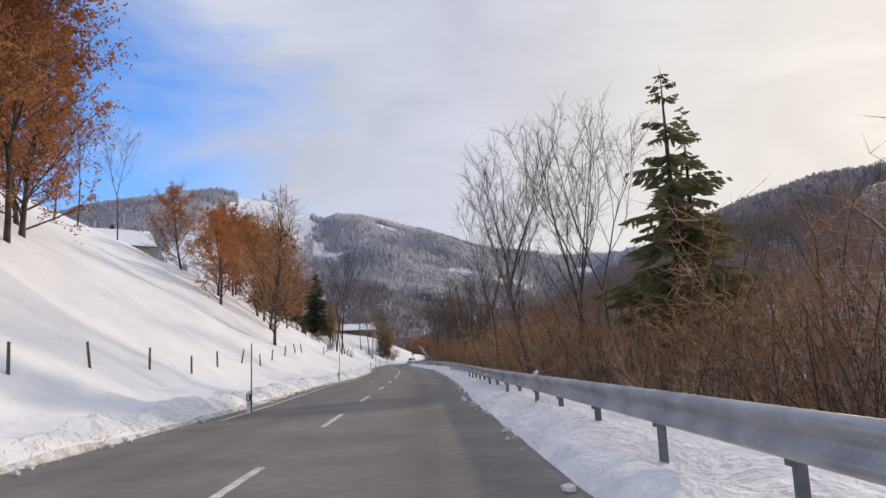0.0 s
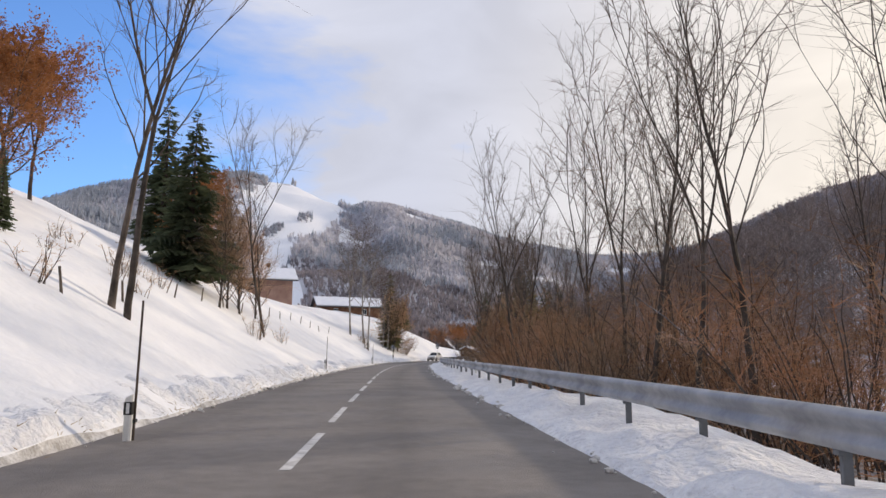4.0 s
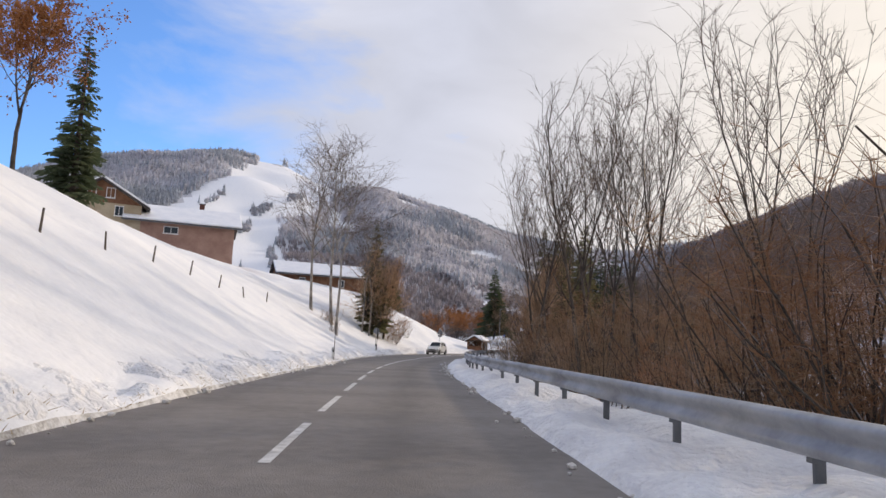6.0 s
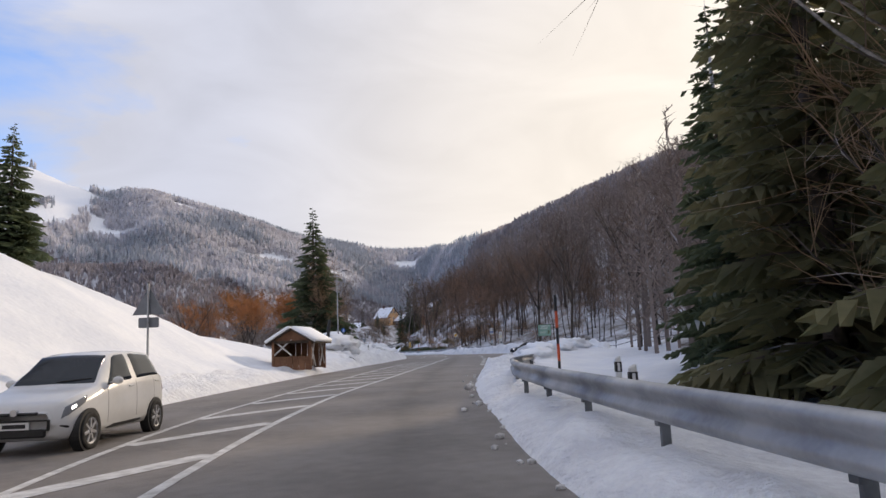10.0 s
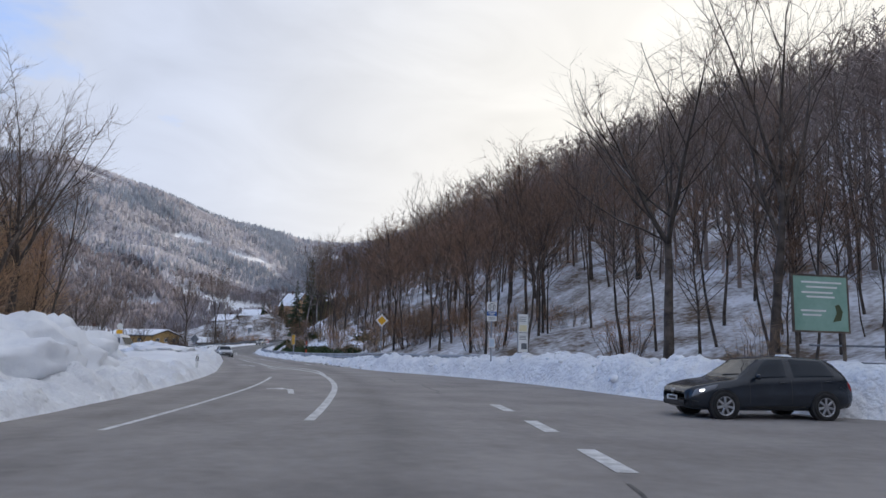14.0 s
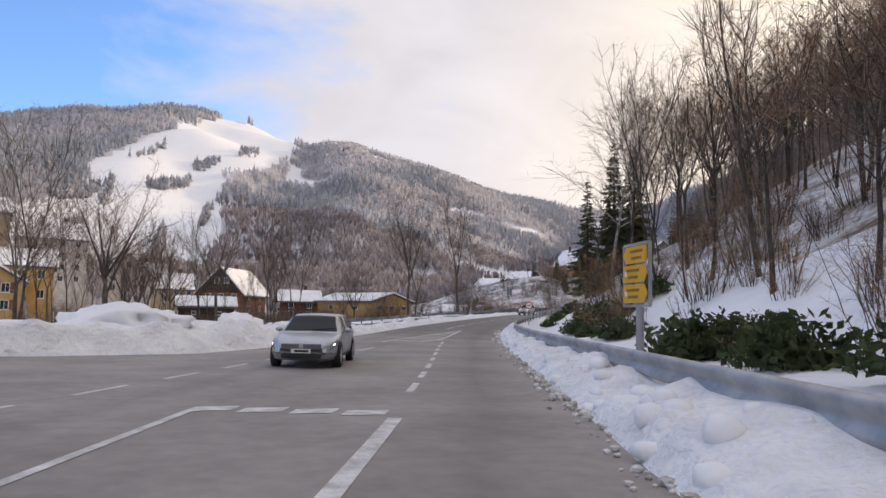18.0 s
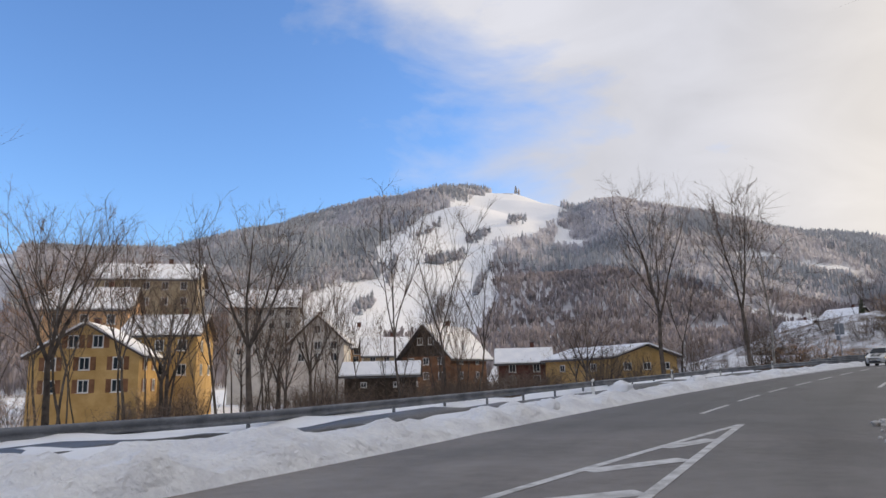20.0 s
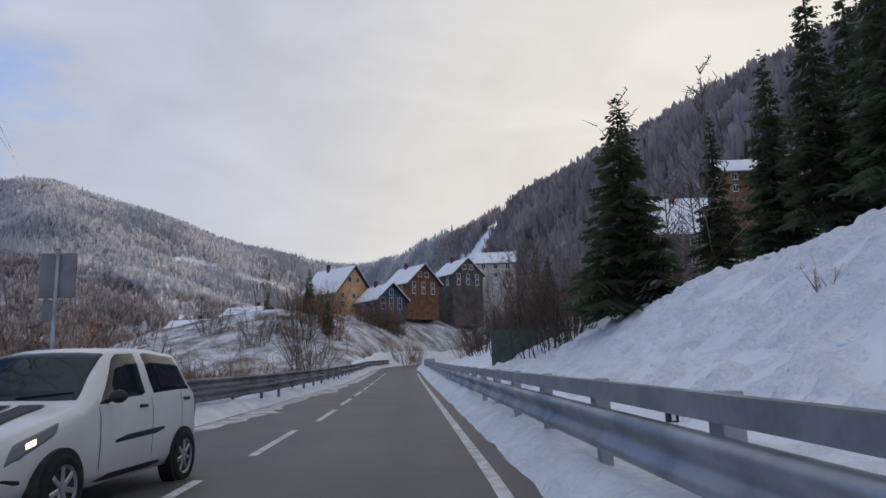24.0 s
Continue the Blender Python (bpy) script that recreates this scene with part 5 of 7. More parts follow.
for s, o in ((437, 9), (448, 10), (456, 9.5), (463, 9), (441, 12), (452, 13)):
    plant(SMALL, s, o, random.uniform(.7, 1.3))


# trees standing close beyond the right rail
for k in range(12):
    s = random.uniform(66, 196)
    plant(ALDER, s, float(edge_r(s)) + random.uniform(7.0, 12), random.uniform(13, 17))
for s, o, h in ((154, 8.4, 15), (160, 10.6, 17), (166, 9.8, 16)):
    plant(ALDER, s, o, h)
# dense dark trees behind the snow heap before the junction
for s, o, h in ((316, -17.6, 14), (326, -19.8, 15), (316.5, -15.9, 12), (327, -18.2, 13), (322, -19, 15), (331, -22, 14), (312, -17.5, 13)):
    plant(ALDER + ASH, s, o, h)
    plant(LARCH, s + 1.5, o - 1, h * .7)
# the right slope after the junction
for k in range(32):
    s = random.uniform(334, 412)
    plant(HAZEL, s, float(edge_r(s)) + random.uniform(4.4, 16), random.uniform(1.4, 4.2))
for k in range(40):
    s = random.uniform(334, 412)
    plant(SMALL, s, float(edge_r(s)) + random.uniform(3.6, 12), random.uniform(.8, 2.0))
for k in range(9):
    s = random.uniform(345, 412)
    plant(ALDER, s, float(edge_r(s)) + random.uniform(6, 16), random.uniform(9, 16))


def evergreen_data(seed, r, n):
    rng = random.Random(seed)
    v, f = [], []
    for k in range(n):
        d = Vector((rng.gauss(0, 1), rng.gauss(0, 1), rng.gauss(0, 1))).normalized()
        c = Vector((d.x * r, d.y * r, abs(d.z) * r * .7)) * (rng.uniform(.35, 1.0) * (1 + .35 * math.sin(3 * math.atan2(d.y, d.x) + seed)))
        u = Vector((rng.gauss(0, 1), rng.gauss(0, 1), rng.gauss(0, 1))).normalized() * .11
        x = u.orthogonal().normalized() * .06
        b = len(v)
        v.extend([tuple(c - u), tuple(c + x), tuple(c + u), tuple(c - x)])
        f.append((b, b + 1, b + 2, b + 3))
    return v, f


def evergreen(seed):
    t = thing("evergreen_shrub", (0, 0, 0), 0, "dark evergreen shrub on the snowy slope", "shrub", "evergreen shrubs")
    st, tw = shrub_data(seed, 1.2, 1.0, 8, .4)
    tagged(put("stem_clump", *st, BARK, t), kind="stuff")
    tagged(put("leaf_crown", *evergreen_data(seed, .95, 900), EVERGREEN, t), kind="stuff")
    return t


for k in range(44):
    s = random.uniform(338, 436)
    plant(ALDER, s, float(edge_r(s)) + random.uniform(10, 34), random.uniform(6, 10))
for s, o, h in ((472, 18, 12), (475, 21, 13), (478, 19, 13), (481, 23, 14), (476, 25, 13), (484, 20, 12), (470, 22, 12)):
    plant(SPRUCE, s, o, h)
# bare trees and scrub before the village
for k in range(16):
    x, y = random.uniform(34, 62), random.uniform(424, 452)
    plant(ALDER, *to_road(x, y), random.uniform(8, 12))
for k in range(44):
    x, y = random.uniform(30, 78), random.uniform(424, 462)
    plant(WILLOW, *to_road(x, y), random.uniform(2.2, 4.2))


for k in range(26):
    x, y = random.uniform(41, 66), random.uniform(457, 467)
    plant(HAZEL, *to_road(x, y), random.uniform(3.2, 4.8), sink=.2)
for k in range(30):
    x, y = random.uniform(2, 52), random.uniform(408, 452)
    plant(ALDER + HORNBEAM, *to_road(x, y), random.uniform(9, 15))
for k in range(16):
    x, y = random.uniform(8, 46), random.uniform(404, 436)
    plant(HAZEL + WILLOW, *to_road(x, y), random.uniform(2.4, 4.4))
TALL[0].at(*to_road(79, 284.5), 18)
for k in range(8):
    s = random.uniform(343, 412)
    plant(WILLOW, s, float(edge_r(s)) + random.uniform(4, 15), random.uniform(1.6, 4.2), sink=.15)
for k in range(14):
    plant(ALDER + HORNBEAM, random.uniform(284, 312), random.uniform(16, 34), random.uniform(5, 11))
for k in range(34):
    plant(WILLOW, random.uniform(405, 452), random.uniform(-36, -15.5), random.uniform(1.6, 3.4), sink=.2)
for k in range(24):
    plant(ALDER + WILLOW, random.uniform(462, 505), random.uniform(-46, -14), random.uniform(4, 9), sink=.2)
for k in range(16):
    plant(ASH + ALDER, random.uniform(466, 520), random.uniform(-44, -17), random.uniform(7, 12))
for k in range(20):
    s = random.uniform(318, 356)
    plant(HAZEL, s, float(edge_r(s)) + random.uniform(6.5, 16), random.uniform(2.0, 3.6), sink=.2)
# the tall thicket across from the first bend
for k in range(14):
    s = random.uniform(14, 40)
    plant(HAZEL, s, random.uniform(11, 21), random.uniform(6.5, 8.5), sink=.2)
GREEN = [Kind(evergreen(i), 1.3) for i in range(3)]
for k in range(34):
    s = random.uniform(342, 404)
    plant(GREEN, s, float(edge_r(s)) + 3.2 + abs(random.gauss(0, 3.2)), random.uniform(.8, 1.8))
# the upper storey of the thicket, set further back
for k in range(60):
    s = random.uniform(30, 192)
    plant(HAZEL, s, float(edge_r(s)) + random.uniform(6.5, 17), random.uniform(5.2, 7.6), sink=.2)
# a band of low evergreens and dry stems across the snowy slope before the bridge
for k in range(26):
    s = random.uniform(441, 453)
    plant(GREEN + SMALL, s, float(edge_r(s)) + 5.6 + random.gauss(0, .6), random.uniform(.35, .8))
# thickets round the road's far end
for k in range(22):
    plant(WILLOW, random.uniform(488, 556), random.uniform(8, 22), random.uniform(3, 6))
for k in range(26):
    plant(WILLOW + HAZEL, random.uniform(470, 560), random.uniform(-24, -9), random.uniform(4.5, 6.5))
for k in range(22):
    plant(HAZEL + ALDER, random.uniform(566, 586), random.uniform(-26, -4), random.uniform(3.5, 6.5), sink=.2)
for s, o, h in ((502, 10.5, 6.5), (508, 12.5, 7), (515, 11, 6)):
    plant(SPRUCE, s, o, h)


# the wooded hillside on the right: one mass of leafless trees
def wood_tree(v, f, p, h, rng):
    top = p + Vector((rng.gauss(0, .3), rng.gauss(0, .3), h))
    tube(v, f, [p, top], [0.013 * h, 0], 3)
    for k in range(28):
        t = rng.uniform(.07, .97)
        a = rng.uniform(0, 6.283)
        b = p.lerp(top, t)
        ln = h * rng.uniform(.12, .3) * (1.2 - t)
        e = b + Vector((math.cos(a) * ln, math.sin(a) * ln, ln * rng.uniform(.5, 1.3)))
        tube(v, f, [b, e], [0.0045 * h, 0], 3)
        for j in range(5):
            c = b.lerp(e, rng.uniform(.3, .9))
            g = c + Vector((rng.gauss(0, .5), rng.gauss(0, .5), rng.uniform(.1, .8))) * ln * .6
            tube(v, f, [c, g], [0.0028 * h, 0], 3)


rng = random.Random(9)
wv, wf = [], []
k = 0
while k < 3100:
    s, o = rng.uniform(120, S_MAX - 8), 14 + 112 * rng.random()**1.3
    if s < 205 and o < 40:
        continue
    if 255 < s < 292 and o < 30:
        continue
    if 286 < s < 430 and o < 26:
        continue
    if 430 < s < 475 and o < 22:
        continue
    if s > 470 and 12 < o < 62 and rng.random() < .75:
        continue
    if s > 515 and 18 < o < 80 and rng.random() < .85:      # open snow round the houses on the slope
        continue
    k += 1
    wood_tree(wv, wf, ground(s, o), rng.uniform(9, 15), rng)
tagged(put("hillside_wood", wv, wf, WOOD_MASS), "leafless brown wood on the steep hillside", "wood", kind="stuff")

# dry grass along the foot of the left bank and the litter of clods along the asphalt
gv2, gf2 = [], []
for k in range(1700):
    s = rng.uniform(-10, 190)
    el = float(edge_l(s))
    o = el - abs(rng.gauss(0.25, 0.16))
    p = ground(s, o)
    q = p + Vector((rng.gauss(0, .10), rng.gauss(0, .10), rng.uniform(.03, .12)))
    tube(gv2, gf2, [p, q], [0.008, 0], 3)
tagged(put("roadside_grass", gv2, gf2, GRASS_DRY), "dry straw-coloured grass along the snow bank's foot", "grass", kind="stuff")


# ---- snow heaps, clods and the side path ----
def blob(rx, ry, rz, seed, rough=0.3, sub=3):
    """A lumpy rounded mass of snow, flattened below."""
    bm = bmesh.new()
    bmesh.ops.create_icosphere(bm, subdivisions=sub, radius=1.0)
    for v in bm.verts:
        q = v.co * (max(rx, ry) ** .6)
        n = noise.noise((q.x * 1.5 + seed, q.y * 1.5, q.z * 1.5)) + 0.45 * abs(noise.noise((q.x * 3.3, q.y * 3.3 + seed, q.z * 3.3))) + 0.35 * noise.noise((q.x * 8.1, q.y * 8.1 + seed, q.z * 8.1))
        v.co *= 1 + rough * n
        v.co = Vector((v.co.x * rx, v.co.y * ry, max(v.co.z, -0.8) * rz))
    return bm


def heap(s, o, rx, ry, rz, seed, label="lumpy heap of ploughed snow beside the road", name="snow_mound", mat=None, sink=0.1):
    p = ground(s, o)
    small = name == "snow_block"
    bm = blob(rx, ry, rz, seed, .6 if small else .36, 2 if small else 4)
    me = bpy.data.meshes.new(name)
    bm.to_mesh(me)
    bm.free()
    me.materials.append(mat or SNOW)
    me.polygons.foreach_set("use_smooth", [True] * len(me.polygons))
    ob = new(name, me)
    ob.matrix_world = pose(p.x, p.y, p.z - sink, 0, 0, heading(s))
    return tagged(ob, label, "snow heap", "snow heaps")


rng = random.Random(31)
for s, o, a, b, c in ((262, -11.5, 2.6, 5.0, 1.3), (268, -13, 2.6, 4.0, 1.5), (273.5, -13.5, 2.6, 3.4, 1.5), (291, -9.7, 1.7, 2.6, 1.1), (295, -10.6, 2.2, 3.2, 1.7), (299.5, -11.6, 2.3, 3.4, 1.7), (304.5, -12.2, 2.3, 3.4, 1.2), (278, -12.4, 1.8, 3.0, .8), (330, -10, 2.0, 4.2, .55), (336, -11, 2.2, 3.0, .8),
                      (341.5, -12, 1.9, 2.6, .9), (345, -15.5, 1.8, 2.0, .8), (345.5, -19.5, 2.4, 1.9, .9), (369.5, -17, 2.6, 1.7, .9), (372, -12.8, 2.2, 1.8, .8), (379, -10.8, 1.0, 1.5, .55), (382.5, -9.6, .9, 1.3, .45),
                      (368.5, -22, 3.0, 1.9, .9), (240.5, 6.0, 1.3, 2.2, .6), (245.6, 6.6, 1.4, 2.4, .7), (251, 8.4, 1.5, 2.4, .75), (255.5, 10.2, 1.5, 2.0, .8), (260.5, 9.4, 1.5, 2.0, 1.0), (264.5, 10.6, 1.6, 1.9, 1.1), (262, 13, 1.8, 2.0, 1.1), (266.5, 14, 1.6, 1.7, .9), (269.5, 9.6, 1.3, 1.2, .75), (271.2, 11.6, 1.5, 1.2, .85), (269.4, 12.6, 1.6, 1.4, .9), (268.4, 8.2, .9, .9, .45),
                      (411.5, -8.0, .55, .6, .5), (404, -7.9, .4, .5, .3), (422, -7.8, .4, .6, .3)):
    heap(s, o, a, b, c, rng.uniform(0, 40))
for k in range(70):
    s = rng.uniform(289, 319)
    o = float(edge_r(s)) + rng.uniform(.3, 2.6)
    r = rng.uniform(.06, .2)
    heap(s, o, r, r * rng.uniform(.7, 1.3), r * rng.uniform(.6, .9), rng.uniform(0, 40), "frozen block of ploughed snow on the bank", "snow_block", sink=-.02)
for k in range(40):
    s = rng.uniform(239, 257)
    o = float(edge_r(s)) + rng.uniform(.3, 2.6)
    r = rng.uniform(.05, .18)
    heap(s, o, r, r * rng.uniform(.7, 1.3), r * .8, rng.uniform(0, 40), "frozen block of ploughed snow on the bank", "snow_block", sink=-.02)
for k in range(60):
    s, o = (rng.uniform(324, 347), -rng.uniform(6.2, 13)) if k % 2 else (rng.uniform(370, 388), -rng.uniform(9.5, 20))
    r = rng.uniform(.06, .2)
    heap(s, o, r, r * rng.uniform(.7, 1.3), r * .75, rng.uniform(0, 40), "frozen block of ploughed snow on the bank", "snow_block", sink=-.02)
for k in range(45):
    s = rng.uniform(452, 492)
    o = float(edge_r(s)) + rng.uniform(3.0, 12)
    r = rng.uniform(.08, .26)
    heap(s, o, r, r * rng.uniform(.8, 1.6), r * .7, rng.uniform(0, 40), "frozen block of ploughed snow on the bank", "snow_block", sink=.0)



def snow_bank(side, s0, s1, d0, d1, clod, label, fade=1.2):
    """A ploughed bank: a fine sheet over the ground whose surface breaks into lumps and clods."""
    v, f = [], []
    ss, dd = np.arange(s0, s1, .19), np.linspace(d0, d1, int((d1 - d0) / .15))
    for s in ss:
        e = float(edge_r(s)) if side > 0 else -float(edge_l(s))
        for d in dd:
            g = ground(s, side * (e + d))
            k = min(1, (d - d0) / .35, (d1 - d) / fade, (s - s0) / 1.5, (s1 - s) / 1.5)
            big = noise.voronoi((g.x * 1.15, g.y * 1.15, 2.0))[0][0]
            mid = noise.voronoi((g.x * 2.9, g.y * 2.9, 7.0))[0][0]
            fine = noise.noise((g.x * 7, g.y * 7, 3.0))
            lump = .30 * (.55 - big) + .17 * (.5 - mid) + .05 * fine + .12 * noise.noise((g.x * .7, g.y * .7, 1.0))
            v.append((g.x, g.y, g.z - .05 + max(0.0, k) * (.09 + clod * lump)))
    n = len(dd)
    for i in range(len(ss) - 1):
        for j in range(n - 1):
            a = i * n + j
            f.append((a, a + 1, a + n + 1, a + n))
    return tagged(put("snow_bank", v, f, SNOW_ROUGH, smooth=True), label, "snow bank", kind="structure")


snow_bank(1, 288.5, 330, .02, 2.6, 1.05, "high lumpy bank of ploughed snow beside the exit")
snow_bank(1, 326, 404, .02, 1.5, .6, "crumbly bank of ploughed snow below the guard rail")
snow_bank(1, 226, 262, .02, 3.2, 1.1, "lumpy bank of ploughed snow before the exit")
snow_bank(-1, 322, 351.5, .02, 4.2, 1.0, "lumpy heap of ploughed snow at the junction")
snow_bank(-1, 366, 445, .02, 2.7, .55, "crumbly ridge of ploughed snow beside the road")
snow_bank(-1, 256, 306, .02, 5.0, 1.2, "lumpy bank of ploughed snow beside the road")
snow_bank(1, 446, 500, 3.2, 13, 1.7, "steep slope of rough crusted snow above the guard rail")
snow_bank(-1, 10, 200, .05, 1.7, .45, "low ploughed edge of the snowy slope")
bm = bmesh.new()
bmesh.ops.create_icosphere(bm, subdivisions=1, radius=1.0)
BALL = ([tuple(v.co) for v in bm.verts], [tuple(v.index for v in q.verts) for q in bm.faces])
bm.free()
cv, cf = [], []
for k in range(1500):
    s = rng.uniform(322, 402) if k % 3 else rng.uniform(0, 230)
    o = float(edge_r(s)) + rng.gauss(-.02, .16)
    if k % 5 == 0:
        s = rng.uniform(0, 200)
        o = float(edge_l(s)) + rng.gauss(0, .14)
    r = abs(rng.gauss(0, .045)) + .015
    p = Vector(road_z(s, o)) + Vector((0, 0, r * .4))
    b = len(cv)
    cv += [tuple(p + Vector((d[0], d[1], d[2] * .7)) * r * rng.uniform(.75, 1.2)) for d in BALL[0]]
    cf += [tuple(b + i for i in q) for q in BALL[1]]
tagged(put("slush_clods", cv, cf, SNOW_DIRTY), "dirty clods of slush along the asphalt's edge", "slush", kind="stuff")

pv, pf = [], []
for i, s in enumerate(np.arange(388, 446, 1.5)):
    c = float(np.interp(s, [388, 398, 415, 430, 440, 446], [-11.2, -10.6, -10.4, -10.3, -9.4, -8.6]))
    for o, dz in ((c - .85, -.4), (c - .8, 0), (c, .02), (c + .8, 0), (c + .85, -.4)):
        x, y, z = road_at(s, o)
        pv.append((float(x), float(y), max(float(z) + .1, ground(s, o).z + 0.04) + dz))
    if i:
        for j in range(4):
            a = (i - 1) * 5 + j
            pf.append((a, a + 1, a + 6, a + 5))
tagged(put("side_path", pv, pf, ASPHALT_WET, smooth=True), "damp dark asphalt path beside the road", "path", kind="structure")

# thin refrozen slush on the asphalt where it lies in the frost
sv, sf = [], []
for i, s in enumerate(np.arange(428, 545, .5)):
    for u in (0, .33, .66, 1.0):
        w = (.75 + .7 * noise.noise((s * .21, 2.0, 1.0)) + .35 * noise.noise((s * 1.1, 5.0, 1.0))) * min(1, (s - 428) / 14)
        o = float(edge_l(s)) + 0.05 + w * u * .8
        x, y, z = road_z(s, o)
        sv.append((x, y, z + .004 + .012 * (1 - u)))
    if i:
        for j in range(3):
            a = (i - 1) * 4 + j
            sf.append((a, a + 1, a + 5, a + 4))
tagged(put("slush_strip", sv, sf, SNOW_THIN, smooth=True), "thin grey-white slush along the road's edge", "slush", kind="structure")


# ---- guard rails ----
W_PROFILE = [(0.02, .75), (-.03, .748), (-.085, .715), (-.085, .67), (-.02, .625), (-.02, .575), (-.085, .53), (-.085, .485), (-.03, .448), (0.02, .445)]


def place_on(s, o, up=0.0):
    x, y, z = road_at(s, o)
    return Vector((float(x), float(y), float(z) + up))


def sweep(prof, line, lift=0.0, side=1, thick=0.014, up=lambda s: 0.0):
    """A sheet of steel of the given section along points (s, o)."""
    v, f = [], []
    n = len(prof)
    for s, o in line:
        for e in (0, thick):
            for px_, pz in prof:
                v.append(tuple(place_on(s, o + side * (px_ + e), pz + lift + up(s))))
    for i in range(len(line) - 1):
        for e in (0, 1):
            for j in range(n - 1):
                a = i * 2 * n + e * n + j
                b = a + 2 * n
                f.append((a, b, b + 1, a + 1) if e == 0 else (a, a + 1, b + 1, b))
        for j in (0, n - 1):
            a = i * 2 * n + j
            f.append((a, a + n, a + 3 * n, a + 2 * n))
    for i in (0, len(line) - 1):
        for j in range(n - 1):
            a = i * 2 * n + j
            f.append((a, a + 1, a + n + 1, a + n))
    return v, f


def guard_rail(ss, oo, label, side=1, step=3.1, lifts=(0.0,), box_from=None, top=.75, tall_by=1.0, rise_by=None, mat=ZINC):
    """A rail along s: beams about 4 m long, posts, bolts, and a box beam above from box_from on."""
    t = thing("guard_rail", place_on(ss[0], oo[0]), 0, label, "guard rail", "guard rails")
    inv = t.matrix_world.inverted()
    at = lambda s: float(np.interp(s, ss, oo))
    up = (lambda s: float(np.interp(s, *rise_by))) if rise_by else (lambda s: 0.0)
    s = ss[0]
    while s < ss[-1] - .1:
        e = min(s + 4.13, ss[-1])
        line = [(k, at(k)) for k in np.linspace(s, e, 4)]
        for h in lifts:
            v, f = sweep([(a, top - (.75 - b) * tall_by) for a, b in W_PROFILE], line, h, side, up=up)
            put("beam", [inv @ Vector(p) for p in v], f, mat, t, True)
        if box_from and s >= box_from:
            v, f = sweep([(-.05, .95), (-.05, 1.13), (.06, 1.13), (.06, .95), (-.049, .95)], line, 0, side, .004)
            put("box_beam", [inv @ Vector(p) for p in v], f, ZINC, t)
        s = e
    post = bpy.data.meshes.new("post")
    bm = boxes((.10, .055, 1.3, (side * .075, 0, .02), None, .006), (.05, .09, .2, (side * .01, 0, .6)))
    bm.to_mesh(post)
    bm.free()
    post.materials.append(ZINC_DARK)
    tall = bpy.data.meshes.new("post")
    bm = boxes((.13, .17, 1.2, (side * .13, 0, .54), None, .006), (.10, .22, .18, (side * .08, 0, .94)))
    bm.to_mesh(tall)
    bm.free()
    tall.materials.append(ZINC)
    for s in np.arange(ss[0] + .6, ss[-1], step):
        big = box_from and s >= box_from
        ob = new("post", tall if big else post)
        ob.parent = t
        q = place_on(s, at(s))
        ob.matrix_basis = inv @ pose(q.x, q.y, q.z + up(s) + (max(lifts) if max(lifts) < .2 else 0), 0, 0, heading(s))
    return t


guard_rail([-42, 30, 90, 106, 150, 204, 214, 220, 227], [2.6, 2.7, 4.0, 4.0, 3.2, 2.7, 2.75, 3.3, 4.8], "grey galvanised steel guard rail on posts in the snow", top=.93, tall_by=1.25)
guard_rail([310, 315, 319, 324, 331, 340, 352, 380, 395, 415, 430, 444, 470, 500, 560], [7.6, 5.6, 3.75, 3.6, 3.65, 3.45, 3.15, 2.65, 2.5, 2.45, 2.2, 1.95, 2.15, 2.5, 2.6], "grey galvanised guard rail, topped further on by a box beam", box_from=428, top=.86, tall_by=1.4, rise_by=([310, 319, 324, 332, 345], [.32, .26, .18, .07, 0]))
guard_rail([362, 372, 384, 397, 420, 437, 446, 455], [-27, -19.5, -15, -13, -12.7, -12.0, -9.8, -7.4], "low dark guard rail beyond the snowy side path", side=-1, rise_by=([362, 397, 440, 455], [.1, -.25, -.25, -.15]), mat=ZINC_DARKER)
guard_rail([455, 462, 474, 495, 560], [-7.4, -6.1, -5.0, -4.6, -4.6], "grey double guard rail beside the road", side=-1, lifts=(0.0, .34), rise_by=([455, 465, 560], [-.15, -.05, 0]), mat=ZINC_DARKER)
guard_rail([458, 466, 480, 520, 560], [-9.8, -8.6, -7.2, -6.6, -6.6], "low steel guard rail running beside the first one", side=-1, mat=ZINC_DARKER)


# ---- posts, signs and lamps ----
def at_road(name, s, o, label, category, group="", yaw=0.0, dz=0.0):
    p = ground(s, o)
    return thing(name, (p.x, p.y, p.z + dz), heading(s) + yaw, label, category, group)


def delineator(s, o, snow_pole=True, facing=0):
    t = at_road("delineator_post", s, o, "white delineator post with black band" + (" and thin snow pole" if snow_pole else ""), "delineator post", "delineator posts", facing, -.25)
    bm = bmesh.new()
    box(bm, .12, .10, 1.0, (0, 0, .5), None, .025)
    for v in bm.verts:
        if v.co.z > .9:
            v.co.z += v.co.x * .5
    part("post", bm, WHITE_PLASTIC, t)
    part("black_band", boxes((.126, .106, .2, (0, 0, .8), Matrix.Rotation(.0, 4, "Y"))), BLACK_PLASTIC, t)
    part("reflector", boxes((.05, .008, .16, (0, -.055, .8))), REFLECTOR, t)
    if snow_pole:
        part("snow_pole", rods(((.06, .08, 0), (.08, .08, 2.5), .022, .018, 6)), WOOD_DARK, t)
        part("clamp", boxes((.10, .10, .05, (.05, .07, .6))), BLACK_PLASTIC, t)
    return t


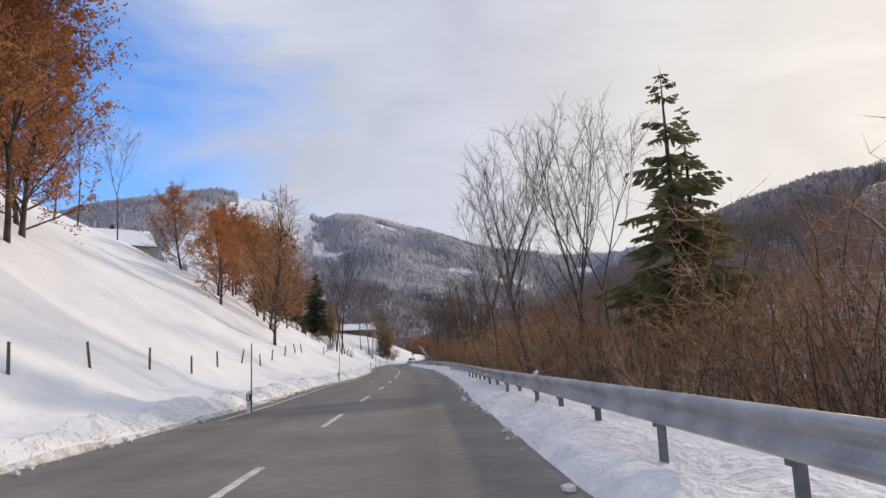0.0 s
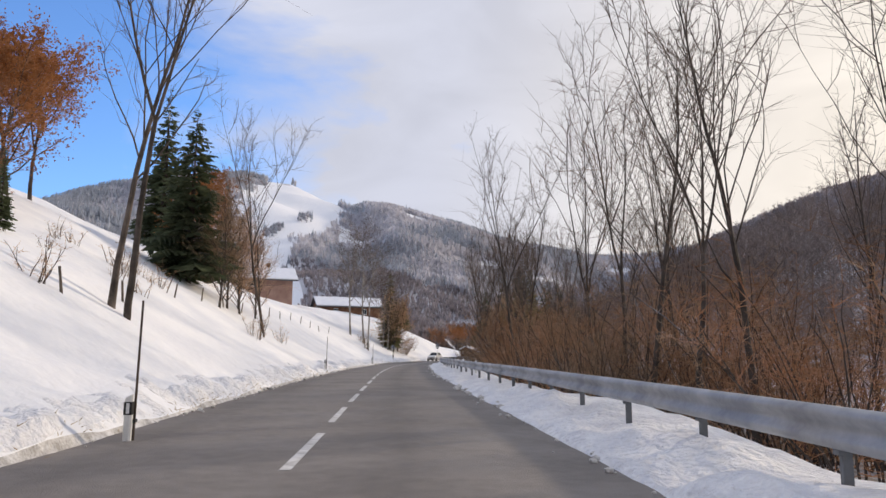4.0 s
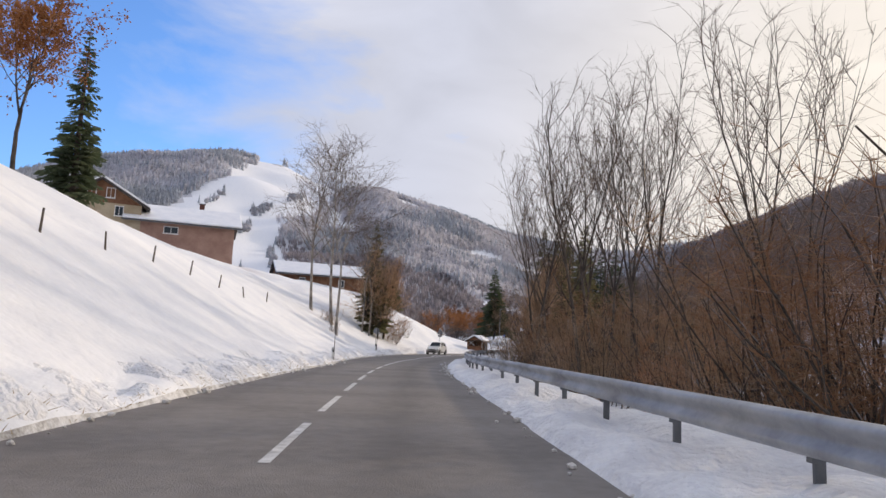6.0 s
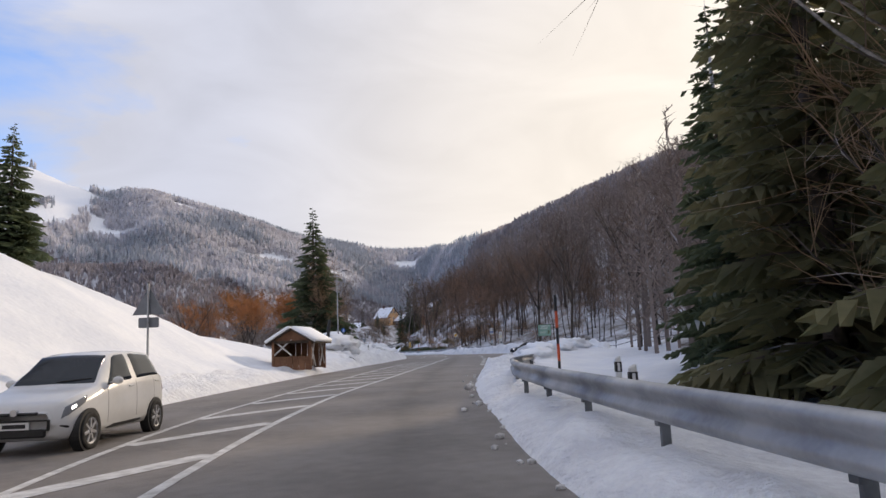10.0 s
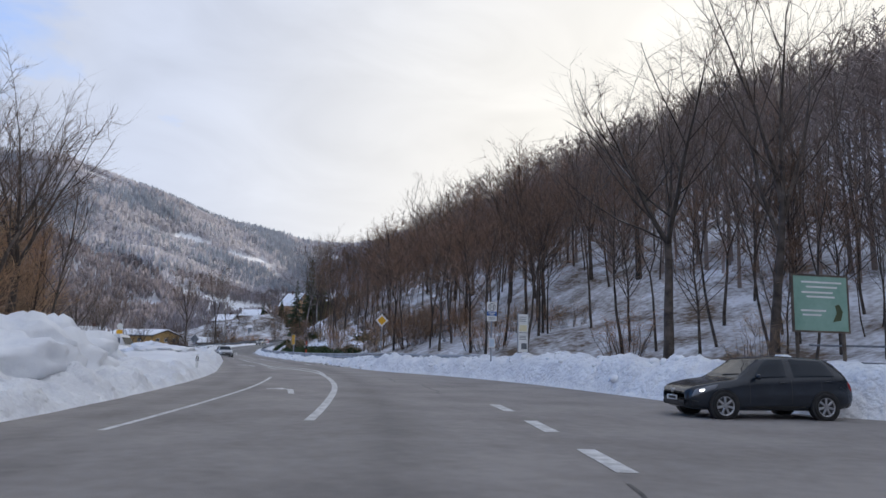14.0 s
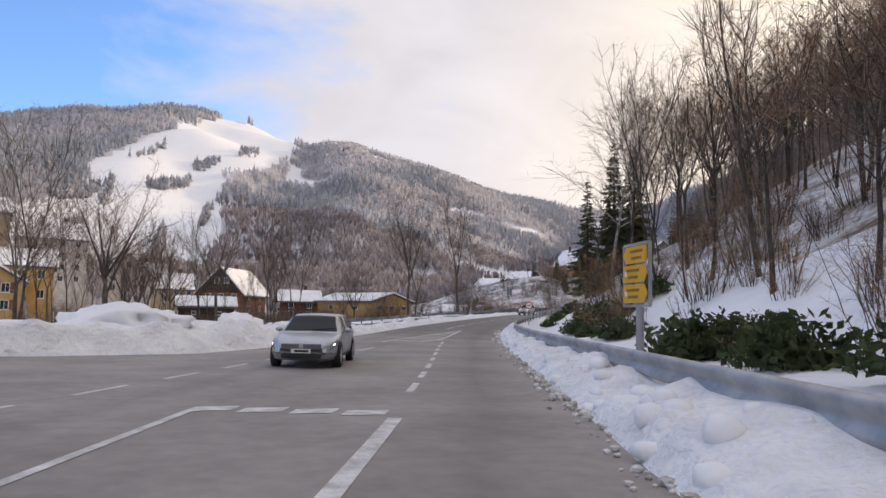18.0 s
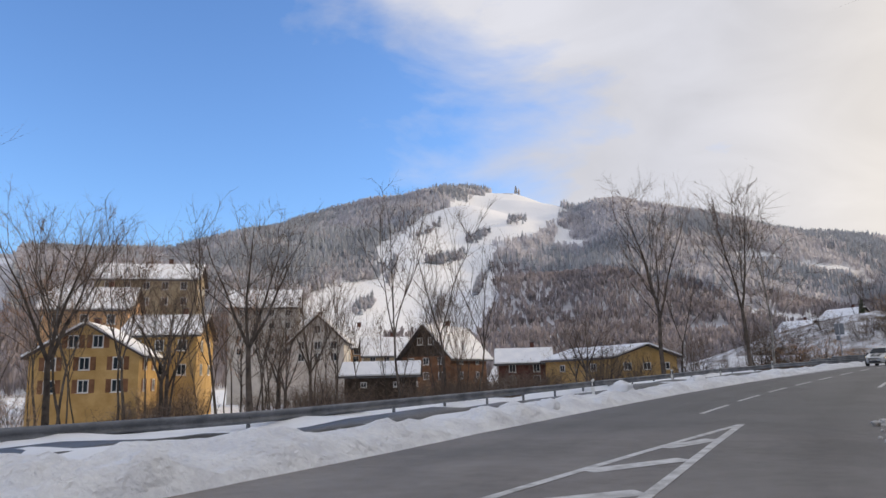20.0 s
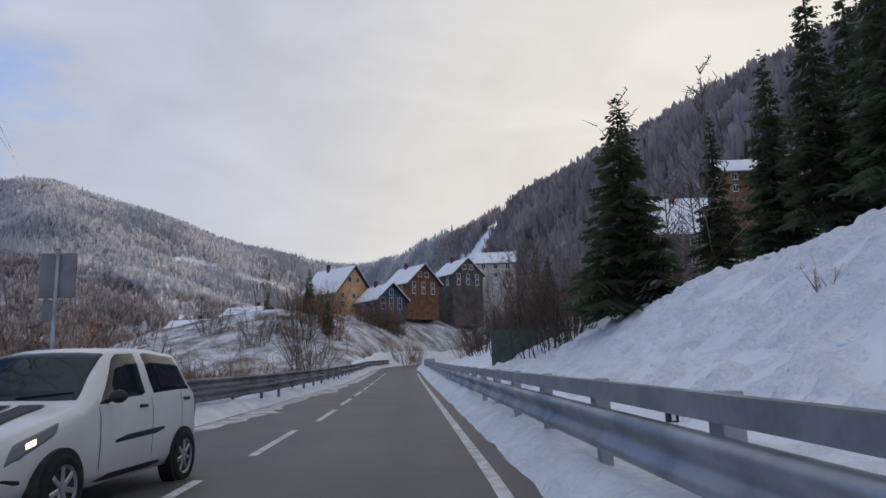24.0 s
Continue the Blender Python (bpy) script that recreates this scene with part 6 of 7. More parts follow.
for s, o in ((22.5, -5.4), (54.7, -6.0), (91, -4.05), (128, -5), (162.8, -4.9), (188, -6.9)):
    delineator(s, o - .2)
for s, o in ((270, -9), (308, -7.2), (346.2, -7.0), (411, -9.0), (427, -11), (445, -9.7), (434, -10.2)):
    delineator(s, o, False)
for s, o in ((19, 3.0), (71, 4.2), (120, 4.4), (167, 3.7), (207, 3.6), (210.6, 4.4), (457, 3.2), (489, 3.4), (446, 3.05)):
    delineator(s, o, False)


t = delineator(319.9, 4.75, False)
t.location.z -= .35


def disc(r, y, thick=.012, n=32, at=(0, 0)):
    bm = bmesh.new()
    rod(bm, (at[0], y, at[1]), (at[0], y + thick, at[1]), r, r, n)
    return bm


def plate(pts, y, thick=.012):
    """A flat plate with its outline (x, z), from y back by its thickness."""
    bm = bmesh.new()
    a = [bm.verts.new((x, y, z)) for x, z in pts]
    b = [bm.verts.new((x, y + thick, z)) for x, z in pts]
    bm.faces.new(a)
    bm.faces.new(b[::-1])
    for i in range(len(pts)):
        j = (i + 1) % len(pts)
        bm.faces.new((a[i], b[i], b[j], a[j]))
    bmesh.ops.recalc_face_normals(bm, faces=bm.faces)
    return bm


def rect(x0, z0, x1, z1):
    return [(x0, z0), (x1, z0), (x1, z1), (x0, z1)]


def rounded(x0, z0, x1, z1, r):
    out = []
    for cx, cz, a0 in ((x1 - r, z0 + r, -90), (x1 - r, z1 - r, 0), (x0 + r, z1 - r, 90), (x0 + r, z0 + r, 180)):
        out += [(cx + r * math.cos(radians(a0 + k * 30)), cz + r * math.sin(radians(a0 + k * 30))) for k in range(4)]
    return out


def pole(t, h, r=.032, mat=None):
    part("pole", rods(((0, .05, -.4), (0, .05, h), r, r, 12)), mat or ZINC, t)
    part("pole_cap", rods(((0, .05, h), (0, .05, h + .03), r * 1.15, r * .6, 12)), BLACK_PLASTIC, t)


def clamps(t, zs):
    for z in zs:
        part("clamp", boxes((.12, .05, .04, (0, .05, z))), ZINC_DARK, t)


def road_base(s, o):
    return ground(s, o).z - float(road_at(s, o)[2])


# warning triangle with a plate below, seen from its grey back
t = at_road("warning_sign", 217, -7.6, "triangular warning sign with a plate below, grey back", "road sign", "road signs", 180)
b = road_base(217, -7.6)
pole(t, 3.6 - b)
part("triangle_plate", plate([(-.48, 2.68 - b), (.48, 2.68 - b), (0, 3.5 - b)], -.01), SIGN_BACK, t)
part("sub_plate", plate(rounded(-.3, 2.3 - b, .3, 2.6 - b, .04), -.01), SIGN_BACK, t)
clamps(t, (3.1 - b, 2.45 - b))
t = at_road("round_sign", 189, -7.4, "round road sign on a grey pole, seen from its back", "road sign", "road signs", 180)
b = road_base(189, -7.4)
pole(t, 2.7 - b)
part("disc_plate", disc(.3, -.01, at=(0, 2.4 - b)), SIGN_BACK, t)
t = at_road("round_sign", 405.5, 3.4, "round white sign with a red rim on a grey pole", "road sign", "road signs", 0)
b = road_base(405.5, 3.4)
pole(t, 2.4 - b)
part("disc_plate", disc(.3, .0, at=(0, 2.05 - b)), RED_PAINT, t)
part("white_face", disc(.235, -.006, .006, at=(0, 2.05 - b)), SIGN_WHITE, t)
part("black_mark", boxes((.12, .004, .08, (-.07, -.008, 2.05 - b)), (.12, .004, .08, (.09, -.008, 2.05 - b))), BLACK_PLASTIC, t)
t = at_road("cycle_path_sign", 269.5, -11.5, "round blue path sign on a pole in the snow heap", "road sign", "road signs", 0)
pole(t, 2.0)
part("disc_plate", disc(.22, .0, at=(0, 1.75)), SIGN_BLUE, t)
part("white_mark", boxes((.16, .004, .05, (0, -.004, 1.68)), (.04, .004, .14, (.02, -.004, 1.79))), SIGN_WHITE, t)
# priority sign
t = at_road("priority_sign", 319.6, 3.95, "yellow priority diamond with a white border on a pole", "road sign", "road signs", 0)
b = road_base(319.6, 3.95)
pole(t, 3.85 - b)
q = 3.3 - b
part("white_plate", plate([(0, q - .44), (.44, q), (0, q + .44), (-.44, q)], .0), SIGN_WHITE, t)
part("yellow_face", plate([(0, q - .31), (.31, q), (0, q + .31), (-.31, q)], -.006, .006), SIGN_YELLOW, t)
clamps(t, (q,))
# diamond at the junction, seen from its back, and a round one beyond
t = at_road("priority_sign", 345.2, -8.3, "grey back of a diamond sign at the junction", "road sign", "road signs", 205)
b = road_base(345.2, -8.3)
pole(t, 2.5 - b)
q = 1.95 - b
part("diamond_plate", plate([(0, q - .45), (.45, q), (0, q + .45), (-.45, q)], .0), SIGN_BACK, t)
part("edge_strip", plate([(0, q - .49), (.49, q), (0, q + .49), (-.49, q)], -.02, .008), SIGN_WHITE, t, "pale turned edge")
clamps(t, (q,))
t = at_road("small_direction_sign", 350.6, -15.5, "small yellow sign and a round white sign on one pole", "road sign", "road signs", 20)
pole(t, 2.6)
part("yellow_plate", plate(rounded(-.30, 1.55, .30, 1.95, .03), .0), SIGN_YELLOW, t)
part("disc_plate", disc(.3, .0, at=(0, 2.3)), SIGN_WHITE, t)
# snow poles
for s, o, top in ((226.8, 5.8, 3.4), (352.9, 3.6, 2.6)):
    t = at_road("snow_pole", s, o, "orange-red and black banded snow pole", "snow pole", "snow poles", 0, -.2)
    b = road_base(s, o) - .2
    n = 5
    for k in range(n):
        z0, z1 = (top - b) * k / n, (top - b) * (k + 1) / n
        part("pole_band", rods(((0, 0, z0), (0, 0, z1), .062, .062, 10)), BLACK_PLASTIC if k % 2 == 0 else RED_PAINT, t)

# bus stop
t = at_road("bus_stop_sign", 307.9, 7.5, "bus stop pole with white panel, blue band and timetable box", "bus stop sign", "", 5)
b = road_base(307.9, 7.5)
pole(t, 4.05 - b, .04)
part("panel", plate(rounded(-.28, 3.0 - b, .28, 4.0 - b, .03), .0, .03), SIGN_WHITE, t)
part("blue_band", plate(rect(-.28, 3.28 - b, .28, 3.5 - b), -.006, .006), SIGN_BLUE, t)
part("ring_mark", disc(.2, -.004, .004, at=(0, 3.74 - b)), BLACK_PLASTIC, t)
part("ring_centre", disc(.165, -.007, .004, at=(0, 3.74 - b)), SIGN_WHITE, t)
part("line_mark", boxes((.028, .004, .22, (-.07, -.012, 3.74 - b)), (.028, .004, .22, (.07, -.012, 3.74 - b)), (.12, .004, .028, (0, -.012, 3.74 - b))), BLACK_PLASTIC, t)
part("line_bar", boxes((.4, .004, .05, (0, -.009, 3.42 - b)), (.26, .004, .04, (0, -.009, 3.33 - b))), SIGN_WHITE, t)
part("line_bar", boxes((.36, .004, .03, (0, -.003, 3.17 - b)), (.3, .004, .03, (0, -.003, 3.1 - b))), ZINC_DARK, t)
part("timetable_box", boxes((.34, .06, .5, (0, -.01, 1.85 - b), None, .01)), SIGN_WHITE, t)
part("timetable_sheet", boxes((.27, .004, .4, (0, -.045, 1.86 - b))), SIGN_BLUE_PALE, t)
t = at_road("notice_post", 305.9, 8.5, "white notice post with two printed panels", "notice board", "", 5)
b = road_base(305.9, 8.5)
part("pole", rods(((-.27, .03, -.3), (-.27, .03, 3.35 - b), .03, .03, 8)), ZINC, t)
part("pole", rods(((.27, .03, -.3), (.27, .03, 3.35 - b), .03, .03, 8)), ZINC, t)
part("upper_panel", boxes((.5, .03, .9, (0, 0, 2.85 - b), None, .006)), SIGN_WHITE, t)
part("lower_panel", boxes((.5, .03, .95, (0, 0, 1.88 - b), None, .006)), SIGN_WHITE, t)
part("picture_patch", boxes((.4, .004, .3, (0, -.018, 2.6 - b))), SIGN_YELLOW_PALE, t)
part("picture_patch", boxes((.3, .004, .3, (.05, -.018, 1.7 - b))), ZINC_DARK, t)
for z in (3.15, 3.05, 2.95, 2.2, 2.12, 2.04):
    part("line_bar", boxes((.36, .004, .03, (-.02, -.018, z - b))), ZINC_DARK, t)

# green board
bs, bo = to_road(68.9, 275.7)
t = at_road("information_board", bs, bo, "pale green information board with white lines on two posts", "information board", "", 6)
b = road_base(bs, bo) - .42
for x in (-.75, .75):
    part("post", rods(((x, .05, -.4), (x, .05, 3.25 - b), .05, .05, 10)), WOOD_POST, t)
part("panel", boxes((1.75, .04, 1.5, (0, 0, 2.5 - b), None, .008)), SIGN_GREEN, t)
part("frame", boxes((1.83, .06, .05, (0, .0, 3.27 - b)), (1.83, .06, .05, (0, .0, 1.73 - b)), (.05, .06, 1.5, (-.89, 0, 2.5 - b)), (.05, .06, 1.5, (.89, 0, 2.5 - b))), WOOD_POST, t)
for x, z, w in ((0.05, 3.08, 1.3), (0.05, 2.95, 1.0), (-.1, 2.8, 1.0), (0, 2.68, .9), (-.25, 2.3, .8), (-.3, 2.18, .6)):
    part("line_bar", boxes((w, .004, .05, (x, -.023, z - b))), SIGN_WHITE, t)
part("motif", plate([(.35, 2.0 - b), (.62, 2.05 - b), (.7, 2.3 - b), (.58, 2.5 - b), (.45, 2.45 - b), (.5, 2.25 - b)], -.026, .004), NEEDLE, t)

# yellow direction sign, turned to the side road
p = ground(361.5, 3.25)
zb = float(road_at(361.5, 3.25)[2]) - p.z
t = thing("direction_sign", tuple(p), -88, "yellow direction sign with arrow-ended panels in a grey frame", "road sign", "road signs")
part("post", rods(((0, .1, -.4), (0, .1, zb + 2.9), .08, .08, 16)), ZINC, t)
part("frame", boxes((1.2, .06, .05, (0, .03, zb + 3.0))), ZINC, t)
part("frame", boxes((1.2, .06, .05, (0, .03, zb + 1.72))), ZINC, t)
for x in (-.6, 0, .6):
    part("frame", boxes((.05, .06, 1.28, (x, .035, zb + 2.36))), ZINC, t)
for k, (z0, z1, way) in enumerate(((2.6, 2.95, -1), (2.2, 2.56, 1), (1.78, 2.16, 1))):
    zm = (z0 + z1) / 2
    pts = [(-.54 * way, z0), (.42 * way, z0), (.57 * way, zm), (.42 * way, z1), (-.54 * way, z1)]
    pan = part("arrow_panel", plate([(x, zb + z) for x, z in pts], -.02, .02), SIGN_YELLOW, t)
    for dz, w in ((.07, .6), (-.07, .46)):
        part("line_bar", boxes((w, .004, .06, (-.08 * way, -.023, zb + zm + dz))), SIGN_BAR, pan)
    if k:
        part("number_patch", boxes((.12, .004, .1, (-.42 * way, -.023, zb + zm))), SIGN_WHITE, pan)

# far signs beside the bend, seen from their backs
t = at_road("lane_sign", 466.8, -8.8, "pair of tall dark sign backs on a steel pole", "road sign", "road signs", 180)
b = road_base(466.8, -8.8)
pole(t, 4.4 - b, .05)
part("panel", boxes((.42, .06, 1.15, (-.24, 0, 3.75 - b), None, .02)), SIGN_BACK, t)
part("panel", boxes((.42, .06, 1.15, (.24, 0, 3.75 - b), None, .02)), SIGN_BACK, t)
part("small_panel", boxes((.3, .05, .5, (.2, 0, 2.85 - b), None, .02)), SIGN_BACK, t)
clamps(t, (4.2 - b, 3.2 - b))

# street lamp
t = at_road("street_lamp", 262, -10.6, "tall slim grey street lamp with a short arm", "street lamp")
part("pole", rods(((0, 0, -.4), (0, 0, 7.0), .07, .04, 12)), ZINC, t)
part("arm", rods(((0, 0, 7.0), (.5, 0, 7.25), .035, .03, 8)), ZINC, t)
part("lamp_head", boxes((.55, .2, .1, (.75, 0, 7.27), None, .03)), ZINC_DARK, t)
t = at_road("leaning_post", 258.5, -11.0, "thick black post leaning beside the timber shelter", "post")
part("pole", rods(((0, 0, -.3), (.35, 0, 2.6), .16, .15, 12)), BLACK_PLASTIC, t)
part("cap", rods(((.35, 0, 2.6), (.36, 0, 2.68), .16, .08, 12)), BLACK_PLASTIC, t)

# fence posts on the left slope
fence = bpy.data.meshes.new("fence_post")
bm = rods(((0, 0, -.4), (.02, 0, .8), .05, .04, 7))
bm.to_mesh(fence)
bm.free()
fence.materials.append(WOOD_POST)
rng = random.Random(17)
for s, o in [(13 + 4.6 * k, -10.4 + .1 * math.sin(k * 2.1) + .02 * k) for k in range(12)] + [(118 + 5.2 * k, -12.2 - .1 * k) for k in range(12)] + [(76 + 5 * k, -9.6 - .1 * k) for k in range(7)]:
    p = ground(s, o)
    ob = new("fence_post", fence)
    ob.matrix_world = pose(p.x, p.y, p.z, rng.uniform(-7, 7), rng.uniform(-9, 9), rng.uniform(0, 360))
    tagged(ob, "weathered wooden fence post leaning in the snow", "fence post", "fence posts on the slope")

# fence beyond the exit on the right
p = ground(262, 17)
t = thing("railing_fence", (0, 0, 0), 0, "low grey railing beyond the snowy exit", "fence")
for k in range(9):
    a, b2 = ground(250 + 5 * k, 20.5 - .55 * k), ground(255 + 5 * k, 20.5 - .55 * (k + 1))
    part("post", rods((tuple(a - Vector((0, 0, .3))), tuple(a + Vector((0, 0, 1.25))), .05, .05, 6)), ZINC_DARK, t)
    for h in (.6, 1.15):
        part("rail", rods((tuple(a + Vector((0, 0, h))), tuple(b2 + Vector((0, 0, h))), .035, .035, 6)), ZINC_DARK, t)


# ---- timber shelter ----
p = ground(241.5, -9.0)
t = thing("bus_shelter", (p.x, p.y, p.z - .1), heading(241) - 4, "brown timber bus shelter with cross braces and a thick snow roof", "shelter")
W2, D2, HE, HR_ = 1.2, 1.5, 1.8, 2.5
for x in (-W2, W2):
    for y in (-D2, D2):
        part("corner_post", boxes((.16, .16, HE, (x, y, HE / 2), None, .01)), WOOD_BROWN, t)
for y in (-D2, D2):
    part("gable", plate([(-W2 - .05, HE), (W2 + .05, HE), (0, HR_)], y - .03, .06), WOOD_BROWN, t)
    part("tie_beam", boxes((2 * W2 + .3, .14, .16, (0, y, HE - .06))), WOOD_DARK, t)
for k in range(7):
    part("board", boxes((.045, .40, HE - .1, (-W2, -D2 + .22 + k * .42, HE / 2), None, .006)), WOOD_BROWN, t)
for k in range(6):
    part("board", boxes((.38, .045, HE - .1, (-W2 + .24 + k * .4, D2, HE / 2), None, .006)), WOOD_BROWN, t)
for k in range(6):
    part("board", boxes((.38, .045, .85, (-W2 + .24 + k * .4, -D2, .42), None, .006)), WOOD_BROWN, t)
part("brace", rods(((-W2, -D2, .9), (0, -D2, 1.9), .05, .05, 4)), PLASTER_WHITE, t)
part("brace", rods(((-W2, -D2, 1.9), (0, -D2, .9), .05, .05, 4)), PLASTER_WHITE, t)
for y0 in (-D2, 0.5):
    part("brace", rods(((W2, y0, .2), (W2, y0 + 1.0, 1.9), .045, .045, 4)), PLASTER_WHITE, t)
    part("brace", rods(((W2, y0, 1.9), (W2, y0 + 1.0, .2), .045, .045, 4)), PLASTER_WHITE, t)
part("bench", boxes((.4, 2.6, .06, (-.9, 0, .5)), (.06, .06, .5, (-.9, -1.1, .25)), (.06, .06, .5, (-.9, 1.1, .25))), WOOD_DARK, t)
for sg in (-1, 1):
    a = math.atan2(HR_ - HE, W2)
    ln = math.hypot(HR_ - HE, W2) + .45
    m = Matrix.Rotation(sg * a, 4, "Y")
    c = Vector((sg * math.cos(a) * ln / 2, 0, HR_ - math.sin(a) * ln / 2 + .05))
    part("roof_slab", boxes((ln, 2 * D2 + .7, .08, c, m)), WOOD_DARK, t)
    bm = boxes((ln - .04, 2 * D2 + .66, .22, c + m @ Vector((0, 0, .15)), m, .06))
    part("snow_cover", bm, SNOW_ROOF, t, smooth=True)


# ---- houses ----
def facade(t, at, yaw, w, z0, z1, cols, rows, size, shutters, shared, skip=()):
    """Windows on one wall: a frame with its pane, and shutters where there are any."""
    for r in range(rows):
        for c in range(cols):
            if (r, c) in skip:
                continue
            x = (c + .5) / cols * w - w / 2
            z = z0 + (r + .55) / rows * (z1 - z0)
            m = pose(at[0], at[1], 0, 0, 0, yaw) @ Matrix.Translation((x, 0, z))
            win = new("window", shared[0])
            win.parent = t
            win.matrix_basis = m
            for name, me in (("pane", shared[1]), ("sill", shared[3]), ("mullion", shared[4])):
                pane = new(name, me)
                pane.parent = win
            if shutters:
                for sg in (-1, 1):
                    sh = new("shutter", shared[2])
                    sh.parent = win
                    sh.matrix_basis = Matrix.Translation((sg * size[0] * .78, -.03, 0))


def window_meshes(size, frame_mat, shut_mat):
    w, h = size
    a = bmesh.new()
    loops = []
    for k, y in ((0, -.08), (0, .02), (.09, .02), (.09, -.08)):
        loops.append([a.verts.new((sx * (w / 2 - k), y, sz * (h / 2 - k))) for sx, sz in ((-1, -1), (1, -1), (1, 1), (-1, 1))])
    for i in range(4):
        for j in range(4):
            p, q = loops[i], loops[(i + 1) % 4]
            a.faces.new((p[j], p[(j + 1) % 4], q[(j + 1) % 4], q[j]))
    bmesh.ops.recalc_face_normals(a, faces=a.faces)
    d = boxes((w + .14, .16, .05, (0, -.09, -h / 2 - .03)))
    e = boxes((.06, .06, h - .18, (0, -.04, 0)))
    b = boxes((w - .06, .03, h - .06, (0, -.012, 0)))
    c = boxes((w * .48, .05, h + .05, (0, 0, 0), None, .01))
    out = []
    for name, bm, mat in (("window", a, frame_mat), ("pane", b, PANE), ("shutter", c, shut_mat), ("sill", d, SIGN_WHITE), ("mullion", e, frame_mat)):
        me = bpy.data.meshes.new(name)
        bm.to_mesh(me)
        bm.free()
        me.materials.append(mat)
        out.append(me)
    return out


def house(at, yaw, w, d, eave, ridge, wall, label, gable=False, roof=None, cols=3, rows=2, win=(1.0, 1.25), shutters=None, chimney=True, upper=None, over=.6, deep=4.0, category="house", snow=True, dormer=False, side_cols=2, skip=()):
    """A house whose front looks to -y; gable=True turns its gable to the front."""
    t = thing("house" if category == "house" else category.replace(" ", "_"), at, yaw, label, category, "village houses" if category == "house" else "")
    if gable:
        sx, sy = d / 2, w / 2
        turn = Matrix.Rotation(radians(90), 4, "Z")
    else:
        sx, sy = w / 2, d / 2
        turn = Matrix()
    # body with gables at both ends of the ridge, which runs along local x
    bm = bmesh.new()
    low = [bm.verts.new(turn @ Vector((x, y, -deep))) for x, y in ((-sx, -sy), (sx, -sy), (sx, sy), (-sx, sy))]
    top = [bm.verts.new(turn @ Vector((x, y, eave))) for x, y in ((-sx, -sy), (sx, -sy), (sx, sy), (-sx, sy))]
    r0, r1 = bm.verts.new(turn @ Vector((-sx, 0, ridge - .05))), bm.verts.new(turn @ Vector((sx, 0, ridge - .05)))
    for q in ((low[0], low[1], top[1], top[0]), (low[2], low[3], top[3], top[2]), (low[1], low[2], top[2], r1, top[1]), (low[3], low[0], top[0], r0, top[3]), (top[0], top[1], r1, r0), (top[2], top[3], r0, r1)):
        bm.faces.new(q)
    bmesh.ops.recalc_face_normals(bm, faces=bm.faces)
    part("wall", bm, wall, t)
    if upper:
        for sg in (-1, 1):
            g = bmesh.new()
            x = sg * (sx + .03)
            vs = [g.verts.new(turn @ Vector(q)) for q in ((x, -sy, eave - .1), (x, sy, eave - .1), (x, 0, ridge - .06))]
            g.faces.new(vs)
            part("gable_boarding", g, upper, t)
    a = math.atan2(ridge - eave, sy)
    ln = math.hypot(ridge - eave, sy) + over
    for sg in (-1, 1):
        m = turn @ Matrix.Rotation(sg * -a, 4, "X")
        c = turn @ Vector((0, sg * math.cos(a) * ln / 2, ridge - math.sin(a) * ln / 2 + .04))
        part("roof", boxes((2 * sx + 2 * over, ln, .16, c, m)), roof or TILE_DARK, t)
        if snow:
            part("snow_cover", boxes((2 * sx + 2 * over - .1, ln - .12, .26, c + m.to_3x3() @ Vector((0, 0, .2)), m, .08)), SNOW_ROOF, t)
        part("gutter", rods((tuple(turn @ Vector((-sx - over, sg * (math.cos(a) * ln + .05), ridge - math.sin(a) * ln))), tuple(turn @ Vector((sx + over, sg * (math.cos(a) * ln + .05), ridge - math.sin(a) * ln))), .06, .06, 6)), ZINC_DARK, t)
    if chimney:
        c = turn @ Vector((sx * .35, sy * .15, ridge + .2))
        ch = part("chimney", boxes((.6, .6, 1.7, c, None, .02)), BRICK_RED, t)
        part("chimney_cap", boxes((.75, .75, .1, c + Vector((0, 0, .9)))), ZINC_DARK, ch)
    shared = window_meshes(win, SIGN_WHITE, shutters or WOOD_BROWN)
    fx, fy = w / 2, d / 2
    zt = eave if not gable else eave + .15
    facade(t, (0, -fy), 0, w * .92, .2, zt, cols, rows, win, shutters, shared, skip)
    for sg in (-1, 1):
        facade(t, (sg * fx, 0), sg * 90, d * .9, .2, zt, side_cols, rows, win, shutters, shared)
    if gable and ridge - eave > 2.2:
        facade(t, (0, -fy), 0, w * .45, eave, ridge - .6, 2 if w > 8 else 1, 1, win, shutters, shared)
    if not gable and ridge - eave > 2.6:
        for sg in (-1, 1):
            facade(t, (sg * fx, 0), sg * 90, d * .4, eave, ridge - .6, 1, 1, win, shutters, shared)
    if dormer:
        for x in (-w * .22, w * .22):
            yy = -fy * .55
            zz = eave + (ridge - eave) * .45
            dm = part("dormer", boxes((1.6, 1.8, 1.3, (x, yy, zz), None, .02)), wall, t)
            part("dormer_pane", boxes((1.0, .04, .7, (x, yy - .92, zz + .1))), PANE, dm)
            part("dormer_snow", boxes((2.0, 2.2, .25, (x, yy, zz + .76), None, .08)), SNOW_ROOF, dm)
    return t


def facing(x, y, s, turn=0.0):
    """The turn of a house at x, y whose front looks back to the road at s."""
    e = road_at(s, 0)
    return math.degrees(math.atan2(-(x - float(e[0])), y - float(e[1]))) + turn


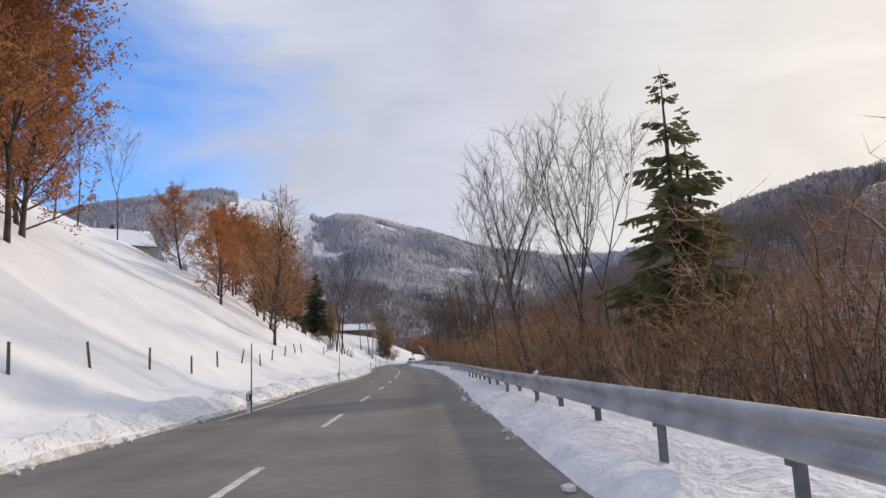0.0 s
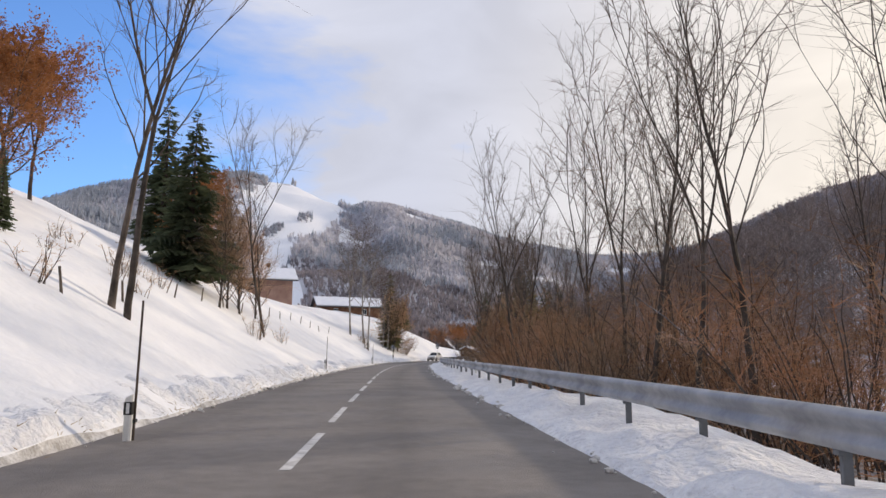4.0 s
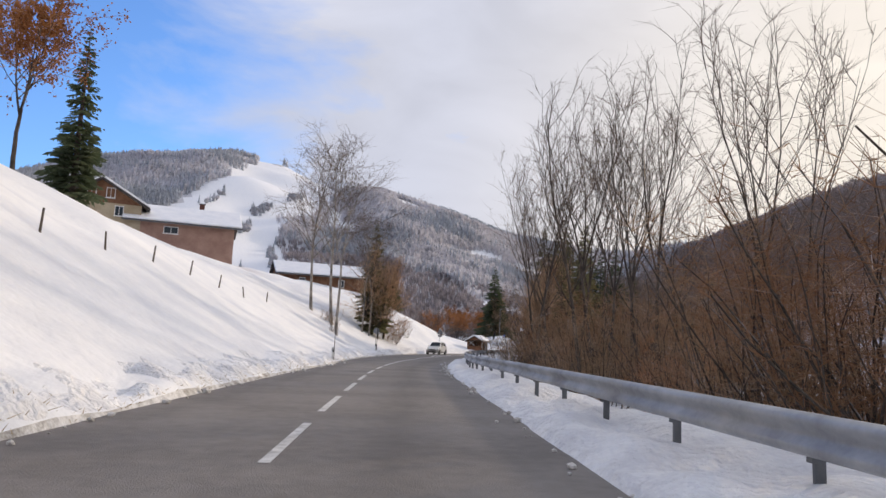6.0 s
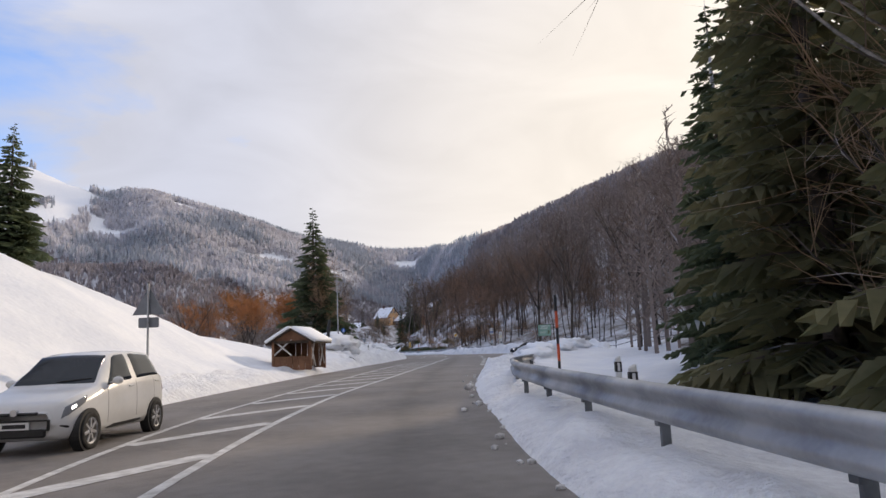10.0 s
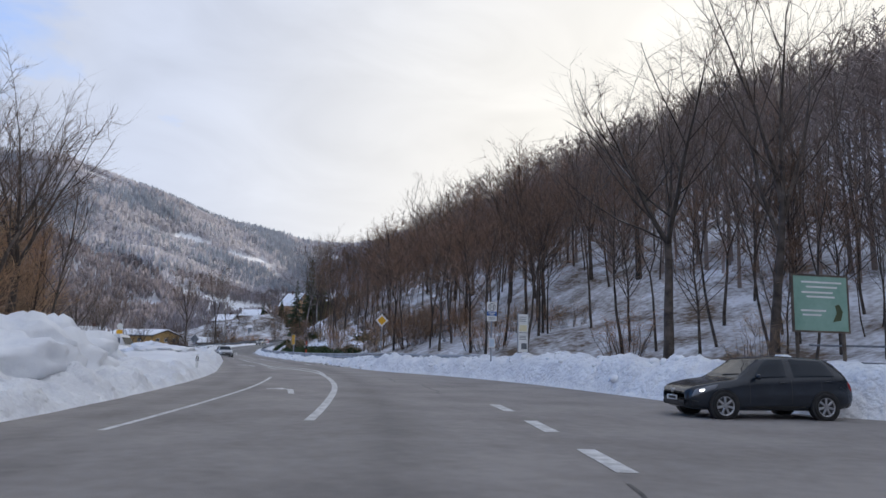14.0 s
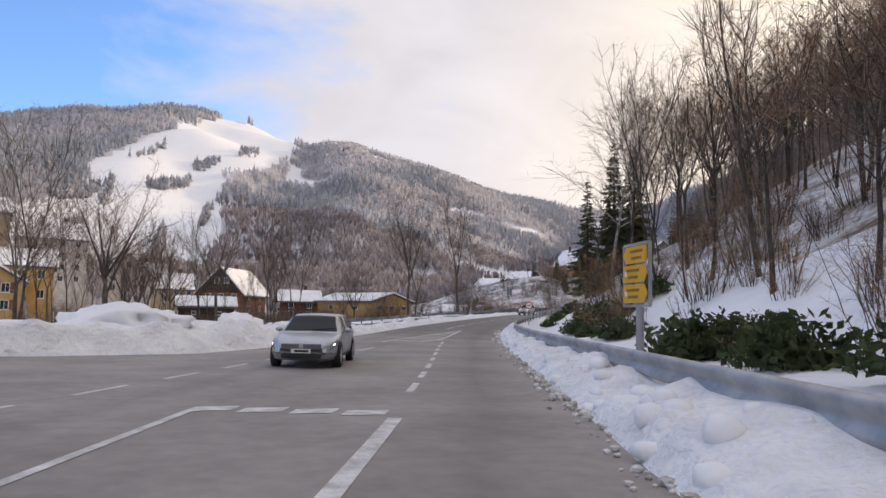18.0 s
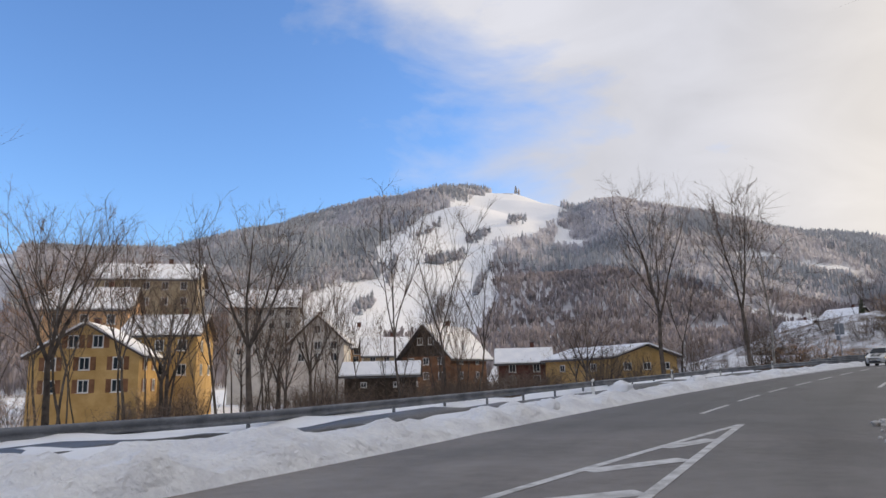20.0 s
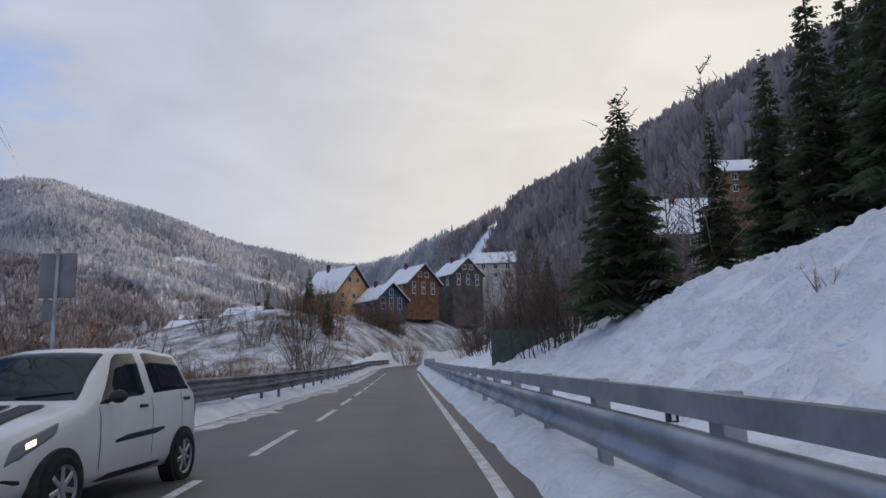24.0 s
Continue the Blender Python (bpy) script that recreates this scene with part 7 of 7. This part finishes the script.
# on the slope to the left
house((-14.6, 210.9, 9.4), 15, 12, 8, 5.3, 7.4, PLASTER_PINK, "brown-pink house with a grey snowy roof on the slope", rows=2, cols=4, win=(1.7, .9), roof=TILE_DARK, over=.9, skip=((0, 1), (0, 2), (0, 3), (1, 0), (1, 2), (1, 3)))
house((-23.9, 208.6, 11.2), 18, 9, 9, 5.0, 7.6, PLASTER_CREAM, "cream house with a wide timber gable on the slope", gable=True, upper=WOOD_BROWN, over=1.0, rows=2, cols=2)
house((-43, 126, 18.8), facing(-43, 126, 40), 16, 9, 4.2, 7.2, PLASTER_CREAM, "cream farmhouse high on the snowy slope", upper=WOOD_BROWN, rows=1, cols=4, over=1.0)
house((1, 238, 8.6), facing(1, 238, 140, 10), 14, 7, 3.0, 4.9, WOOD_BROWN, "long brown timber barn below a snowy roof", rows=1, cols=2, category="timber barn", chimney=False)
# the village by the river
V = [
    ((23.6, 432, -.3), 345, 10, 9, 4.4, 7.4, PLASTER_YELLOW, "yellow house with brown shutters and snowy roof", dict(gable=True, rows=2, cols=3, shutters=WOOD_BROWN)),
    ((24.0, 443, 1), 345, 8, 10, 5.6, 8.0, PLASTER_YELLOW, "ochre-yellow house with two rows of windows", dict(rows=2, cols=3)),
    ((2.9, 466, 12.2), 345, 15, 9, 5, 7.8, PLASTER_CREAM, "wide cream house on the hillside", dict(rows=2, cols=5)),
    ((29.5, 473, 3.4), 345, 8, 9, 3.6, 7.4, PLASTER_WHITE, "white house with a steep snowy gable", dict(gable=True, rows=2, cols=3)),
    ((48.9, 448, -1), 365, 8, 5, 2.6, 3.9, WOOD_DARK, "low dark timber shed with snow on its roof", dict(rows=1, cols=2, chimney=False, win=(.7, .6))),
    ((6.4, 496, 5.2), 365, 13, 11, 10, 13.8, PLASTER_WHITE, "tall white house with four storeys", dict(rows=4, cols=4)),
    ((24.6, 496, 3.6), 365, 10.5, 8, 3.4, 7.2, PLASTER_ORANGE, "apricot house with a snow-covered roof", dict(rows=2, cols=3, turn=18)),
    ((48, 479, 0), 400, 8.5, 12, 4.4, 9.0, WOOD_BROWN, "brown timber chalet with a steep snowy gable roof", dict(gable=True, rows=2, cols=3, upper=WOOD_DARK, win=(1.0, 1.1), over=1.1, turn=-34)),
    ((60.8, 477, -.6), 410, 7.6, 7, 3.6, 5.6, BRICK_RED, "dark red house with white windows", dict(rows=2, cols=2, turn=-6)),
    ((73.5, 468, .2), 410, 9.5, 16, 2.9, 4.3, PLASTER_YELLOW, "long yellow building with a low snowy gable roof", dict(gable=True, rows=1, cols=3, chimney=False, win=(1.2, .9), turn=30)),
    ((95.7, 487, -.6), 420, 9, 6, 2.2, 3.6, WOOD_DARK, "long low shed beside the river under snow", dict(rows=1, cols=4, chimney=False, win=(.9, .7))),
    ((33, 492, 2.0), 400, 8, 8, 3.2, 6.4, PLASTER_CREAM, "cream house between bare trees", dict(rows=2, cols=3)),
    ((10, 446, 4.5), 345, 10, 9, 6, 9, PLASTER_ORANGE, "apricot house with a snowy hipped roof", dict(rows=2, cols=3)),
    ((149.8, 577, 15.6), 450, 10, 11, 3.8, 9.4, PLASTER_ORANGE, "apricot house with a big snow-covered roof", dict(gable=True, rows=2, cols=3, turn=40, over=.9)),
    ((156, 567, 15.0), 450, 6.4, 8, 2.4, 5.4, BLUE_BOARD, "house with blue painted boards below a snowy roof", dict(gable=True, rows=2, cols=3, over=1.0, turn=30)),
    ((169, 579, 19.6), 450, 8.5, 9, 3.0, 7.0, WOOD_BROWN, "brown timber-clad house with a white gable edge", dict(gable=True, rows=2, cols=3, turn=34, over=1.0)),
    ((183, 582, 22.5), 450, 8.5, 9, 3.0, 6.8, PLASTER_GREY, "dark timber house under a snowy roof", dict(gable=True, rows=2, cols=3, turn=32)),
    ((196, 585, 25), 450, 10, 9, 4.4, 7.6, PLASTER_WHITE, "white house high on the hillside", dict(rows=2, cols=3)),
    ((168.6, 500, 11.0), 450, 8.5, 10, 8.4, 12.8, PLASTER_GREY, "grey-white house with a big snow roof above the road", dict(rows=3, cols=2, over=1.1, turn=18)),
    ((179.6, 510, 21.5), 450, 11, 9, 3.2, 6.4, PLASTER_WHITE, "house above the slope under a broad snowy roof", dict(rows=1, cols=3, over=1.0, turn=15)),
    ((202, 514, 31), 450, 8, 8, 4.4, 7.2, WOOD_BROWN, "brown house high on the hill below the wood", dict(rows=2, cols=2, turn=20)),
    ((133, 585, 10), 450, 10, 8, 4.2, 7.0, PLASTER_CREAM, "cream house at the bend under snow", dict(rows=2, cols=3, turn=-35)),
    ((122, 590, 8), 450, 9, 8, 3.6, 6.4, WOOD_DARK, "dark timber house at the bend under snow", dict(rows=2, cols=3, turn=-35)),
]
for at, s, w, d, e, r, mat, label, kw in V:
    kw = dict(kw)
    turn = kw.pop("turn", 0)
    hs, ho = to_road(at[0], at[1])
    deep = max(1.0, at[2] - ground(hs, ho).z + .8) if hs < S_MAX - 6 and abs(ho) < 125 else 9.0
    house(at, facing(at[0], at[1], s, turn), w, d, e, r, mat, label, deep=deep, **kw)


# ---- vehicles ----
def car(name, label, s, o, yaw, paint, length, width, height, wheelbase, cowl=.265, roof=(.46, .88), wheel_r=.29, lamp=None, stripes=False, side_strip=False, black_front=False, wide_grille=None):
    """A car whose nose looks to local -y: one smooth shell, with windows, lamps and trim laid on its skin."""
    x, y, z = road_z(s, o)
    t = thing(name, (x, y, z), heading(s) + yaw, label, "car", "cars")
    L, W, k = length, width / 2, height / 1.5
    ra, rb = roof
    top_u = [0, .012, .04, .09, .16, cowl - .02, cowl, cowl + (ra - cowl) * .5, ra - .025, ra + .05, (ra + rb) / 2, rb, rb + (.985 - rb) * .45, .975, 1.0]
    top_z = [.60, .68, .745, .80, .865, .925, .955, 1.225, 1.425, 1.48, 1.5, 1.455, 1.33, 1.0, .78]
    belt_u, belt_z = [0, .04, .12, cowl, .5, .8, .95, 1.0], [.56, .68, .77, .90, .935, .985, .985, .74]
    wide_u, wide_f = [0, .015, .05, .11, .2, .35, .7, .88, .95, .985, 1.0], [.62, .76, .88, .95, .985, 1.0, 1.0, .975, .93, .86, .78]
    up_u, up_f = [0, .15, cowl, ra, (ra + rb) / 2, rb, 1.0], [.66, .80, .83, .70, .70, .69, .66]
    low_u, low_z = [0, .05, .2, .85, .97, 1.0], [.30, .21, .19, .21, .27, .34]

    def ring(u):
        zt, w, wt = np.interp(u, top_u, top_z) * k, np.interp(u, wide_u, wide_f) * W, np.interp(u, up_u, up_f) * W
        bt, zb = min(np.interp(u, belt_u, belt_z) * k, zt - .03), np.interp(u, low_u, low_z)
        g = zt - bt
        wt = min(wt, w * .93)
        wt = wt + (w * .9 - wt) * max(0.0, 1 - g / .3)
        return [(0, zb), (.72 * w, zb), (.91 * w, zb + .035), (.985 * w, zb + .16), (w, zb + (bt - zb) * .5), (.995 * w, bt - .13), (.965 * w, bt - .005),
                (.945 * w + (wt - .945 * w) * .34, bt + g * .34), (.945 * w + (wt - .945 * w) * .7, bt + g * .68), (wt * .985, bt + g * .9), (wt * .9, bt + g * .965), (wt * .55, zt - .004), (0, zt + .004)]

    def skin(u, v, side, off=0.0):
        """A point of the shell at station u and place v round its section, lifted off it."""
        r = ring(u)
        i = min(int(v), 11)
        f = v - i
        (x0, z0), (x1, z1) = r[i], r[i + 1]
        dx, dz = x1 - x0, z1 - z0
        n = math.hypot(dx, dz) or 1
        e = Vector(((x0 + dx * f) + off * dz / n, 0, (z0 + dz * f) - off * dx / n))
        return Vector((side * e.x, -L / 2 + u * L, e.z))

    def panel(pname, corner, mat, parent=None, nu=6, nv=5, off=.007):
        """A smooth panel on the skin; corner(a, b) gives (u, v, side) for a, b from 0 to 1. Its rim is folded inwards."""
        v, f = [], []
        for i in range(nu + 1):
            for j in range(nv + 1):
                u_, v_, sd = corner(i / nu, j / nv)
                rim = i in (0, nu) or j in (0, nv)
                v.append(tuple(skin(u_, v_, sd, off * (-.5 if rim else 1))))
        for i in range(nu):
            for j in range(nv):
                a = i * (nv + 1) + j
                f.append((a, a + 1, a + nv + 2, a + nv + 1))
        return put(pname, v, f, mat, parent or t, True)

    us = sorted(set([0, .006] + [round(q, 4) for q in np.linspace(.015, .985, 46)] + [cowl, ra, rb, 1.0]))
    v, f = [], []
    for u in us:
        r = ring(u)
        for q, zz in r + [(-a, b) for a, b in r[-2:0:-1]]:
            v.append((q, -L / 2 + u * L, zz))
    n = 24
    for i in range(len(us) - 1):
        for j in range(n):
            a, b = i * n + j, i * n + (j + 1) % n
            f.append((a, b, b + n, a + n))
    f.append(tuple(range(n)))
    f.append(tuple((len(us) - 1) * n + j for j in range(n - 1, -1, -1)))
    put("body", v, f, paint, t, True)
    # glass
    across = lambda b, v0: (v0 + (12 - v0) * (2 * b if b <= .5 else 2 - 2 * b), -1 if b <= .5 else 1)
    panel("windscreen", lambda a, b: (cowl + .004 + (ra - cowl - .012) * a, *across(b, 9.6)), CAR_GLASS, None, 10, 24, .012)
    panel("rear_window", lambda a, b: (rb + .02 + (.95 - rb) * a, *across(b, 9.6)), CAR_GLASS, None, 5, 24, .012)
    mid = ra + (rb - ra) * .36
    for sg in (-1, 1):
        front = lambda b: cowl + .05 + (ra - cowl - .03) * b
        rear = lambda b: rb + .05 - .05 * b
        panel("side_window", lambda a, b: (front(b) + (mid - .012 - front(b)) * a, 6.2 + 2.8 * b, sg), CAR_GLASS, None, 8, 14, .012)
        panel("side_window", lambda a, b: (mid + .012 + (rear(b) - mid - .012) * a, 6.2 + 2.8 * b, sg), CAR_GLASS, None, 8, 14, .012)
        q = skin(cowl + .1, 6.3, sg)
        bm = bmesh.new()
        bmesh.ops.create_icosphere(bm, subdivisions=2, radius=1.0, matrix=Matrix.Translation(q + Vector((sg * .13, 0, .06))) @ Matrix.Diagonal((.10, .055, .07, 1)))
        rod(bm, q + Vector((0, 0, .01)), q + Vector((sg * .1, 0, .05)), .025, .02, 6)
        part("side_mirror", bm, BLACK_PLASTIC if stripes else paint, t, smooth=True)
        for u in (mid - .055, rb - .02):
            part("door_handle", boxes((.03, .17, .035, skin(u, 5.5, sg, .008), None, .01)), BLACK_PLASTIC if stripes else paint, t)
        for u in (cowl + .06, mid, rb - .06):
            vv = [tuple(skin(u + e, q, sg, .003)) for q in np.linspace(3.1, 6.1, 7) for e in (-.0016, .0016)]
            put("door_seam", vv, [(2 * i, 2 * i + 1, 2 * i + 3, 2 * i + 2) for i in range(6)], BLACK_PLASTIC, t)
        panel("sill", lambda a, b: (.27 + .46 * a, 1.9 + 1.0 * b, sg), BLACK_PLASTIC, None, 4, 2, .012)
        if side_strip:
            panel("side_strip", lambda a, b: (.37 + .36 * a, 4.0 + .32 * b, sg), BLACK_PLASTIC, None, 4, 2, .014)
        # lamps swept back round the corner of the wing
        hl = panel("headlamp", lambda a, b: (.014 + .14 * a + .02 * b, 4.75 + .6 * a + (1.5 - .45 * a) * b, sg), LAMP_CLEAR, None, 8, 6, .014)
        panel("bulb", lambda a, b: (.045 + .055 * a, 5.2 + .75 * b, sg), lamp or LAMP_DAY, hl, 3, 3, .024)
        panel("fog_lamp", lambda a, b: (.006 + .05 * a, 3.1 + (.7 - .3 * a) * b, sg), BLACK_PLASTIC, None, 3, 3, .01)
        panel("tail_lamp", lambda a, b: (.955 + .035 * a, 4.7 + 1.5 * b, sg), LAMP_RED, None, 3, 4, .012)
    yf = -L / 2
    part("upper_grille", boxes((W * (1.15 if wide_grille else .85), .06, .15 if wide_grille else .045, (0, yf + .0, .60 * k), None, .02)), wide_grille or BLACK_PLASTIC, t)
    part("lower_grille", boxes((W * 1.15, .07, .13, (0, yf + .0, .34), None, .03)), BLACK_PLASTIC, t)
    part("emblem", rods(((0, yf - .045, .62 * k), (0, yf + .02, .62 * k), .055, .055, 18)), RIM, t)
    pl = part("number_plate", boxes((.5, .02, .11, (0, yf - .04, .46))), SIGN_WHITE, t)
    part("plate_bar", boxes((.36, .004, .06, (.02, yf - .052, .46))), BLACK_PLASTIC, pl)
    part("wiper", rods((skin(cowl + .014, 11.9, 1, .02), skin(cowl + .03, 10.2, 1, .02), .012, .01, 5)), BLACK_PLASTIC, t)
    if black_front:
        part("front_surround", boxes((W * 1.24, .05, .022, (0, yf - .012, .535), None, .008), (W * 1.2, .05, .03, (0, yf - .012, .385), None, .008), (.03, .05, .17, (W * .62, yf - .012, .46), None, .008), (.03, .05, .17, (-W * .62, yf - .012, .46), None, .008)), BLACK_PLASTIC, t)
    if stripes:
        for xx, e in ((-.27, .13), (.02, .05), (.27, .13), (-.02, .05)):
            vv = []
            for u in np.linspace(.03, cowl - .01, 7):
                zt = float(np.interp(u, top_u, top_z)) * k
                for q in (xx * (.8 + u) - e, xx * (.8 + u) + e):
                    vv.append((q, -L / 2 + u * L, zt + .012))
            put("bonnet_stripe", vv, [(2 * i, 2 * i + 1, 2 * i + 3, 2 * i + 2) for i in range(6)], BLACK_PLASTIC, t)
    # wheels
    shift = -L / 2 + (L - wheelbase) * .49
    for yy in (shift, shift + wheelbase):
        for sg in (-1, 1):
            cx = sg * (W - .085)
            part("wheel_arch", rods(((sg * (W - .16), yy, wheel_r + .01), (sg * (W + .006), yy, wheel_r + .01), wheel_r + .05, wheel_r + .05, 32)), BLACK_PLASTIC, t)
            wh = new("wheel")
            wh.parent = t
            wh.matrix_basis = Matrix.Translation((cx + sg * .02, yy, wheel_r))
            bm = bmesh.new()
            ring_ = [(-.1, .62), (-.1, .93), (-.07, 1.0), (.07, 1.0), (.095, .95), (.1, .85), (.085, .66)]
            vs = [[bm.verts.new((q * sg, wheel_r * kk * math.cos(a2), wheel_r * kk * math.sin(a2))) for q, kk in ring_] for a2 in [6.2832 * i / 32 for i in range(32)]]
            for i in range(32):
                for j in range(6):
                    bm.faces.new((vs[i][j], vs[i][j + 1], vs[(i + 1) % 32][j + 1], vs[(i + 1) % 32][j]))
            bmesh.ops.recalc_face_normals(bm, faces=bm.faces)
            part("tyre", bm, RUBBER, wh, smooth=True)
            part("rim", rods(((sg * .0, 0, 0), (sg * .03, 0, 0), wheel_r * .68, wheel_r * .68, 28)), BLACK_PLASTIC, wh)
            bm = bmesh.new()
            for i in range(28):
                a0, a1 = 6.2832 * i / 28, 6.2832 * (i + 1) / 28
                bm.faces.new([bm.verts.new((sg * q, wheel_r * kk * math.cos(a2), wheel_r * kk * math.sin(a2))) for q, kk, a2 in ((.092, .70, a0), (.092, .70, a1), (.075, .62, a1), (.075, .62, a0))])
            part("rim_edge", bm, RIM, wh)
            for j in range(7):
                a2 = 6.2832 * j / 7
                m = Matrix.Rotation(a2, 4, "X")
                part("spoke", boxes((.03, wheel_r * .17, wheel_r * .5, m @ Vector((sg * .07, 0, wheel_r * .4)), m, .008)), RIM, wh)
            part("hubcap", rods(((sg * .04, 0, 0), (sg * .095, 0, 0), wheel_r * .17, wheel_r * .13, 16)), RIM, wh)
    return t


car("small_car", "small white hatchback with black front surround, headlamps lit", 209.5, -5.8, -3, CAR_WHITE, 3.75, 1.72, 1.6, 2.5, wheel_r=.3, black_front=True)
car("small_car", "white hatchback with black bonnet stripes and black side strip", 456.7, -3.75, -7, CAR_WHITE, 3.78, 1.68, 1.63, 2.52, wheel_r=.3, stripes=True, side_strip=True, lamp=LAMP_ON)
car("estate_car", "silver estate car waiting at the junction's hatching", 367.0, -4.6, 3, CAR_SILVER, 4.6, 1.78, 1.42, 2.75, cowl=.28, roof=(.43, .90), wheel_r=.32, wide_grille=ZINC_DARK)
cx, cy, _ = road_at(288.1, 8.0)
cs, co = to_road(float(cx) + 1.47, float(cy) + .34)
car("dark_car", "dark blue-grey hatchback with silver wheels leaving the exit", cs, co, -111 - heading(cs), CAR_DARK, 4.3, 1.78, 1.5, 2.6, cowl=.285, roof=(.46, .84), wheel_r=.32)
# white van in the side road
x, y, z = road_z(364.5, -17.5)
t = thing("delivery_van", (x, y, ground(364.5, -17.5).z + .06), heading(364) + 62, "white delivery van in the snowy side road", "van", "cars")
bm = bmesh.new()
sec = [(-2.7, .45), (-2.7, 1.05), (-2.3, 1.25), (-1.75, 2.1), (-1.45, 2.45), (2.65, 2.5), (2.7, 2.3), (2.7, .4), (1.9, .35), (-2.0, .35)]
left = [bm.verts.new((-.98, a, b)) for a, b in sec]
right = [bm.verts.new((.98, a, b)) for a, b in sec]
bm.faces.new(left)
bm.faces.new(right[::-1])
for i in range(len(sec)):
    j = (i + 1) % len(sec)
    bm.faces.new((left[i], right[i], right[j], left[j]))
bmesh.ops.recalc_face_normals(bm, faces=bm.faces)
bmesh.ops.bevel(bm, geom=list(bm.edges), offset=.05, segments=2, affect="EDGES")
part("body", bm, CAR_WHITE, t)
part("windscreen", boxes((1.7, .04, .95, (0, -2.07, 1.7), Matrix.Rotation(radians(-33), 4, "X"))), CAR_GLASS, t)
for sg in (-1, 1):
    part("side_window", boxes((.03, .8, .62, (sg * .985, -1.25, 1.75), None, .02)), CAR_GLASS, t)
    part("headlamp", boxes((.35, .08, .22, (sg * .7, -2.68, .98), None, .03)), LAMP_CLEAR, t)
    part("tail_lamp", boxes((.14, .06, .5, (sg * .9, 2.71, 1.1), None, .02)), LAMP_RED, t)
    part("rear_window", boxes((.7, .03, .6, (sg * .42, 2.715, 1.85), None, .02)), CAR_GLASS, t)
    for yy in (-1.75, 1.65):
        wh = new("wheel")
        wh.parent = t
        wh.matrix_basis = Matrix.Translation((sg * .92, yy, .33))
        part("tyre", rods(((-.1, 0, 0), (.1, 0, 0), .34, .34, 24)), RUBBER, wh)
        part("rim", rods(((sg * .09, 0, 0), (sg * .115, 0, 0), .2, .2, 16)), RIM, wh)
part("bumper", boxes((1.95, .12, .25, (0, -2.72, .5), None, .03)), BLACK_PLASTIC, t)

# green wall beside the rail further on
p = ground(498, 7.2)
t = thing("green_container", (p.x, p.y, p.z - .1), heading(498) - 8, "dark green metal box wall beside the road", "container")
part("shell", boxes((6.5, 2.3, 2.4, (2.2, 0, 1.2), None, .03)), GREEN_METAL, t)
for k in range(10):
    part("rib", boxes((.08, .06, 2.2, (-.8 + .66 * k, -1.17, 1.2))), GREEN_METAL, t)

# trees and shrubs among the houses above the bend
rng = random.Random(77)
for k in range(46):
    x, y = rng.uniform(128, 196), rng.uniform(524, 582)
    hs, ho = to_road(x, y)
    if hs > S_MAX - 8 or abs(ho) < 8 or any(math.hypot(x - v[0][0], y - v[0][1]) < 7.5 for v in V):
        continue
    if k % 3 == 0:
        plant(SPRUCE, hs, ho, rng.uniform(5, 9))
    else:
        plant(ALDER, hs, ho, rng.uniform(6, 11))
for k in range(110):
    s = rng.uniform(320, 400)
    o = rng.uniform(float(edge_r(s)) + .1, float(edge_r(s)) + 1.4)
    r = rng.uniform(.07, .2)
    heap(s, o, r, r * rng.uniform(.7, 1.3), r * .75, rng.uniform(0, 40), "frozen lump of snow beside the asphalt", "snow_block", sink=0)
